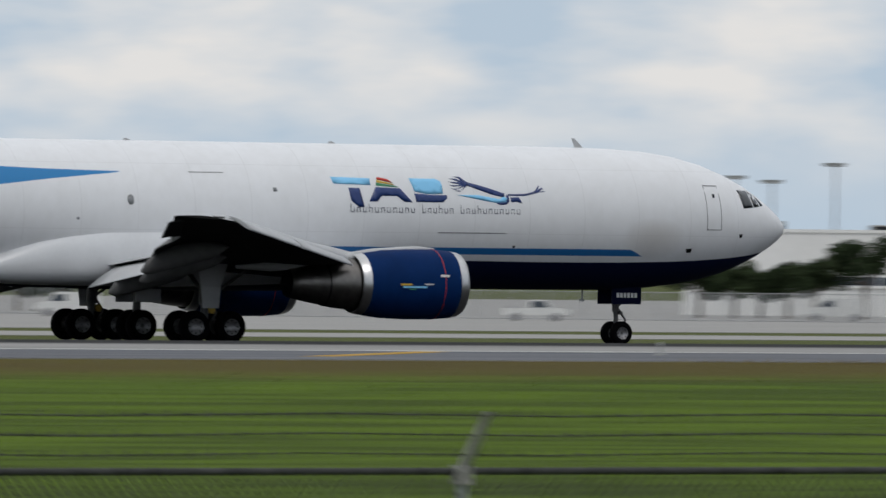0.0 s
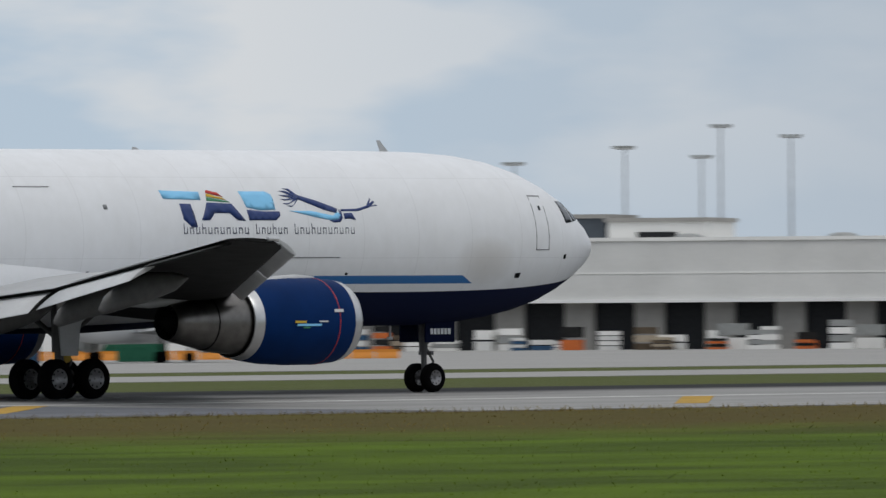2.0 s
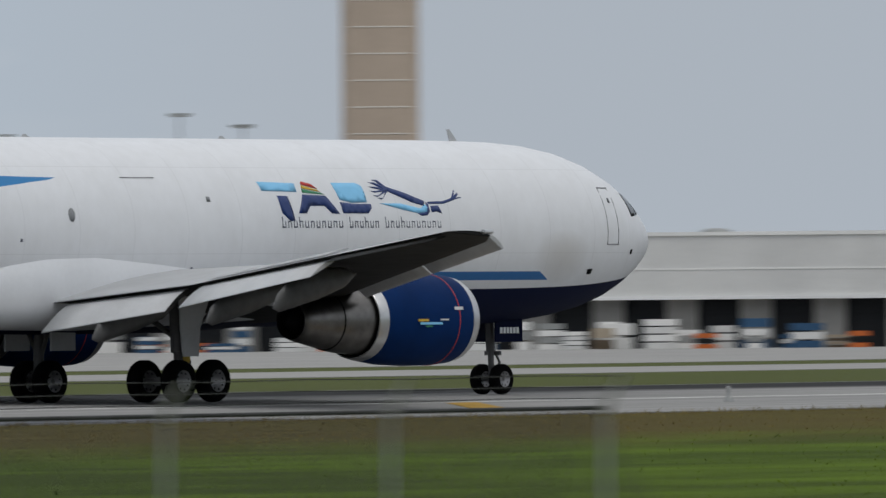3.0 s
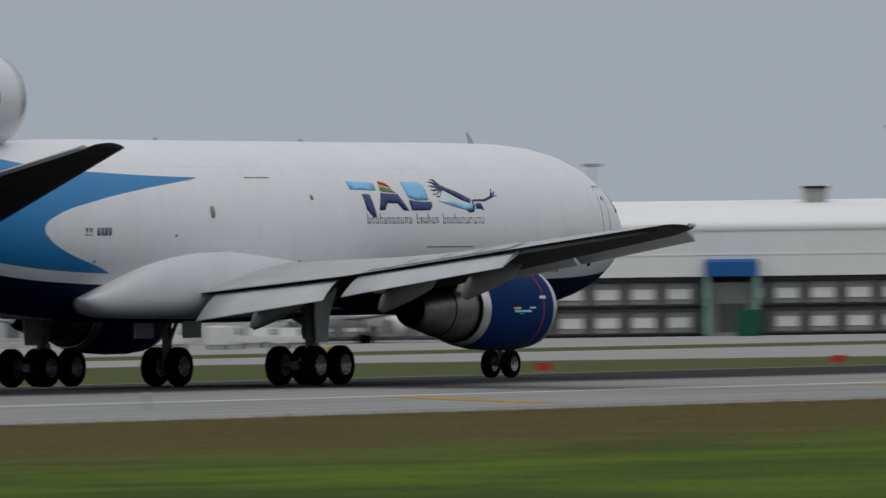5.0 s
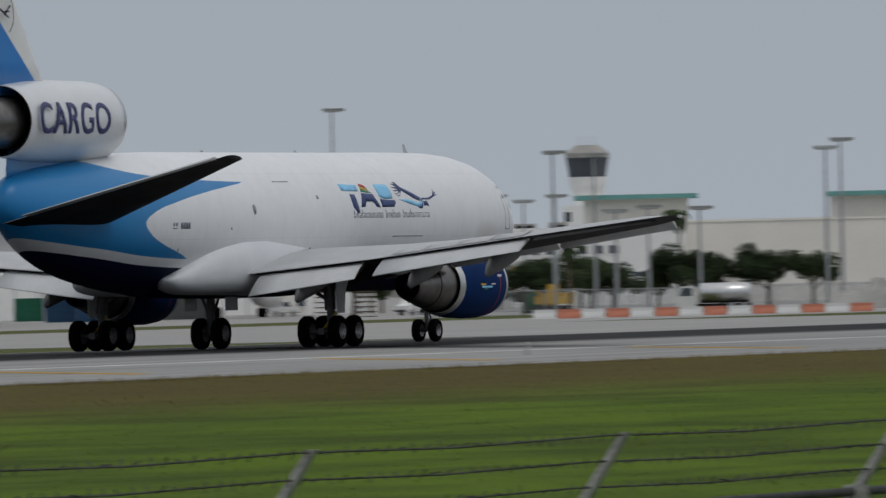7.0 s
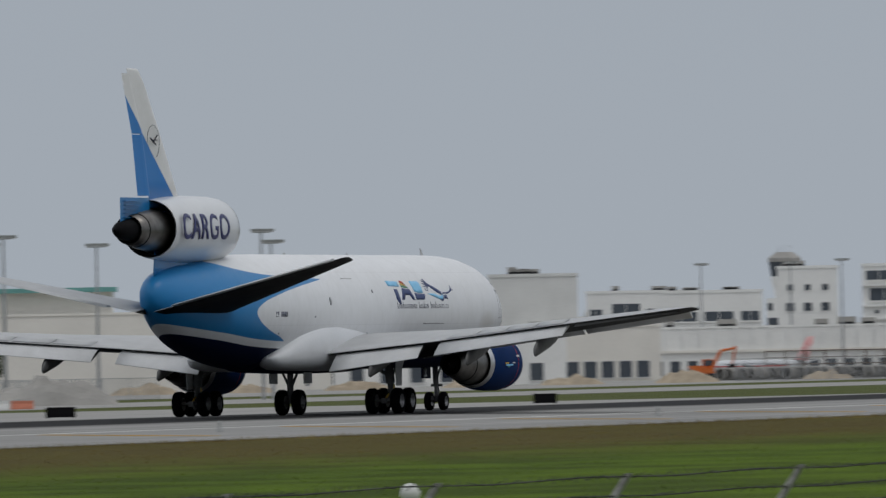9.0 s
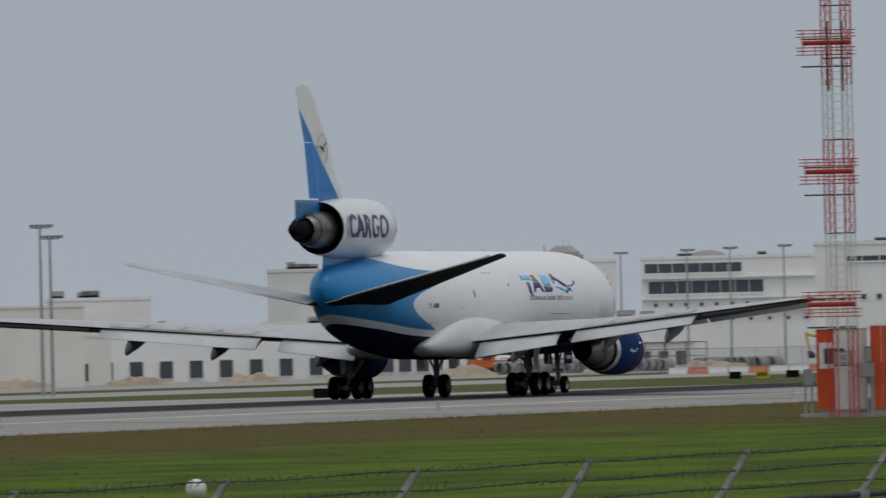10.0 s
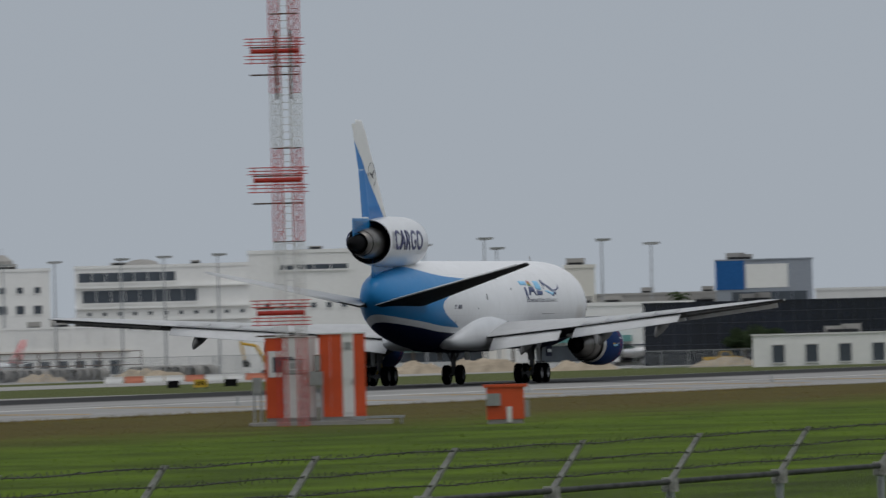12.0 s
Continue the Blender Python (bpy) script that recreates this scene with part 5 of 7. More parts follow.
def parked_airliner(m, length, tail_mat, stripe_mat, label):
    """A smaller twin-engined airliner at its stand, nose along local +x."""
    ob = thing("parked_airliner", label, "aircraft", m, "parked aircraft")
    r, z = 1.9, 3.6
    L = length
    st = [(0.0, 0.25, 1.0), (0.06, 0.75, 0.55), (0.15, 1.35, 0.25), (0.26, 1.8, 0.05), (0.35, r, 0), (0.85, r, 0), (0.92, 1.65, -0.1), (0.97, 1.05, -0.3), (1.0, 0.1, -0.5)]
    bm = bmesh.new()
    loft(bm, [[(u * L, rr * math.cos(a), z + dz + rr * math.sin(a)) for a in [2 * math.pi * i / 20 for i in range(20)]] for u, rr, dz in st])
    body = part("fuselage", bm, WHITE, ob)
    for s in (-1, 1):
        bm = bmesh.new()
        box(bm, 0.2 * L, 0.93 * L, s * 1.88 - 0.05, s * 1.88 + 0.05, z - 0.25, z + 0.1)
        part("cheat_line", bm, stripe_mat, body)
        bm = bmesh.new()
        for k in range(24):
            box(bm, 0.3 * L + k * 0.56 * L / 24, 0.3 * L + k * 0.56 * L / 24 + 0.28, s * 1.84 - 0.06, s * 1.84 + 0.06, z + 0.5, z + 0.85)
        part("window_strip", bm, WINDOW, body)
        bm = bmesh.new()
        rows = []
        for k in range(4):
            u = k / 3
            y = 1.4 + u * 15
            rows.append(airfoil(0.62 * L - u * 7.5, 0.44 * L - u * 1.8 - 1.0, s * y, 2.7 + u * 1.4, 2.65 + u * 1.4, 0.7 * (1 - 0.75 * u), 8))
        loft(bm, rows)
        part("wing", bm, GREY, ob)
        bm = bmesh.new()
        rows = [airfoil(0.12 * L - u * 2.6, 0.03 * L - u * 1.0, s * (0.6 + u * 5.2), 4.6 + u * 0.6, 4.6 + u * 0.6, 0.32 * (1 - 0.6 * u), 7) for u in (0, 1)]
        loft(bm, rows)
        part("tailplane", bm, GREY, ob)
        bm = bmesh.new()
        lathe(bm, [(0, 0.8), (0.15, 1.0), (1.2, 1.1), (3.0, 0.9), (3.6, 0.6), (3.6, 0.1)], Matrix.Translation((0.66 * L, s * 5.6, 1.95)) @ pose(0, 0, 0, 0, 0, 180), 20)
        part("engine", bm, [CABW], ob)
        bm = bmesh.new()
        rod(bm, (0.5 * L, s * 3.2, 0.5), (0.5 * L, s * 3.2, 2.6), 0.16, 8)
        rod(bm, (0.5 * L, s * 2.7, 0.52), (0.5 * L, s * 3.7, 0.52), 0.5, 14)
        part("main_gear", bm, TYRE, ob)
    bm = bmesh.new()
    rows = [[(p[0], p[2], zz) for p in airfoil(le, te, 0, 0, 0, th, 8)] for zz, le, te, th in ((4.6, 0.17 * L, 0.02 * L, 0.45), (8.0, 0.10 * L, -0.01 * L, 0.36), (12.4, 0.022 * L, -0.045 * L, 0.2))]
    loft(bm, rows)
    part("tail_fin", bm, tail_mat, ob)
    bm = bmesh.new()
    rod(bm, (0.88 * L, 0, 0.4), (0.88 * L, 0, 2.2), 0.12, 8)
    rod(bm, (0.88 * L, -0.35, 0.42), (0.88 * L, 0.35, 0.42), 0.4, 12)
    part("nose_gear", bm, TYRE, ob)
    return ob


def far_fence(x, y, yaw, length, h=2.4, name="chain_link_fence"):
    ob = thing(name, "grey chain-link fence on steel posts along the apron", "fence", site(x, y, yaw), "airfield fences")
    n = int(length / 3)
    post = None
    for k in range(n + 1):
        if post is None:
            bm = bmesh.new()
            rod(bm, (0, 0, -0.3), (0, 0, h), 0.05, 6)
            o = part("post", bm, GALV, ob)
            post = o.data
        else:
            o = new("post", post)
            o.parent = ob
        o.matrix_basis = Matrix.Translation((-length / 2 + k * length / n, 0, 0))
    for z in (0.1, h):
        bm = bmesh.new()
        rod(bm, (-length / 2, 0, z), (length / 2, 0, z), 0.035, 6)
        part("rail", bm, GALV, ob)
    bm = bmesh.new()
    for k in range(int(length / 0.22)):
        xx = -length / 2 + k * 0.22
        for sl in (-1, 1):
            a = bm.verts.new((xx - sl * 0.6, 0.01, 0.1))
            b = bm.verts.new((xx - sl * 0.6 + 0.025, 0.01, 0.1))
            c = bm.verts.new((xx + sl * 0.6 + 0.025, 0.01, h))
            d = bm.verts.new((xx + sl * 0.6, 0.01, h))
            bm.faces.new((a, b, c, d))
    tagged(part("chain_link", bm, GALV, ob), kind="stuff")
    return ob


def barrier_row(x, y, yaw, n, step, mats, name="barrier"):
    """Low water-filled barriers, alternating colours."""
    me = {}
    for k in range(n):
        mt = mats[k % len(mats)]
        if mt.name not in me:
            bm = bmesh.new()
            loft(bm, [[(xx, yy, z) for yy, z in ((-0.25, 0), (0.25, 0), (0.22, 0.2), (0.1, 0.55), (0.1, 0.8), (-0.1, 0.8), (-0.1, 0.55), (-0.22, 0.2))] for xx in (-step * 0.46, step * 0.46)], smooth=False)
            ob = part(name, bm, mt)
            me[mt.name] = ob.data
        else:
            ob = new(name, me[mt.name])
        tagged(ob, "low %s plastic road barrier on the apron" % ("white" if mt in (CABW, ROOFW) else "orange"), "barrier", "row of barriers")
        ob.matrix_basis = site(x, y, yaw) @ Matrix.Translation(((k - n / 2) * step, 0, 0))


def container(x, y, yaw, w, h, mat, label):
    """A steel container with its corrugation ribs and corner castings."""
    ob = thing("cargo_container", label, "container", site(x, y, yaw), "containers")
    child_box("body", ob, mat, -w / 2, w / 2, -1.2, 1.2, 0, h)
    n = int(w / 0.55)
    rib = None
    for k in range(n):
        if rib is None:
            q = child_box("rib", ob, mat, 0, 0.2, -1.26, -1.2, 0.12, h - 0.12)
            rib = q.data
        else:
            q = new("rib", rib)
            q.parent = ob
        q.matrix_basis = Matrix.Translation((-w / 2 + 0.2 + k * (w - 0.4) / n, 0, 0))
    child_box("door_frame", ob, DARK, w / 2 - 0.12, w / 2 + 0.03, -1.28, 1.22, 0.02, h + 0.03)
    return ob


# ---------------------------------------------------------------- buildings, from the west to the east end of the view
def cargo_terminal():
    """Long cargo shed with a deep white fascia over dark loading bays."""
    m = site(772, 477, -57)
    ob = thing("cargo_terminal", "long white cargo shed with dark loading bays", "building", m)
    x0, x1, d = -48, 134, 60
    top, eave = 10.6, 4.7
    child_box("wall", ob, CONC, x0, x1, 1.2, d, -1.0, eave)
    bm = bmesh.new()
    box(bm, x0 - 0.3, x1 + 0.3, -1.4, d, eave, top)
    part("fascia", bm, PANEL, ob, "deep off-white ribbed metal fascia")
    child_box("roof_edge", ob, OFFWHITE, x0 - 0.4, x1 + 0.4, -1.6, 0.2, top, top + 0.35)
    child_box("fascia_joint", ob, OFFWHITE, x0 - 0.32, x1 + 0.32, -1.46, -1.38, 7.4, 7.55)
    child_box("canopy_edge", ob, ROOFW, x0 - 0.4, x1 + 0.4, -1.7, -1.35, eave - 0.1, eave + 0.25)
    n = int((x1 - x0) / 7)
    pier = bay = None
    for k in range(n):
        x = x0 + k * 7
        if pier is None:
            bm = bmesh.new()
            box(bm, 0, 2.9, 0.2, 1.3, -0.5, eave - 0.05)
            o = part("pier", bm, CONC, ob)
            pier = o.data
            # dark sheet in each bay stands in for the shade inside it
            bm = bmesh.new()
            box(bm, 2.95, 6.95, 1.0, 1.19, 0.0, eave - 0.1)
            q = part("bay_shade", bm, SHADE, ob)
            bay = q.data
        else:
            o, q = new("pier", pier), new("bay_shade", bay)
            o.parent = q.parent = ob
        o.matrix_basis = q.matrix_basis = Matrix.Translation((x, 0, 0))
    for k in range(8):
        bm = bmesh.new()
        x = x0 + 14 + k * 15.5
        lathe(bm, [(0, 1.3), (0.5, 1.5), (0.75, 0.9), (0.8, 0.05)], Matrix.Translation((x, 12, top)) @ pose(0, 0, 0, 0, -90, 0), 16)
        part("roof_vent", bm, BOXGREY, ob)
    # offices on the roof
    for a, b, z, mt, g in ((-37, -30.6, 11.6, OFFWHITE, False), (-30.5, -26, 12.7, WINDOW, True), (-17, -12.2, 13.0, WINDOW, True), (-12, -2, 12.6, OFFWHITE, False), (34, 50, 12.9, OFFWHITE, False)):
        child_box("roof_office", ob, mt, a, b, 16, 30, top, z)
        child_box("office_roof", ob, TEAL if a > 30 else CONC, a - 0.3, b + 0.3, 15.7, 30.3, z, z + 0.4)
        if not g and b - a > 8:
            child_box("office_window", ob, SHADE, a + 3, a + 7, 15.9, 16.0, z - 2.4, z - 1.0)


def control_shaft():
    """Tall beige concrete tower shaft with horizontal joints."""
    ob = thing("tower_shaft", "tall beige concrete tower shaft with pale horizontal joints", "tower", site(944.0, 568.3, -48.4))
    bm = bmesh.new()
    loft(bm, [[(x, y, z) for x, y in ((-4.3, 0.8), (-3.5, 0), (3.5, 0), (4.3, 0.8), (4.3, 8.0), (-4.3, 8.0))] for z in (-1.5, 52)], smooth=False)
    part("shaft", bm, material("tower_concrete", (0.50, 0.41, 0.33), 0.85, vary=0.07, scale=0.2, fine=2), ob)
    for k in range(16):
        child_box("joint", ob, BEIGE, -3.5, 3.5, -0.06, 0.02, 2.5 + k * 3.0, 2.62 + k * 3.0)


def north_hangar():
    """Long hangar with a curved white roof and two glazed storeys along its front."""
    ob = thing("hangar", "long hangar with curved white roof and grey glazed front", "hangar", spot(61.45, 1100))
    x0, x1 = -48, 48
    bm = bmesh.new()
    arc = [(-0.5, 0.0), (2, 1.1), (7, 2.1), (14, 2.8), (24, 3.2), (34, 2.8), (44, 1.5), (50, 0.0)]
    ends = [(x0, 0.05), (x0 + 1.2, 0.45), (x0 + 3.5, 0.75), (x0 + 7, 0.93), (x0 + 11, 1.0), (x1 - 4, 1.0), (x1 - 1.5, 0.8), (x1, 0.4)]
    loft(bm, [[(x, y, 10.4 + z * k) for y, z in arc] for x, k in ends])
    part("roof", bm, ROOFW, ob, "white curved membrane roof")
    child_box("fascia", ob, OFFWHITE, x0, x1, -0.4, 0.6, 5.9, 10.4, "pale ribbed fascia")
    child_box("fascia_joint", ob, OFFWHITE, x0, x1, -0.46, -0.4, 8.0, 8.12)
    child_box("wall", ob, CONC, x0, x1, 0.6, 50, -1, 10.3)
    child_box("floor_slab", ob, SHADE, x0, x1, -0.3, 0.6, 5.4, 5.88)
    child_box("floor_slab", ob, DARK, x0, x1, -0.3, 0.6, 2.75, 3.05)
    child_box("floor_slab", ob, DARK, x0, x1, -0.3, 0.6, 0.0, 0.25)
    n = 27
    pane = post = None
    for k in range(n):
        x = x0 + (x1 - x0) * k / n
        if pane is None:
            bm = bmesh.new()
            box(bm, 0.5, 3.3, 0.3, 0.59, 3.2, 5.3, 0)
            box(bm, 0.7, 2.9, 0.2, 0.3, 3.7, 4.7, 1)
            a = part("shutter_bay", bm, [CONC, OFFWHITE], ob)
            bm = bmesh.new()
            box(bm, 0.5, 3.3, 0.3, 0.59, 0.4, 2.4, 0)
            box(bm, 0.7, 2.9, 0.2, 0.3, 0.9, 1.9, 1)
            b = part("shutter_bay", bm, [CONC, OFFWHITE], ob)
            bm = bmesh.new()
            box(bm, -0.15, 0.3, -0.2, 0.59, 0.25, 5.4)
            c = part("column", bm, STRUT, ob)
            pane, post, mid = a.data, c.data, b.data
        else:
            a, b, c = new("shutter_bay", pane), new("shutter_bay", mid), new("column", post)
            for o in (a, b, c):
                o.parent = ob
        for o in (a, b, c):
            o.matrix_basis = Matrix.Translation((x, 0, 0))
    for x in (-34, 3, 25.5, 37.4):
        bm = bmesh.new()
        box(bm, x - 1.15, x + 1.15, 14, 17, 12.9, 14.6)
        box(bm, x - 1.3, x + 1.3, 13.8, 17.2, 14.6, 14.85, 1)
        part("roof_vent", bm, [CONC, DARK], ob)
    for x in (-5.4, 38.8):
        bm = bmesh.new()
        loft(bm, [[(xx, y, z) for y, z in ((-0.4, 7.6), (-2.6, 7.3), (-2.6, 5.9), (-0.4, 5.9))] for xx in (x - 2.6, x + 2.6)], smooth=False)
        part("awning", bm, BLUEC, ob, "blue canvas awning over a doorway")
        for xx in (x - 2.7, x + 2.2):
            child_box("door_pier", ob, material("pale_green_paint", (0.22, 0.40, 0.33), 0.6, vary=0.1), xx, xx + 0.5, -2.5, -0.4, 0, 5.9)
        child_box("doorway", ob, CONC, x - 2.2, x + 2.2, -0.6, -0.42, 0, 5.3)
        child_box("shutter", ob, STRUT, x - 1.5, x + 1.5, -0.64, -0.6, 0.4, 3.2)


def barrel_hangar(x, y, yaw, w, h):
    ob = thing("barrel_hangar", "white barrel-vaulted hangar with an arched gable", "hangar", site(x, y, yaw), "barrel hangars")
    bm = bmesh.new()
    rings = []
    for yy in (0, 45):
        outer = [(w / 2 * math.cos(a), yy, h - 4.5 + 4.5 * math.sin(a)) for a in [math.pi * i / 16 for i in range(17)]]
        rings.append(outer + [(-w / 2, yy, h - 4.9), (w / 2, yy, h - 4.9)])
    loft(bm, rings)
    part("roof", bm, ROOFW, ob)
    bm = bmesh.new()
    pts = [(w / 2 * 0.93 * math.cos(a), h - 4.5 + 4.1 * math.sin(a)) for a in [math.pi * i / 16 for i in range(17)]] + [(-w / 2 * 0.93, -1), (w / 2 * 0.93, -1)]
    loft(bm, [[(px, yy, pz) for px, pz in pts] for yy in (1.0, 44)], smooth=False)
    part("gable_wall", bm, material("gable_grey", (0.58, 0.58, 0.58), 0.7, vary=0.08, scale=0.3), ob)
    bm = bmesh.new()
    box(bm, -w * 0.36, -w * 0.36 + 1.9, 12, 14, h - 2.2, h + 1.6)
    box(bm, -w * 0.36 - 0.1, -w * 0.36 + 2.0, 11.9, 14.1, h + 1.6, h + 1.8, 1)
    part("roof_vent", bm, [CONC, DARK], ob)
    for k in range(6):
        xx = -w / 2 + w * (k + 0.5) / 6
        child_box("door_leaf", ob, OFFWHITE, xx - w / 13, xx + w / 13, 0.86, 1.0, 0.0, 7.5)


def control_tower(x, y, yaw, h):
    ob = thing("control_tower", "white control tower with dark glazed cab", "tower", site(x, y, yaw))
    child_box("base_block", ob, OFFWHITE, -3.0, 2.8, 0, 8, -1, h * 0.62)
    child_box("base_window", ob, WINDOW, -2.8, 1.2, -0.06, 0.02, h * 0.40, h * 0.46)
    child_box("base_window", ob, WINDOW, -2.8, -1.9, -0.06, 0.02, h * 0.52, h * 0.58)
    bm = bmesh.new()
    rings = []
    for z, r in ((h * 0.62, 1.9), (h * 0.70, 2.2), (h * 0.74, 2.5), (h * 0.80, 2.7)):
        rings.append([(0.4 + r * math.cos(a), 4 + r * math.sin(a), z) for a in [2 * math.pi * (i + 0.5) / 8 for i in range(8)]])
    loft(bm, rings, smooth=False)
    part("neck", bm, OFFWHITE, ob)
    bm = bmesh.new()
    rings = []
    for z, r in ((h * 0.80, 2.65), (h * 0.92, 3.1)):
        rings.append([(0.4 + r * math.cos(a), 4 + r * math.sin(a), z) for a in [2 * math.pi * (i + 0.5) / 8 for i in range(8)]])
    loft(bm, rings, smooth=False)
    part("cab_glazing", bm, WINDOW, ob, "dark tinted cab glazing")
    bm = bmesh.new()
    rings = []
    for z, r in ((h * 0.92, 3.25), (h * 0.95, 3.2), (h * 1.0, 1.6)):
        rings.append([(0.4 + r * math.cos(a), 4 + r * math.sin(a), z) for a in [2 * math.pi * (i + 0.5) / 8 for i in range(8)]])
    loft(bm, rings, smooth=False)
    part("cab_roof", bm, CONC, ob)
    for k in range(3):
        bm = bmesh.new()
        rod(bm, (-0.6 + k, 4, h), (-0.6 + k, 4, h + 1.2), 0.04, 5)
        part("aerial", bm, GALV, ob)


def build_west():
    cargo_terminal()
    control_shaft()
    block("office_building", site(603.8, 500.0, -36.1), 30, 14, 8.0, OFFWHITE, "low white office building behind trees", bands=((-13, 13, 3.0, 3.8),), roof_bits=3, parapet=0.3)
    block("office_building", site(640.7, 492.3, -38.2), 8.6, 14, 8.3, BEIGE, "cream two-storey office building behind trees", bands=((-4, 4, 4.6, 5.3),), roof_bits=3, seed=4)
    t = block("maintenance_hall", site(639.5, 467.7, -39.0), 19, 26, 8.9, PANEL, "big pale grey maintenance hall", roof_bits=4, parapet=0.2, seed=5)
    child_box("fascia_joint", t, CONC, -9.55, 9.55, -0.1, 0.0, 7.0, 7.2)
    child_box("blue_shutter", t, BLUEC, -5.6, 9.0, -0.12, -0.01, 1.7, 2.8, "royal blue shutter strip")
    child_box("base_wall", t, CONC, -9.55, 9.55, -0.08, 0.0, 0.0, 0.9)
    block("workshop", site(711.6, 494.4, -41.5), 20, 16, 9.0, OFFWHITE, "pale workshop with roof plant", roof_bits=6, rows=((-9, 9, 7, 1.3, 5.2, 6.2),), seed=4)
    block("workshop", site(741.2, 548.2, -40.8), 17, 16, 7.2, PANEL, "low grey workshop with dark doors", roof_bits=5, rows=((-8, 8, 5, 2.0, 0.6, 3.4),), seed=6)
    for k, (x, y, w, h, s) in enumerate(((507.1, 492.8, 6, 4.6, 80), (510.5, 490.7, 6, 4.6, 81), (558.2, 458.9, 7, 5.9, 82), (560.7, 457.1, 6, 5.3, 83), (564.6, 454.3, 7, 5.9, 84), (566.5, 453.0, 6, 5.8, 85), (570.2, 450.3, 7, 8.2, 86), (596.0, 451.1, 7, 4.8, 87), (597.4, 450.0, 6, 5.4, 88), (599.2, 448.6, 6, 5.8, 89), (604.2, 444.7, 5, 5.4, 90), (605.6, 443.6, 6, 5.7, 91), (572.1, 469.0, 6, 4.6, 92))):
        tree(x, y, w, h, s, k % 2 == 0)
    far_fence(512.3, 405.6, -34.9, 150)
    parked_airliner(pose(572.5, 350.4, ground_z(350.4), 0, 0, 25) @ Matrix.Scale(0.88, 4), 38, material("dark_tail", (0.09, 0.11, 0.17), 0.4, vary=0.1), NAVY, "white airliner with a dark grey tail at its stand")
    for i, (x, y, yaw) in enumerate(((544.6, 419.4, -36.0), (489.5, 384.9, -34.5), (457.9, 405.7, -32.1), (569.7, 420.9, -37.5), (567.8, 409.8, -37.8), (573.9, 411.3, -38.1), (567.9, 384.2, -38.8))):
        pickup(site(x, y, yaw + (0 if i % 2 else 180)), "white airport van parked on the apron", van=i % 3 != 1)
    for px, py, w, mt, lb in ((627.5, 404.8, 5, CONTG, "green steel skip beside the cargo shed"), (581.3, 395.3, 5.5, BLUEC, "blue cargo container on the apron"), (605.2, 375.0, 4, CONTG, "green cargo container on the apron"), (592.5, 385.9, 6, BOXGREY, "grey cargo container on the apron"), (586.7, 371.2, 6, CONTB, "dull blue cargo container on the apron")):
        container(px, py, -42, w, 2.5, mt, lb)
    barrier_row(632.9, 395.0, -43, 15, 2.1, [AMBER])
    for x, y, h in ((647.8, 579.2, 13.8), (650.9, 577.0, 13.4), (656.2, 573.2, 15.2), (687.2, 570.2, 16.4), (698.3, 561.6, 17.0), (698.2, 583.6, 19.0), (710.8, 573.6, 19.6), (723.4, 563.3, 18.4), (726.1, 561.0, 19.3), (736.1, 552.6, 19.1), (745.4, 544.6, 14.2), (775.4, 540.7, 17.1), (781.9, 534.6, 16.3), (787.3, 529.5, 17.6), (804.6, 535.2, 18.9), (812.7, 527.1, 20.5), (818.3, 521.5, 19.5), (830.4, 530.6, 22.9), (835.5, 525.3, 21.8), (847.8, 512.2, 23.8), (852.2, 507.4, 22.6), (857.3, 501.8, 16.7)):
        lamp_mast(x, y, h)
    # pallets, crates and tugs before the loading bays
    rnd = random.Random(12)
    base = site(772, 477, -57)
    for k in range(58):
        w, h = rnd.uniform(1.2, 3.0), rnd.uniform(0.9, 3.0)
        bm = bmesh.new()
        n = rnd.choice((2, 3, 4))
        for i in range(n):
            box(bm, -w / 2, w / 2, -0.8, 0.8, i * h / n, (i + 0.82) * h / n, i % 2)
        mt = rnd.choice(([CABW, OFFWHITE], [BARK, SAND], [CONTB, CABW], [OFFWHITE, BOXGREY], [DIGGER, DARK]))
        ob = one("cargo_pallet", bm, mt, "wrapped cargo pallet stacked on the apron", "pallet", None, "cargo pallets")
        p = base @ Vector((-30 + k * 2.1 + rnd.uniform(-2, 2), -7 + rnd.uniform(-3, 3), 0))
        ob.matrix_basis = site(p.x, p.y, -50 + rnd.uniform(-20, 20))


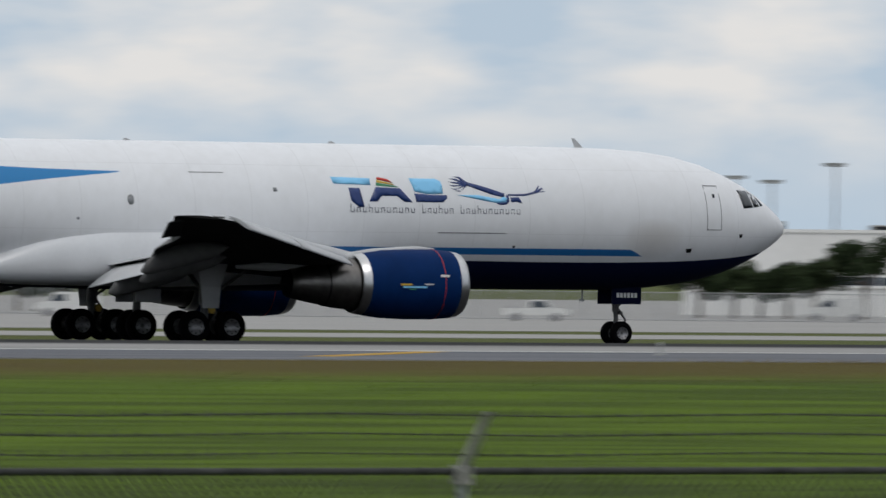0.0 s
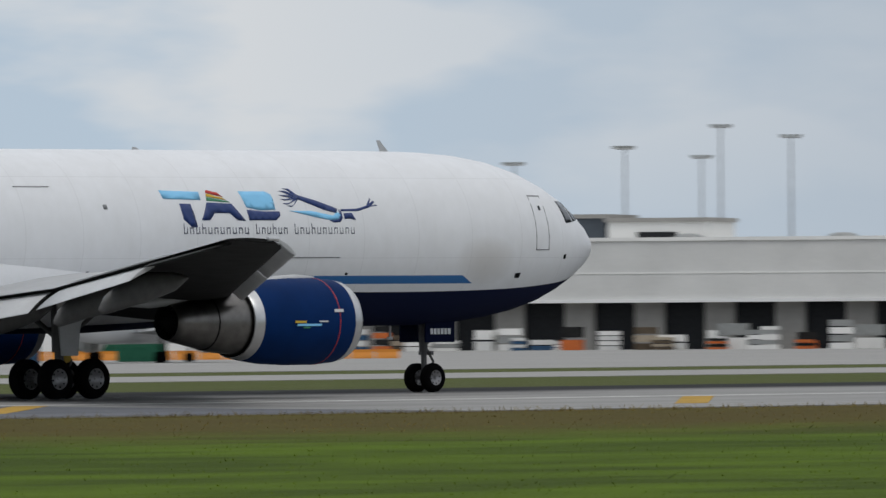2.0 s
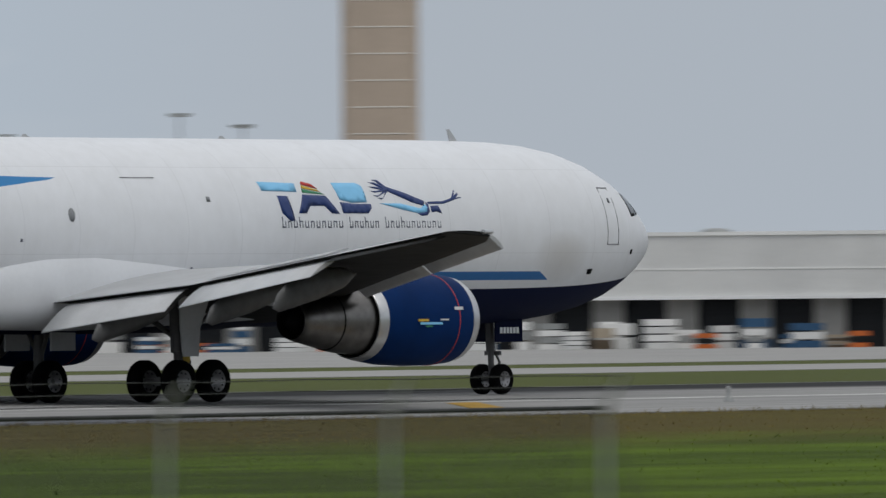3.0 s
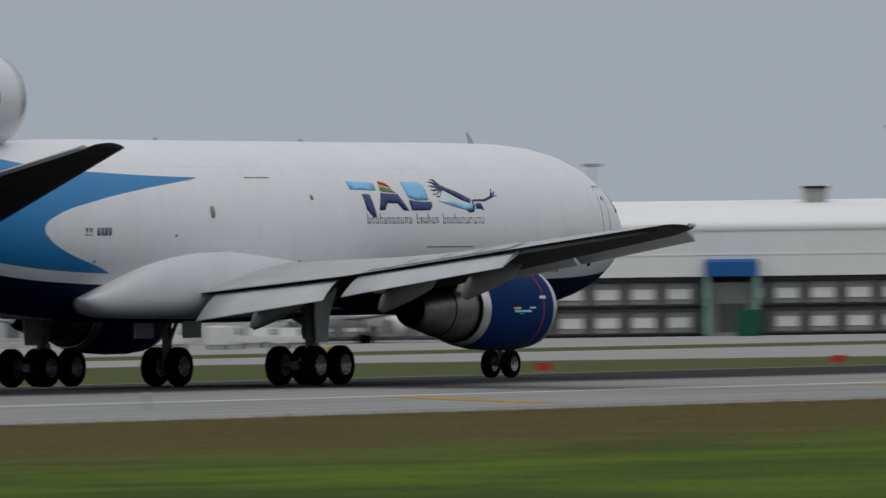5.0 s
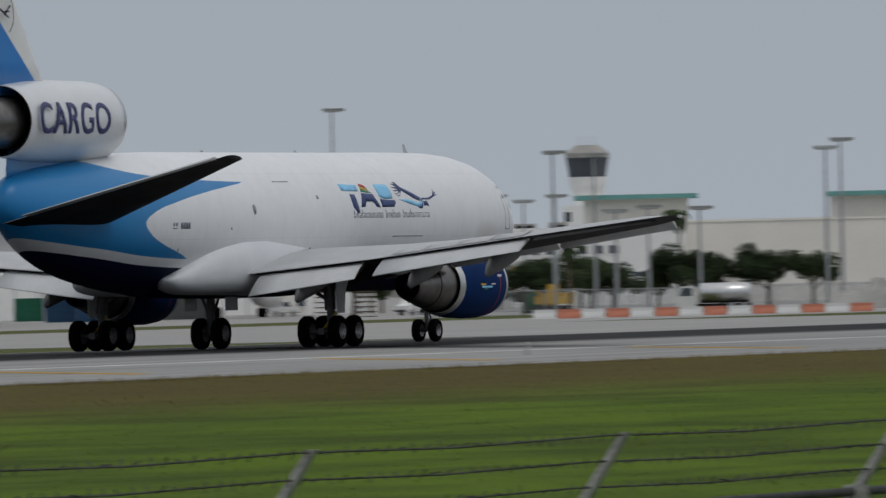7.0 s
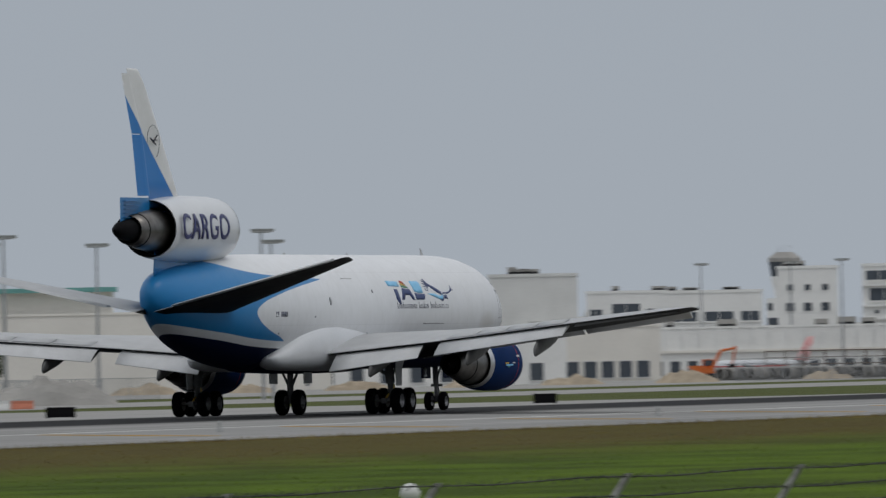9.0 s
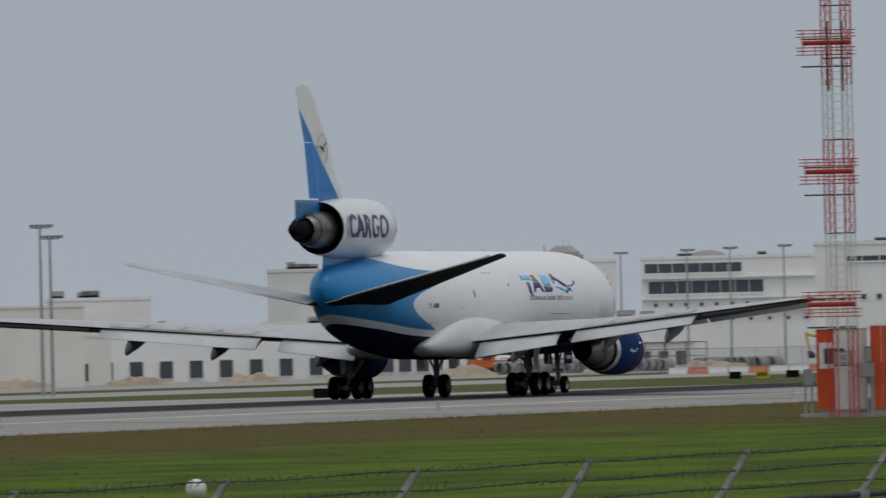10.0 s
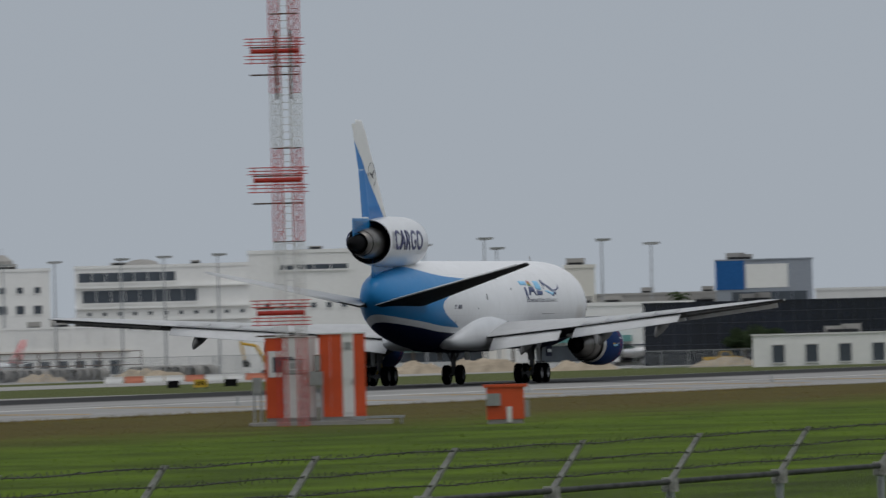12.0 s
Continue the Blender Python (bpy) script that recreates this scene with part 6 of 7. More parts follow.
def build_middle():
    north_hangar()
    parked_airliner(pose(864.7, 323.9, ground_z(323.9), 0, 0, 14) @ Matrix.Scale(0.85, 4), 36, material("royal_tail", (0.02, 0.08, 0.28), 0.4, vary=0.1), BLUE, "white airliner with a royal blue tail at its stand")
    parked_airliner(pose(1074, 318, ground_z(318)) @ Matrix.Scale(1.28, 4), 44, material("red_banded_tail", (0.42, 0.10, 0.09), 0.4, vary=0.2, scale=0.6, color2=(0.7, 0.66, 0.64)), RED, "white airliner with red cheat line and red banded tail")
    barrel_hangar(1211.7, 385.2, -64.28, 16.6, 15.6)
    barrel_hangar(1219.0, 369.9, -65.00, 16.6, 15.9)
    for x, y, v in ((806, 300, True), (813, 295, False), (789, 284, True), (796, 282, False), (781, 293, True)):
        pickup(site(x, y, 15), "white airport vehicle parked on the apron", van=v)
    pickup(site(968, 277, -10), "white pickup truck on the apron")
    pickup(site(1128, 318, -15), "white pickup truck beside pallet racks")
    pickup(site(1078, 279, 160), "white service van by the fence", van=True)
    pickup(site(1001, 241, -20), "white saloon-height service car on the apron")
    pickup(site(1138, 386, -14), "white flatbed pickup before the hangar")
    pickup(site(1104, 363, -14), "red tug before the hangar", mat=RED)
    for x, y, w, h, mt in ((1156, 361, 6, 2.7, CONTG), (1163, 357, 5, 2.6, CONTG), (949, 322, 2.6, 2.6, CONTG), (1100, 330, 6, 2.5, CONTB), (1112, 322, 6, 2.6, BOXGREY), (1090, 322, 5, 2.4, CONTB), (1048, 252, 3, 2.3, CONTG), (1180, 335, 6, 2.6, OFFWHITE), (975, 335, 7, 2.4, BOXGREY), (1010, 345, 6, 2.4, CONTB)):
        container(x, y, -62, w, h, mt, "steel cargo container on the apron")
    # rack of stacked trays
    for k in range(2):
        bm = bmesh.new()
        for i in range(7):
            box(bm, -1.1, 1.1, -0.7, 0.7, i * 0.52, i * 0.52 + 0.12, 0)
            for xx in (-0.8, -0.1, 0.6):
                box(bm, xx, xx + 0.4, -0.6, 0.6, i * 0.52 + 0.12, i * 0.52 + 0.4, 1)
        for xx in (-1.1, 1.05):
            for yy in (-0.7, 0.65):
                box(bm, xx, xx + 0.05, yy, yy + 0.05, 0, 3.7, 0)
        one("pallet_rack", bm, [BARK, OFFWHITE], "tall rack of stacked pale trays", "rack", site(1050 + k * 3.5, 277 - k * 3, -65), "racks")
    block("stair_block", site(1186, 344, -65.4), 6.4, 10, 12.5, BEIGE, "tall narrow cream building with louvred side", rows=((1.6, 3.1, 1, 1.3, 9.5, 11.0), (1.6, 3.1, 1, 1.3, 1.0, 4.5)), roof_bits=1)
    block("office_building", site(1300, 352, -66.6), 22, 14, 9.5, OFFWHITE, "low white office building behind trees", rows=((-9, 3, 6, 1.2, 6.6, 7.6),), bands=((-10, 9, 3.6, 4.2),), seed=3)
    control_tower(1381, 388, -67, 21.5)
    block("car_park_wall", spot(68.5, 1420), 66, 14, 10.3, BEIGE, "long blank cream wall with roof parking", roof_bits=0, parapet=0.3)
    block("rooftop_store", spot(67.25, 1440), 13.5, 10, 13.6, BEIGE, "cream rooftop building with teal eaves", roof_bits=0, parapet=0.5)
    block("rooftop_store", spot(68.55, 1440), 15, 10, 13.4, BEIGE, "cream rooftop building with teal eaves", roof_bits=0, parapet=0.5)
    for b, h in ((67.25, 13.6), (68.55, 13.4)):
        bm = bmesh.new()
        box(bm, -8, 8, -0.6, 10.6, h, h + 0.6)
        one("eaves_trim", bm, TEAL, "teal metal eaves trim", "trim", spot(b, 1439))
    for x, y, w, h, s, dk in ((1150, 318, 9, 6.3, 21, False), (1135, 312, 8, 6.0, 22, False), (1020, 232, 6.6, 5.8, 23, False), (1046, 238, 5, 4.8, 24, False), (1000, 216, 7.0, 6.7, 25, True), (1085, 262, 6, 5.6, 26, False), (1350, 412, 9, 8.6, 27, True), (1360, 400, 9, 8.0, 28, False), (1335, 408, 8, 7.4, 29, True), (1372, 408, 8, 8.2, 30, True), (1200, 312, 8, 5.8, 31, False), (1230, 330, 7, 6.2, 32, True), (1023, 221.5, 6.5, 6.4, 33, True), (1029, 219, 7.4, 7.0, 34, True), (1031, 215, 6.0, 6.2, 35, False), (1012, 245, 6.4, 6.0, 36, False), (1016, 240, 6.0, 5.7, 37, True)):
        tree(x, y, w, h, s, dk)
    for x, y, h, s in ((1245, 352, 8.6, 41), (1180, 330, 7.8, 42), (1172, 325, 7.0, 43), (1190, 318, 7.4, 44), (1042, 246, 6.5, 45), (1100, 258, 10.0, 46)):
        palm(x, y, h, s)
    far_fence(985, 214, -67.7, 44)
    far_fence(1110, 258, -66.5, 60)
    far_fence(880, 352, -60, 80)
    tanker(site(971, 201, -67.6))
    barrier_row(886, 166, -67.7, 14, 2.1, [CABW, PALEOR])
    mound(978, 186, -68.6, 13, 7, 3.2, 5, CONC, "mound of grey rubble behind barriers")
    excavator(site(1046, 250, 150), DIGY, "small yellow digger beside green containers")
    for x, y, h in ((1247, 530, 24), (1090, 470, 22), (1176, 408, 23.2), (1099, 385, 22.5), (1140, 352, 22.8), (1155, 360, 21.5), (1046, 274, 21.3), (989, 225, 15.6), (1129, 294, 14.2), (1120, 288, 12.6), (1100, 276, 11.8), (1090, 268, 12.2), (985, 219, 15.2), (1010, 205, 15.6), (1014, 205, 16.4), (1016, 196, 15.4), (1022, 180, 15.4), (1030, 184, 16.6), (945, 200, 9.5), (960, 203, 9.9), (975, 204, 9.8), (1180, 470, 20)):
        lamp_mast(x, y, h)


def build_east():
    block("low_warehouse", site(1760, 332, -72.9), 54, 20, 7.6, PANEL, "long pale grey warehouse with dark doorways", rows=((-26, -6, 7, 1.5, 1.2, 3.4), (2, 26, 6, 1.3, 4.6, 5.6)), roof_bits=6, seed=5)
    block("terminal_wing", site(2000, 470, -71.9), 18.5, 16, 15.6, OFFWHITE, "white terminal wing with arched window bays", bands=((-8.6, -6.2, 10.6, 12.6), (-4.4, 1.0, 10.8, 13.6), (2.2, 3.6, 10.6, 12.6), (4.4, 8.8, 10.8, 12.4)), roof_bits=2, seed=6)
    control_tower(1915.5, 413.5, -72.3, 22.0)
    block("terminal_wing", spot(71.92, 1890), 17, 16, 14.2, OFFWHITE, "white terminal wing with arched window bays", bands=((-8, -2.6, 9.4, 11.0), (-1.4, 3.6, 9.4, 11.0), (4.8, 8, 9.4, 11.0)), rows=((-8, 8, 8, 0.9, 6.2, 7.2),), roof_bits=4, seed=31)
    c = block("long_concourse", spot(71.95, 1745), 62, 14, 7.8, OFFWHITE, "long white concourse with dark openings below", rows=((-30, 30, 22, 1.5, 0.5, 2.7),), roof_bits=7, parapet=0.3, seed=32)
    child_box("cornice", c, BEIGE, -31.2, 31.2, -0.5, 0.0, 4.0, 4.4)
    for i in range(23):
        child_box("pilaster", c, OFFWHITE, -30.4 + i * 2.75, -29.9 + i * 2.75, -0.3, 0.0, 4.4, 7.8)
    parked_airliner(spot(72.42, 1715) @ pose(0, 0, 0, 0, 0, 150) @ Matrix.Scale(0.5, 4), 36, material("scarlet_tail", (0.6, 0.05, 0.05), 0.4, vary=0.2, scale=0.4, color2=(0.75, 0.72, 0.7)), RED, "small white airliner with a scarlet and white tail")
    block("terminal_block", site(1850, 388, -72.6), 10.5, 16, 18.4, OFFWHITE, "white terminal block with few windows", rows=((-4.6, 4.6, 3, 1.4, 11.0, 12.4), (-4.6, 4.6, 3, 1.0, 14.6, 15.6)), seed=7)
    t = block("hotel_terminal", site(1745, 330, -73.1), 29, 20, 17.6, OFFWHITE, "large white terminal with dark window bands", bands=((-14, 2, 15.4, 16.9), (-13.4, 5.5, 12.0, 14.0)),
              rows=((-13.5, 14, 11, 0.6, 9.9, 10.4), (-13.5, 14, 9, 0.5, 7.4, 7.9)), roof_bits=2, seed=8)
    bm = bmesh.new()
    lathe(bm, [(0, 3.1), (0.5, 3.0), (1.0, 2.4), (1.35, 1.3), (1.45, 0.05)], Matrix.Translation((-3.5, 5, 17.6)) @ pose(0, 0, 0, 0, -90, 0), 20)
    part("roof_dome", bm, CONC, t)
    for z in (8.9, 11.0, 14.4):
        child_box("balcony", t, OFFWHITE, -14.5, 14.5, -0.7, 0.0, z, z + 0.28)
    block("terminal_east", site(1560, 250, -73.8), 21, 18, 17.6, OFFWHITE, "white terminal block with roof plant", bands=((-6, 4, 15.2, 15.9),), rows=((-9, 9, 8, 0.7, 9.6, 10.3),), seed=9)
    block("stair_tower", site(1850, 345, -73.9), 4.2, 8, 15.5, BEIGE, "slim cream stair tower", roof_bits=1, rows=((-1.5, 1.5, 1, 1.0, 11.5, 13.0),))
    block("stair_tower", site(1790, 300, -74.55), 4.2, 8, 15.4, BEIGE, "slim cream stair tower", roof_bits=1, rows=((-1.5, 1.5, 1, 2.4, 9.6, 10.1),))
    block("stair_tower", site(1700, 262, -74.85), 3.6, 8, 14.6, BEIGE, "slim cream stair tower", roof_bits=2)
    block("stair_tower", site(1640, 232, -75.3), 4.6, 8, 14.8, BEIGE, "slim cream stair tower", roof_bits=1)
    block("pier_building", site(1830, 312, -74.3), 20, 14, 11.2, OFFWHITE, "long white pier building with a window band", bands=((-9, 5.5, 9.0, 10.2),), roof_bits=3, seed=10)
    f = block("gate_building", site(1770, 288, -74.5), 21.5, 12, 8.0, OFFWHITE, "white gate building with green canopy", rows=((-10, 10, 9, 0.9, 4.6, 5.8),), roof_bits=1, seed=11)
    child_box("canopy", f, TEAL, -9.5, 8.0, -1.8, -0.05, 2.6, 3.4, "green glazed canopy")
    child_box("glazing", f, WINDOW, -9.0, 7.6, -0.08, 0.02, 0.9, 2.5)
    r = block("gate_building", site(1500, 190, -75.4), 24, 12, 8.4, OFFWHITE, "white gate building with dark glazed front", bands=((-11, 11, 6.2, 7.0),), roof_bits=3, seed=12)
    child_box("glazing", r, WINDOW, -11, 11, -0.1, 0.02, 0.8, 3.0)
    child_box("canopy", r, TEAL, -11.5, 2, -1.6, -0.05, 3.4, 4.3)
    k = block("glass_concourse", site(1440, 144, -76.5), 52, 20, 8.1, material("black_glass", (0.012, 0.017, 0.03), 0.2, vary=0.3, scale=0.15, fine=1.5), "long black glass concourse", roof_bits=5, parapet=0.2, seed=13)
    BARS = material("dark_glazing_bar", (0.03, 0.036, 0.05), 0.5, vary=0.1)
    for z in (1.2, 2.6, 4.0, 5.4, 6.8):
        child_box("transom", k, BARS, -26, 26, -0.06, 0.0, z, z + 0.08)
    for i in range(27):
        child_box("mullion", k, BARS, -26 + i * 2, -25.92 + i * 2, -0.08, 0.0, 0, 8.1)
    b = block("blue_hall", site(1638.4, 202.7, -76.2), 14.6, 14, 15.2, material("grey_cladding", (0.30, 0.33, 0.38), 0.5, vary=0.08), "grey hall with a royal blue end wall", bands=((-5, 6.5, 9.0, 10.4),), roof_bits=2, parapet=0.2)
    child_box("blue_cladding", b, BLUEC, -7.4, -3.0, -0.12, -0.02, 10.8, 15.2)
    child_box("white_cladding", b, OFFWHITE, -2.8, 3.6, -0.1, -0.02, 11.0, 14.6)
    block("hotel_terminal", site(1520, 128, -76.9), 24, 16, 12.8, OFFWHITE, "white terminal with long balconies", bands=((-11, 11, 10.2, 10.8), (-11, 11, 7.0, 7.6)), roof_bits=3, seed=15)
    block("site_cabins", site(1190, 82, -76.7), 24, 6, 3.4, OFFWHITE, "row of white site cabins with dark doors", rows=((-11, 11, 6, 1.3, 0.4, 2.3),), roof_bits=2, parapet=0.15, seed=16)
    block("white_tent", site(1800, 322, -73.1), 8.4, 10, 4.6, ROOFW, "white shed with sloping roof", roof_bits=0, parapet=0.1)
    # concrete pipes lying in rows
    rnd = random.Random(4)
    pipe = None
    for i in range(34):
        if pipe is None:
            bm = bmesh.new()
            lathe(bm, [(-1.2, 0.72), (-1.2, 0.9), (1.2, 0.9), (1.2, 0.72), (-1.2, 0.72)], pose(0, 0, 0, 0, 0, 60), 20)
            ob = part("concrete_pipe", bm, CONC)
            pipe = ob.data
        else:
            ob = new("concrete_pipe", pipe)
        tagged(ob, "pale concrete drainage pipe lying on the ground", "pipe", "drainage pipes")
        ob.matrix_basis = site(1476, 270, -72.3) @ Matrix.Translation((-11 + i * 1.02 + (4 if i > 22 else 0), rnd.uniform(-1, 1), 0.9))
    excavator(site(1548, 308, -60), DIGGER, "orange excavator with raised arm")
    excavator(site(1720, 300, -40), DIGGER, "orange excavator beside spoil heaps")
    excavator(site(1500, 240, 110), DIGY, "yellow excavator by the terminal")
    tanker(site(1500, 188, -75.7))
    pickup(site(1480, 176, -75), "yellow airport truck beside heaps of spoil", mat=DIGY, van=True)
    pickup(site(1400, 150, -75), "yellow low loader beside heaps of spoil", mat=DIGY)
    for x, y, yaw, w, h, s in ((1330, 163, -74.8, 11, 2.5, 1), (1345, 176, -74.4, 8, 1.8, 2), (1420, 235, -72.7, 9, 1.9, 3), (1430, 252, -72.0, 7, 1.6, 4), (1290, 140, -75.4, 9, 1.6, 6), (1275, 118, -76.1, 10, 1.4, 7), (1380, 220, -73.2, 8, 1.5, 8), (1400, 262, -71.2, 9, 2.0, 9), (1250, 104, -76.6, 8, 1.2, 10)):
        mound(x, y, yaw, w, 6, h, s)
    far_fence(1400, 232, -72.8, 44, 3.0)
    far_fence(1240, 100, -76.4, 40, 2.0)
    # steel gantry frames
    for i in range(2):
        ob = thing("steel_gantry", "open grey steel gantry with handrails", "gantry", site(1600 - i * 50, 306 - i * 22, -72.4 - 0.3 * i))
        for q in range(7):
            bm = bmesh.new()
            rod(bm, (-9 + q * 3, 0, 0), (-9 + q * 3, 0, 4.0), 0.08, 6)
            part("post", bm, RUST, ob)
        for z in (2.0, 3.0, 4.0):
            bm = bmesh.new()
            rod(bm, (-9, 0, z), (9, 0, z), 0.06, 6)
            part("rail", bm, RUST, ob)
    for x, y, h, s in ((1600, 232, 8.4, 51), (1604, 230, 8.0, 52), (1595, 228, 7.2, 53), (1480, 172, 7.0, 54), (1476, 166, 6.2, 55), (1640, 262, 5.0, 56), (1645, 260, 5.4, 57), (1560, 196, 9.6, 58)):
        palm(x, y, h, s)
    for x, y, w, h, s in ((1420, 152, 6, 4.8, 61), (1410, 146, 7, 4.4, 62), (1398, 144, 6, 4.9, 63)):
        tree(x, y, w, h, s, True)
    for i, (x, y, h) in enumerate(((1690, 355, 18), (1690, 340, 18), (1660, 322, 18), (1640, 305, 18), (1620, 292, 18), (1605, 279, 18), (1595, 270, 18), (1580, 258, 18), (1660, 262, 19), (1640, 245, 18), (1585, 232, 19), (1550, 205, 18), (1520, 190, 17), (1700, 300, 18))):
        lamp_mast(x, y, h)
    barrier_row(1270, 175, -73, 14, 2.4, [CABW, PALEOR, CABW])


def build_skyline():
    """Plain distant blocks that close the view between the larger buildings."""
    rnd = random.Random(21)
    k = 0
    b = 46.0
    while b < 78.5:
        w = rnd.uniform(22, 46)
        d = rnd.uniform(2050, 2350)
        h = rnd.uniform(6.5, 10.5) if b < 69 else rnd.uniform(8, 14)
        block("distant_building", spot(b, d), w, 18, h, rnd.choice((OFFWHITE, BEIGE, PANEL, CONC)), "plain pale building across the airfield", bands=((-w * 0.4, w * rnd.uniform(0.1, 0.4), h * 0.62, h * 0.74),) if k % 2 else (), rows=((-w * 0.45, w * 0.45, 8, 1.6, h * 0.2, h * 0.38),), roof_bits=3, seed=k)
        b += math.degrees(w / d) * rnd.uniform(0.95, 1.1)
        k += 1
    for b, d, w, h in ((52.4, 1180, 30, 9.4), (54.1, 1150, 36, 8.4), (56.0, 1120, 30, 9.8), (57.6, 1160, 26, 8.6), (69.2, 1500, 40, 6.6), (70.4, 1560, 42, 7.4), (71.2, 1640, 26, 8.0), (69.9, 1700, 16, 12.5), (71.0, 1750, 14, 16.5)):
        block("low_warehouse", spot(b, d), w, 18, h, rnd.choice((BEIGE, PANEL, OFFWHITE)), "long pale warehouse with dark doorways", rows=((-w * 0.45, w * 0.45, 9, 1.8, 0.6, 3.0),), roof_bits=4, seed=int(d))
    for b, d in ((69.0, 1400), (69.5, 1400), (70.1, 1430), (70.7, 1450), (71.2, 1480)):
        x, y = d * math.sin(radians(b)), -198.5 + d * math.cos(radians(b))
        mound(x, y, -b, 9, 5, 1.6, int(b * 10))


build_west()
build_skyline()
build_middle()
build_east()

# ---------------------------------------------------------------- glide path mast, cabinets and field boxes
def glide_mast():
    """Square lattice mast in red and white bands with three antenna crates."""
    m = site(445.95, -69.15, -73.8)
    ob = thing("antenna_mast", "red and white lattice antenna mast with three red aerials", "mast", m)
    half = 0.58
    H = 19.6
    bands = [(0.0, 3.7, MASTR), (3.7, 7.7, MASTW), (7.7, 11.6, MASTR), (11.6, 13.9, MASTW), (13.9, H, MASTR)]
    for z0, z1, mt in bands:
        for cx in (-0.42, 0.42):
            bm = bmesh.new()
            feet = [(cx - 0.2, -0.2), (cx + 0.2, -0.2), (cx, 0.2)]
            for x, y in feet:
                rod(bm, (x, y, z0), (x, y, z1), 0.03, 8)
            n = int((z1 - z0) / 0.42)
            st = (z1 - z0) / n
            for k in range(n):
                za, zb = z0 + k * st, z0 + (k + 1) * st
                for i in range(3):
                    (ax, ay), (bx, by) = feet[i], feet[(i + 1) % 3]
                    rod(bm, (ax, ay, za), (bx, by, za), 0.012, 5)
                    rod(bm, (ax, ay, za), (bx, by, zb), 0.011, 5)
            part("lattice_leg", bm, mt, ob)
    for z in (3.7, 7.7, 11.6, 15.0, 17.2, H):
        bm = bmesh.new()
        for y in (-0.2, 0.2):
            rod(bm, (-0.62, y, z), (0.62, y, z), 0.025, 6)
        part("tie_bar", bm, RUST, ob)
    # ladder
    bm = bmesh.new()
    for x in (-0.18, 0.18):
        rod(bm, (x, half, 0.3), (x, half, H), 0.025, 5)
    for k in range(60):
        rod(bm, (-0.18, half, 0.5 + k * 0.31), (0.18, half, 0.5 + k * 0.31), 0.014, 5)
    part("ladder", bm, MASTW, ob)
    for zc in (4.73, 10.26, 15.63):
        bm = bmesh.new()
        rod(bm, (-1.0, -half - 0.25, zc), (1.0, -half - 0.25, zc), 0.10, 10)
        ant = part("aerial_boom", bm, MASTR, ob, "thick red aerial boom")
        ant.matrix_basis = Matrix.Translation((-0.42, 0, 0))
        bm = bmesh.new()
        for dz, w in ((0.52, 1.25), (0.38, 1.2), (0.25, 1.25), (-0.2, 1.25), (-0.34, 1.2), (-0.5, 1.25)):
            rod(bm, (-w, -half - 0.45, zc + dz), (w, -half - 0.45, zc + dz), 0.022, 5)
        for x in (-0.95, -0.45, 0.45, 0.95):
            rod(bm, (x, -half - 0.45, zc - 0.55), (x, -half - 0.45, zc + 0.55), 0.022, 5)
            rod(bm, (x, -half - 0.45, zc + 0.5), (x, -half + 0.1, zc), 0.022, 5)
        part("reflector_screen", bm, MASTR, ant)
        for dz in (-0.95, 0.2):
            bm = bmesh.new()
            rod(bm, (-1.05, half + 0.1, zc + dz), (1.05, half + 0.1, zc + dz), 0.035, 6)
            part("stay_bar", bm, RUST, ant)
    for x in (-0.35, 0.25):
        bm = bmesh.new()
        rod(bm, (x, -half - 0.5, 13.6), (x, -half - 0.5, 16.5), 0.045, 6)
        part("whip_aerial", bm, RUST, ob)


def cabinet(m, w, d, h, mats, name, label):
    """An equipment shelter with a ribbed door, vents and plinth."""
    ob = thing(name, label, "cabinet", m, "equipment cabinets")
    n = len(mats)
    for k, mt in enumerate(mats):
        child_box("side_panel", ob, mt, -w / 2 + k * w / n, -w / 2 + (k + 1) * w / n - 0.012, 0, d, 0.18, h)
    child_box("plinth", ob, CONC, -w / 2 + 0.05, w / 2 - 0.05, 0.05, d - 0.05, -0.3, 0.18)
    child_box("roof", ob, CABW, -w / 2 - 0.04, w / 2 + 0.04, -0.04, d + 0.04, h, h + 0.06)
    return ob


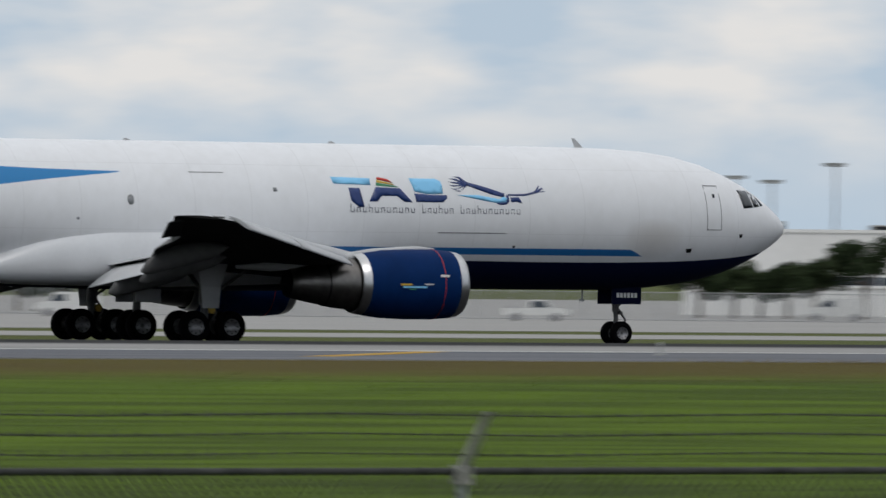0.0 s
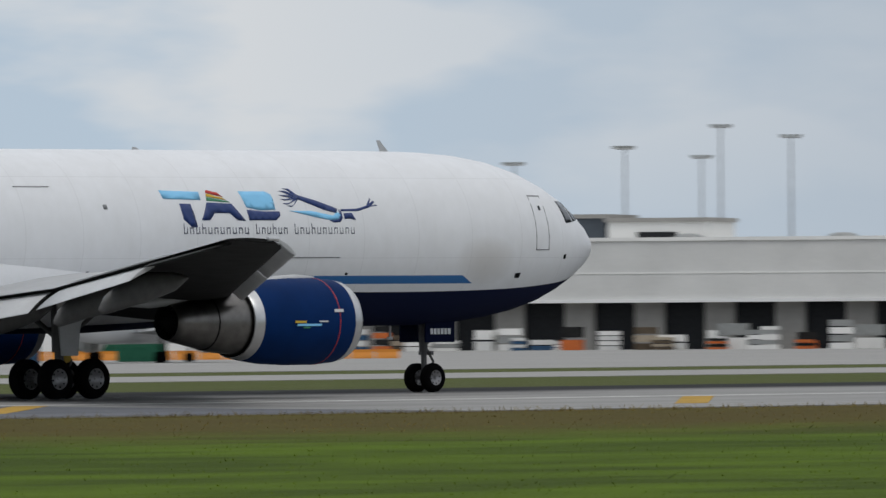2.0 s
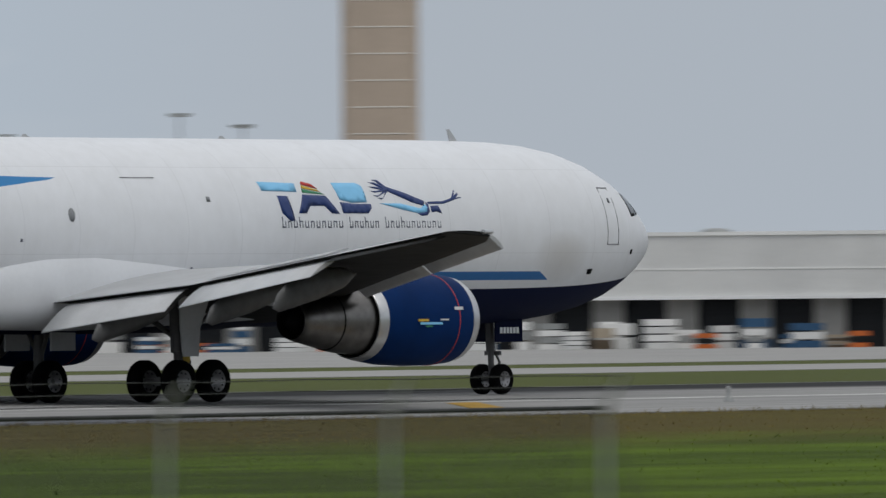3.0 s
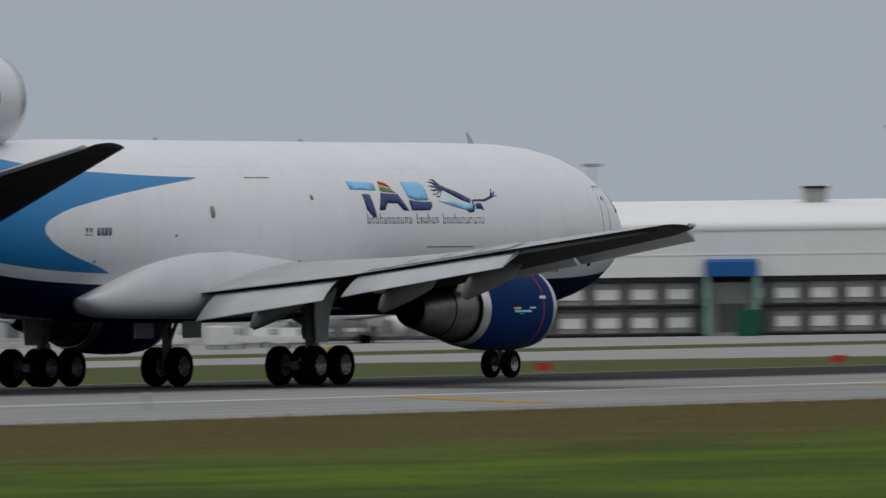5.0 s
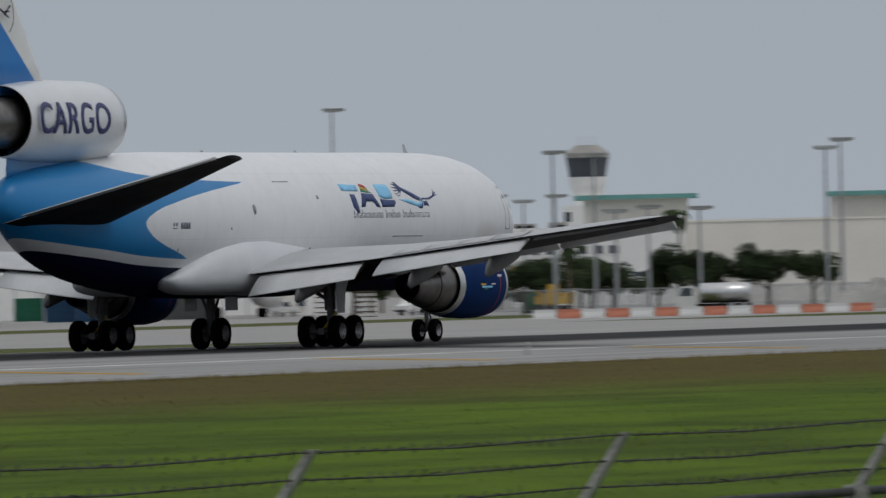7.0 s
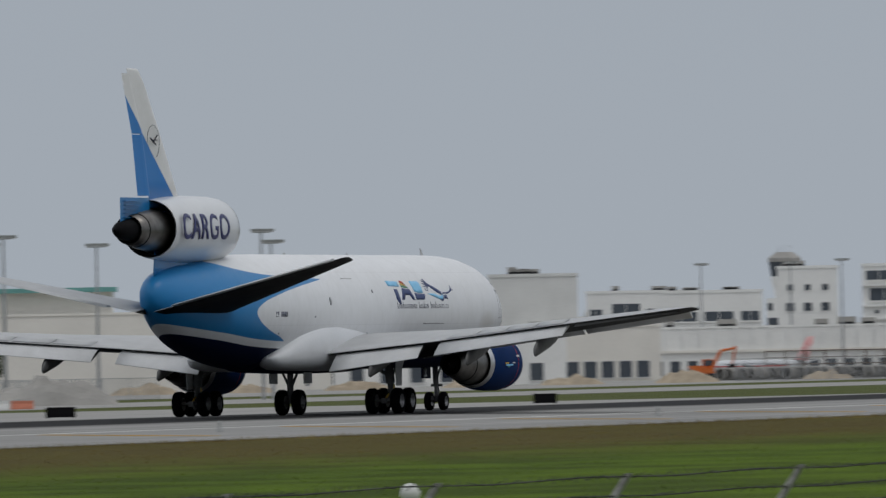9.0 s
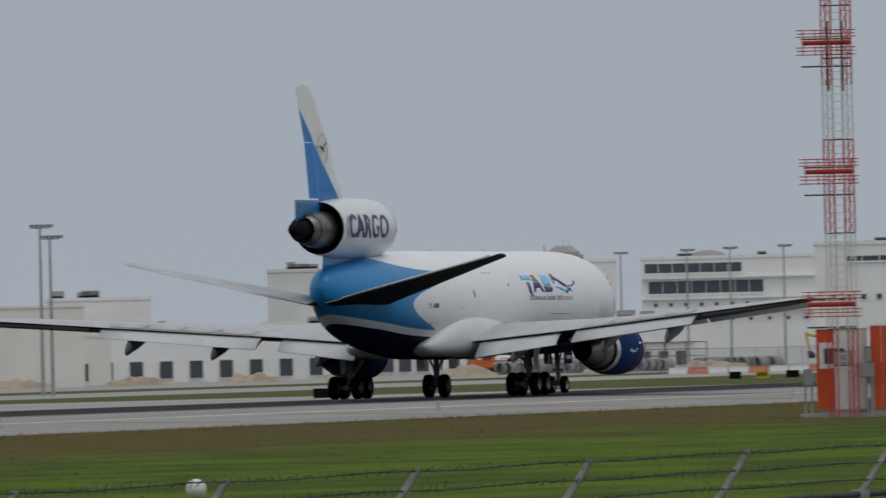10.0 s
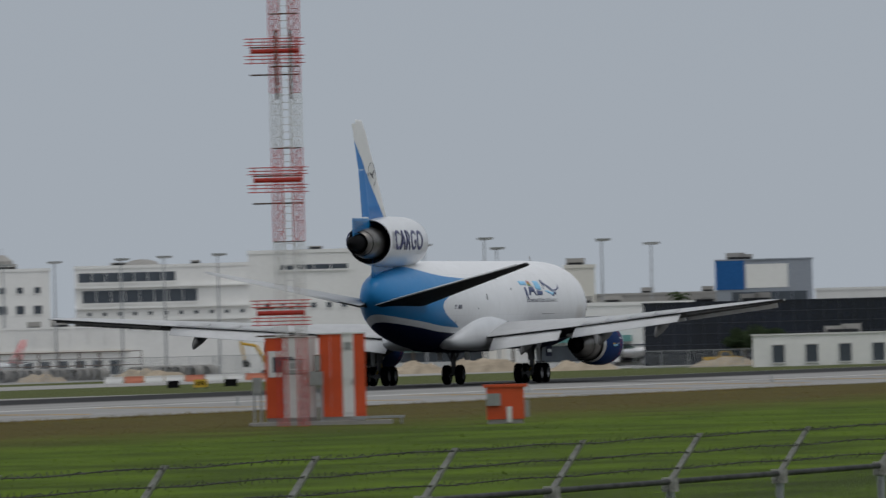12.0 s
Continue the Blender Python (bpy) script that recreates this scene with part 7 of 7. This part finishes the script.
def field_cabinets():
    slab = site(449.6, -68.66, -73.9)
    bm = bmesh.new()
    box(bm, -2.4, 3.6, -1.4, 3.2, -0.4, 0.14)
    one("equipment_slab", bm, CONC, "grey concrete slab under the equipment cabinets", "slab", slab)
    a = cabinet(slab @ Matrix.Translation((-0.62, 0.9, 0.14)), 2.15, 2.4, 3.55, [ORANGE, CABW, CABW], "equipment_shelter", "tall orange and white equipment shelter")
    child_box("window", a, WINDOW, -0.75, 0.1, -0.05, 0.02, 2.1, 2.75)
    child_box("window_frame", a, CABW, -0.95, 0.3, -0.03, 0.0, 1.9, 3.0)
    b = cabinet(slab @ Matrix.Translation((1.55, 0.2, 0.14)), 1.95, 2.2, 3.65, [ORANGE, ORANGE, CABW, ORANGE], "equipment_shelter", "tall orange equipment shelter with a white door")
    child_box("door", b, CABW, 0.02, 0.45, -0.05, 0.0, 0.35, 3.4, "white steel door")
    child_box("vent", b, BOXGREY, 0.1, 0.4, -0.08, -0.05, 3.0, 3.3)
    child_box("handle", b, DARK, 0.38, 0.42, -0.1, -0.05, 1.5, 1.75)
    for dx, dy, w, z0, z1, mt, nm in ((-2.05, 0.0, 0.4, 1.2, 1.9, BOXGREY, "junction_box"), (0.35, -0.6, 0.75, 1.5, 2.1, BOXGREY, "junction_box"), (0.5, -0.5, 0.28, 2.1, 2.8, RUST, "junction_box"), (-0.55, -0.4, 0.9, 2.0, 2.65, SHADE, "louvre_box")):
        o = thing(nm, "grey steel box on posts beside the shelter", "cabinet", slab @ Matrix.Translation((dx, dy, 0.14)), "junction boxes")
        child_box("box", o, mt, -w / 2, w / 2, -0.15, 0.2, z0, z1)
        child_box("lid", o, BOXGREY, -w / 2 + 0.03, w / 2 - 0.03, -0.18, -0.15, z0 + 0.04, z1 - 0.04)
        for s in (-1, 1):
            bm = bmesh.new()
            rod(bm, (s * (w / 2 - 0.06), 0, 0.0), (s * (w / 2 - 0.06), 0, z0), 0.045, 6)
            part("post", bm, GALV, o)
    bm = bmesh.new()
    box(bm, -1.1, 1.1, -0.5, 0.5, 0.22, 0.32)
    for x in (-1.0, 0.95):
        box(bm, x, x + 0.08, -0.45, 0.45, -0.1, 0.22)
    one("walkway_step", bm, GALV, "low galvanised walkway step beside the shelter", "step", site(449.6, -68.66, -73.9) @ Matrix.Translation((3.0, -0.6, 0.0)))
    # small orange box further along
    c = cabinet(site(441.9, -79.4, -74.8), 1.55, 1.5, 1.5, [ORANGE], "orange_cabinet", "small orange field cabinet with grey fittings")
    child_box("lid", c, ORANGE, -0.9, 0.9, -0.08, 1.6, 1.5, 1.62)
    child_box("meter_box", c, BOXGREY, -0.78, -0.2, -0.2, 0.0, 0.75, 1.25)
    child_box("conduit", c, CABW, 0.05, 0.25, -0.18, 0.0, 0.05, 0.7)
    child_box("side_box", c, BOXGREY, 0.78, 0.98, 0.1, 0.8, 0.25, 0.95)


WEATHERED = material("weathered_steel", (0.46, 0.45, 0.43), 0.7, 0.0, vary=0.3, scale=6, fine=50)


FENCE_WIRE = material("aged_wire", (0.10, 0.10, 0.10), 0.7, 0.2, vary=0.3, scale=6, fine=50)


def perimeter_fence(name, y, x0, n, tip, rail, label):
    """Chain-link fence whose top carries slanted arms with barbed wire."""
    ob = thing(name, label, "fence", pose(0, y, 0), "perimeter fences")
    g = ground_z(y)
    step = 3.172
    arm = post = None
    for k in range(n):
        x = x0 + k * step
        if arm is None:
            bm = bmesh.new()
            rod(bm, (0, 0, g - 0.4), (0, 0, rail + 0.03), 0.03, 10)
            post_ob = part("post", bm, GALV, ob)
            bm = bmesh.new()
            loft(bm, [[(dx, dy, z) for dx, dy in ((-0.028, -0.022), (0.028, -0.022), (0.028, 0.022), (-0.028, 0.022))] for z in (0.0,)] +
                 [[(0.02 + dx, -0.22 + dy, tip - rail) for dx, dy in ((-0.02, -0.018), (0.02, -0.018), (0.02, 0.018), (-0.02, 0.018))]], smooth=False)
            rod(bm, (0, 0, -0.07), (0, 0, 0.03), 0.06, 8)
            arm_ob = part("barb_arm", bm, WEATHERED, ob, "slanted weathered steel arm")
            post, arm = post_ob.data, arm_ob.data
        else:
            post_ob, arm_ob = new("post", post), new("barb_arm", arm)
            post_ob.parent = arm_ob.parent = ob
        post_ob.matrix_basis = Matrix.Translation((x, 0, 0))
        arm_ob.matrix_basis = Matrix.Translation((x, 0, rail))
    L = (n - 1) * step
    bm = bmesh.new()
    rod(bm, (x0, 0, rail), (x0 + L, 0, rail), 0.02, 10)
    part("top_rail", bm, FENCE_WIRE, ob)
    rnd = random.Random(3)
    for f in (0.97, 0.64, 0.31):
        bm = bmesh.new()
        prev = None
        for i in range(n * 2):
            x = x0 + L * i / (n * 2 - 1)
            q = Vector((x + 0.02 * f, -0.22 * f, rail + (tip - rail) * f - (0.015 if i % 2 else 0.0)))
            if prev is not None:
                rod(bm, prev, q, 0.0045, 5)
            prev = q
        for i in range(int(L / 0.13)):
            x = x0 + i * 0.13
            z = rail + (tip - rail) * f
            a = rnd.uniform(0, 3.14)
            d = Vector((0.25, math.cos(a), math.sin(a))) * 0.022
            c = Vector((x + 0.02 * f, -0.22 * f, z - 0.006))
            rod(bm, c - d, c + d, 0.004, 3)
        part("barbed_wire", bm, FENCE_WIRE, ob)
    # woven mesh below the rail
    bm = bmesh.new()
    pitch = 0.065
    for i in range(int(L / pitch)):
        for sl in (-1, 1):
            x = x0 + i * pitch
            hgt = 0.9
            p = Vector((x, 0.01 * sl, rail - 0.02))
            q = Vector((x + sl * hgt * 0.9, 0.01 * sl, rail - 0.02 - hgt))
            a, b = bm.verts.new(p), bm.verts.new(p + Vector((0.012, 0, 0)))
            c, d = bm.verts.new(q + Vector((0.012, 0, 0))), bm.verts.new(q)
            bm.faces.new((a, b, c, d))
    tagged(part("chain_link", bm, FENCE_WIRE, ob), kind="stuff")
    return ob


def field_marks():
    # low markers along the far runway side
    for x, y in ((430, 59), (424, 64), (431, 49), (470, 55), (500, 60)):
        bm = bmesh.new()
        box(bm, -0.4, 0.4, -0.04, 0.04, 0.12, 0.45, 0)
        box(bm, -0.3, -0.24, -0.03, 0.03, -0.1, 0.12, 1)
        box(bm, 0.24, 0.3, -0.03, 0.03, -0.1, 0.12, 1)
        one("taxi_sign", bm, [RED, GALV], "small red board on short legs in the grass", "sign", site(x, y, -58), "taxiway boards")
    for x, y, mt, yaw in ((634, 181, YELLOW, -59), (947, 85, YELLOW, -73)):
        bm = bmesh.new()
        box(bm, -0.6, 0.6, -0.06, 0.06, 0.15, 0.85, 0)
        for k in range(3):
            box(bm, -0.4 + k * 0.3, -0.22 + k * 0.3, -0.075, -0.06, 0.32, 0.68, 1)
        box(bm, -0.5, -0.42, -0.04, 0.04, -0.1, 0.15, 1)
        box(bm, 0.42, 0.5, -0.04, 0.04, -0.1, 0.15, 1)
        one("taxi_sign", bm, [mt, BLACK], "yellow taxiway sign with black marks", "sign", site(x, y, yaw), "taxiway boards")
    for x, y, yaw, w in ((660, 60, -68.6, 1.9), (975, 96, -73.1, 1.1), (980, 92, -73.1, 1.2), (720, 48, -74, 1.6)):
        bm = bmesh.new()
        box(bm, -w / 2, w / 2, -0.1, 0.1, 0.1, 0.75, 0)
        box(bm, -w / 2 + 0.1, -w / 2 + 0.18, -0.05, 0.05, -0.1, 0.1, 0)
        box(bm, w / 2 - 0.18, w / 2 - 0.1, -0.05, 0.05, -0.1, 0.1, 0)
        one("taxi_sign", bm, [BLACK], "black backed sign board beside the runway", "sign", site(x, y, yaw), "taxiway boards")
    # runway edge lamps
    for k in range(14):
        bm = bmesh.new()
        lathe(bm, [(0, 0.16), (0.06, 0.15), (0.22, 0.05), (0.36, 0.07), (0.46, 0.06), (0.5, 0.01)], pose(0, 0, 0, 0, -90, 0), 12)
        one("runway_lamp", bm, BOXGREY, "small grey runway edge lamp", "lamp", site(210 + k * 60, -30, 0, 0.03), "runway edge lamps")
    # white ball fitting in the grass by the fence
    ob = thing("marker_post", "pale ball topped post in the grass", "post", site(87.5, -168.4, 0))
    bm = bmesh.new()
    lathe(bm, [(2.8 + 0.085 * math.sin(a), max(0.004, 0.085 * math.cos(a))) for a in [math.pi * (i / 12 - 0.5) for i in range(13)]], pose(0, 0, 0, 0, -90, 0), 20)
    part("ball", bm, CABW, ob)
    bm = bmesh.new()
    rod(bm, (0, 0, -0.3), (0, 0, 2.74), 0.035, 8)
    part("pole", bm, GALV, ob)


def grass_tufts():
    """Blades and seed heads standing out of the mown field, as one mass."""
    rng = np.random.default_rng(7)
    verts, faces, mats = [], [], []

    def scatter(n, x0, x1, y0, y1, h0, h1, w, mat, skew=1.0):
        xs = rng.uniform(x0, x1, n)
        ys = y0 + (y1 - y0) * rng.random(n) ** skew
        hs, an, ln = rng.uniform(h0, h1, n), rng.uniform(0, math.pi, n), rng.normal(0, 0.8, (n, 2))
        for x, y, h, a, l in zip(xs, ys, hs, an, ln):
            z = ground_z(y)
            dx, dy = math.cos(a) * w, math.sin(a) * w
            i = len(verts)
            verts.extend(((x - dx, y - dy, z - 0.02), (x + dx, y + dy, z - 0.02), (x + l[0] * h, y + l[1] * h, z + h)))
            faces.append((i, i + 1, i + 2))
            mats.append(mat)

    scatter(9000, 200, 640, -47.0, -44.1, 0.05, 0.2, 0.02, 1)
    scatter(9000, 190, 620, -70, -46, 0.03, 0.08, 0.025, 1)
    scatter(14000, 90, 480, -130, -70, 0.02, 0.06, 0.025, 0)
    scatter(14000, 40, 260, -176, -120, 0.015, 0.04, 0.016, 0)
    scatter(60, 100, 420, -130, -50, 0.1, 0.2, 0.03, 2)
    me = bpy.data.meshes.new("grass_tufts")
    me.from_pydata(verts, [], faces)
    for mt in (material("blade_green", (0.13, 0.19, 0.015), 0.8, vary=0.3, scale=0.05, fine=0.4), material("blade_straw", (0.26, 0.20, 0.07), 0.85, vary=0.3, scale=0.05, fine=0.4), material("weed_dark", (0.03, 0.055, 0.012), 0.85, vary=0.3, scale=0.05)):
        me.materials.append(mt)
    me.polygons.foreach_set("material_index", mats)
    tagged(new("grass_tufts", me), "uneven green and straw-coloured grass blades", "grass", "", "stuff")


glide_mast()
field_cabinets()
perimeter_fence("perimeter_fence", -179.78, 36.48, 16, 2.23, 1.90, "chain-link perimeter fence with barbed wire arms")
perimeter_fence("perimeter_fence", -308.0, 0.5, 7, 2.14, 1.82, "chain-link inner fence with barbed wire arms")
field_marks()
grass_tufts()

# ---------------------------------------------------------------- motion
# seconds, x, y, heading
JET_ROWS = [(0, 227.22, 31.34, -6.395),
    (0.5, 250.39, 36.82, -3.909),
    (1, 256.16, 24.47, -2.255),
    (1.5, 249.64, 2.2, -0.934),
    (2, 244.04, -9.12, 0.559),
    (2.5, 246.26, -13.31, 1.479),
    (3, 258.06, -12.31, 1.468),
    (3.5, 270.01, -8.27, 1.31),
    (4, 283.37, -3.19, 0.893),
    (4.5, 294.06, -0.01, -0.015),
    (5.0, 320.14, -0.03, 0.021),
    (5.5, 346.21, -0.04, -0.001),
    (6.0, 372.32, -0.04, 0.008),
    (6.5, 399.0, -0.02, 0.013),
    (7.0, 426.39, -0.02, -0.005),
    (7.5, 454.26, -0.0, 0.0),
    (8.0, 482.59, 0.0, 0.0),
    (8.5, 511.37, 0.01, 0.0),
    (9.0, 540.61, 0.04, 0.0),
    (9.5, 570.28, 0.04, -0.008),
    (10.0, 600.6, 0.04, 0.009),
    (10.5, 631.41, 0.04, 0.007),
    (11.0, 662.38, 0.04, -0.008),
    (11.5, 693.1, 0.03, -0.008),
    (12.0, 723.21, 0.01, -0.059)]


def motions():
    walk(jet, [(r[0], pose(r[1], r[2], 0.8 * ground_z(r[2]) + 0.03, 0, 0, r[3])) for r in JET_ROWS])
    for w, p in WHEELS:
        walk(w, [(k * 0.2, pose(p[0], p[1], p[2], 0, (k * 80) % 360 if (k * 80) % 360 < 180 else (k * 80) % 360 - 360, 0)) for k in range(61)])


motions()
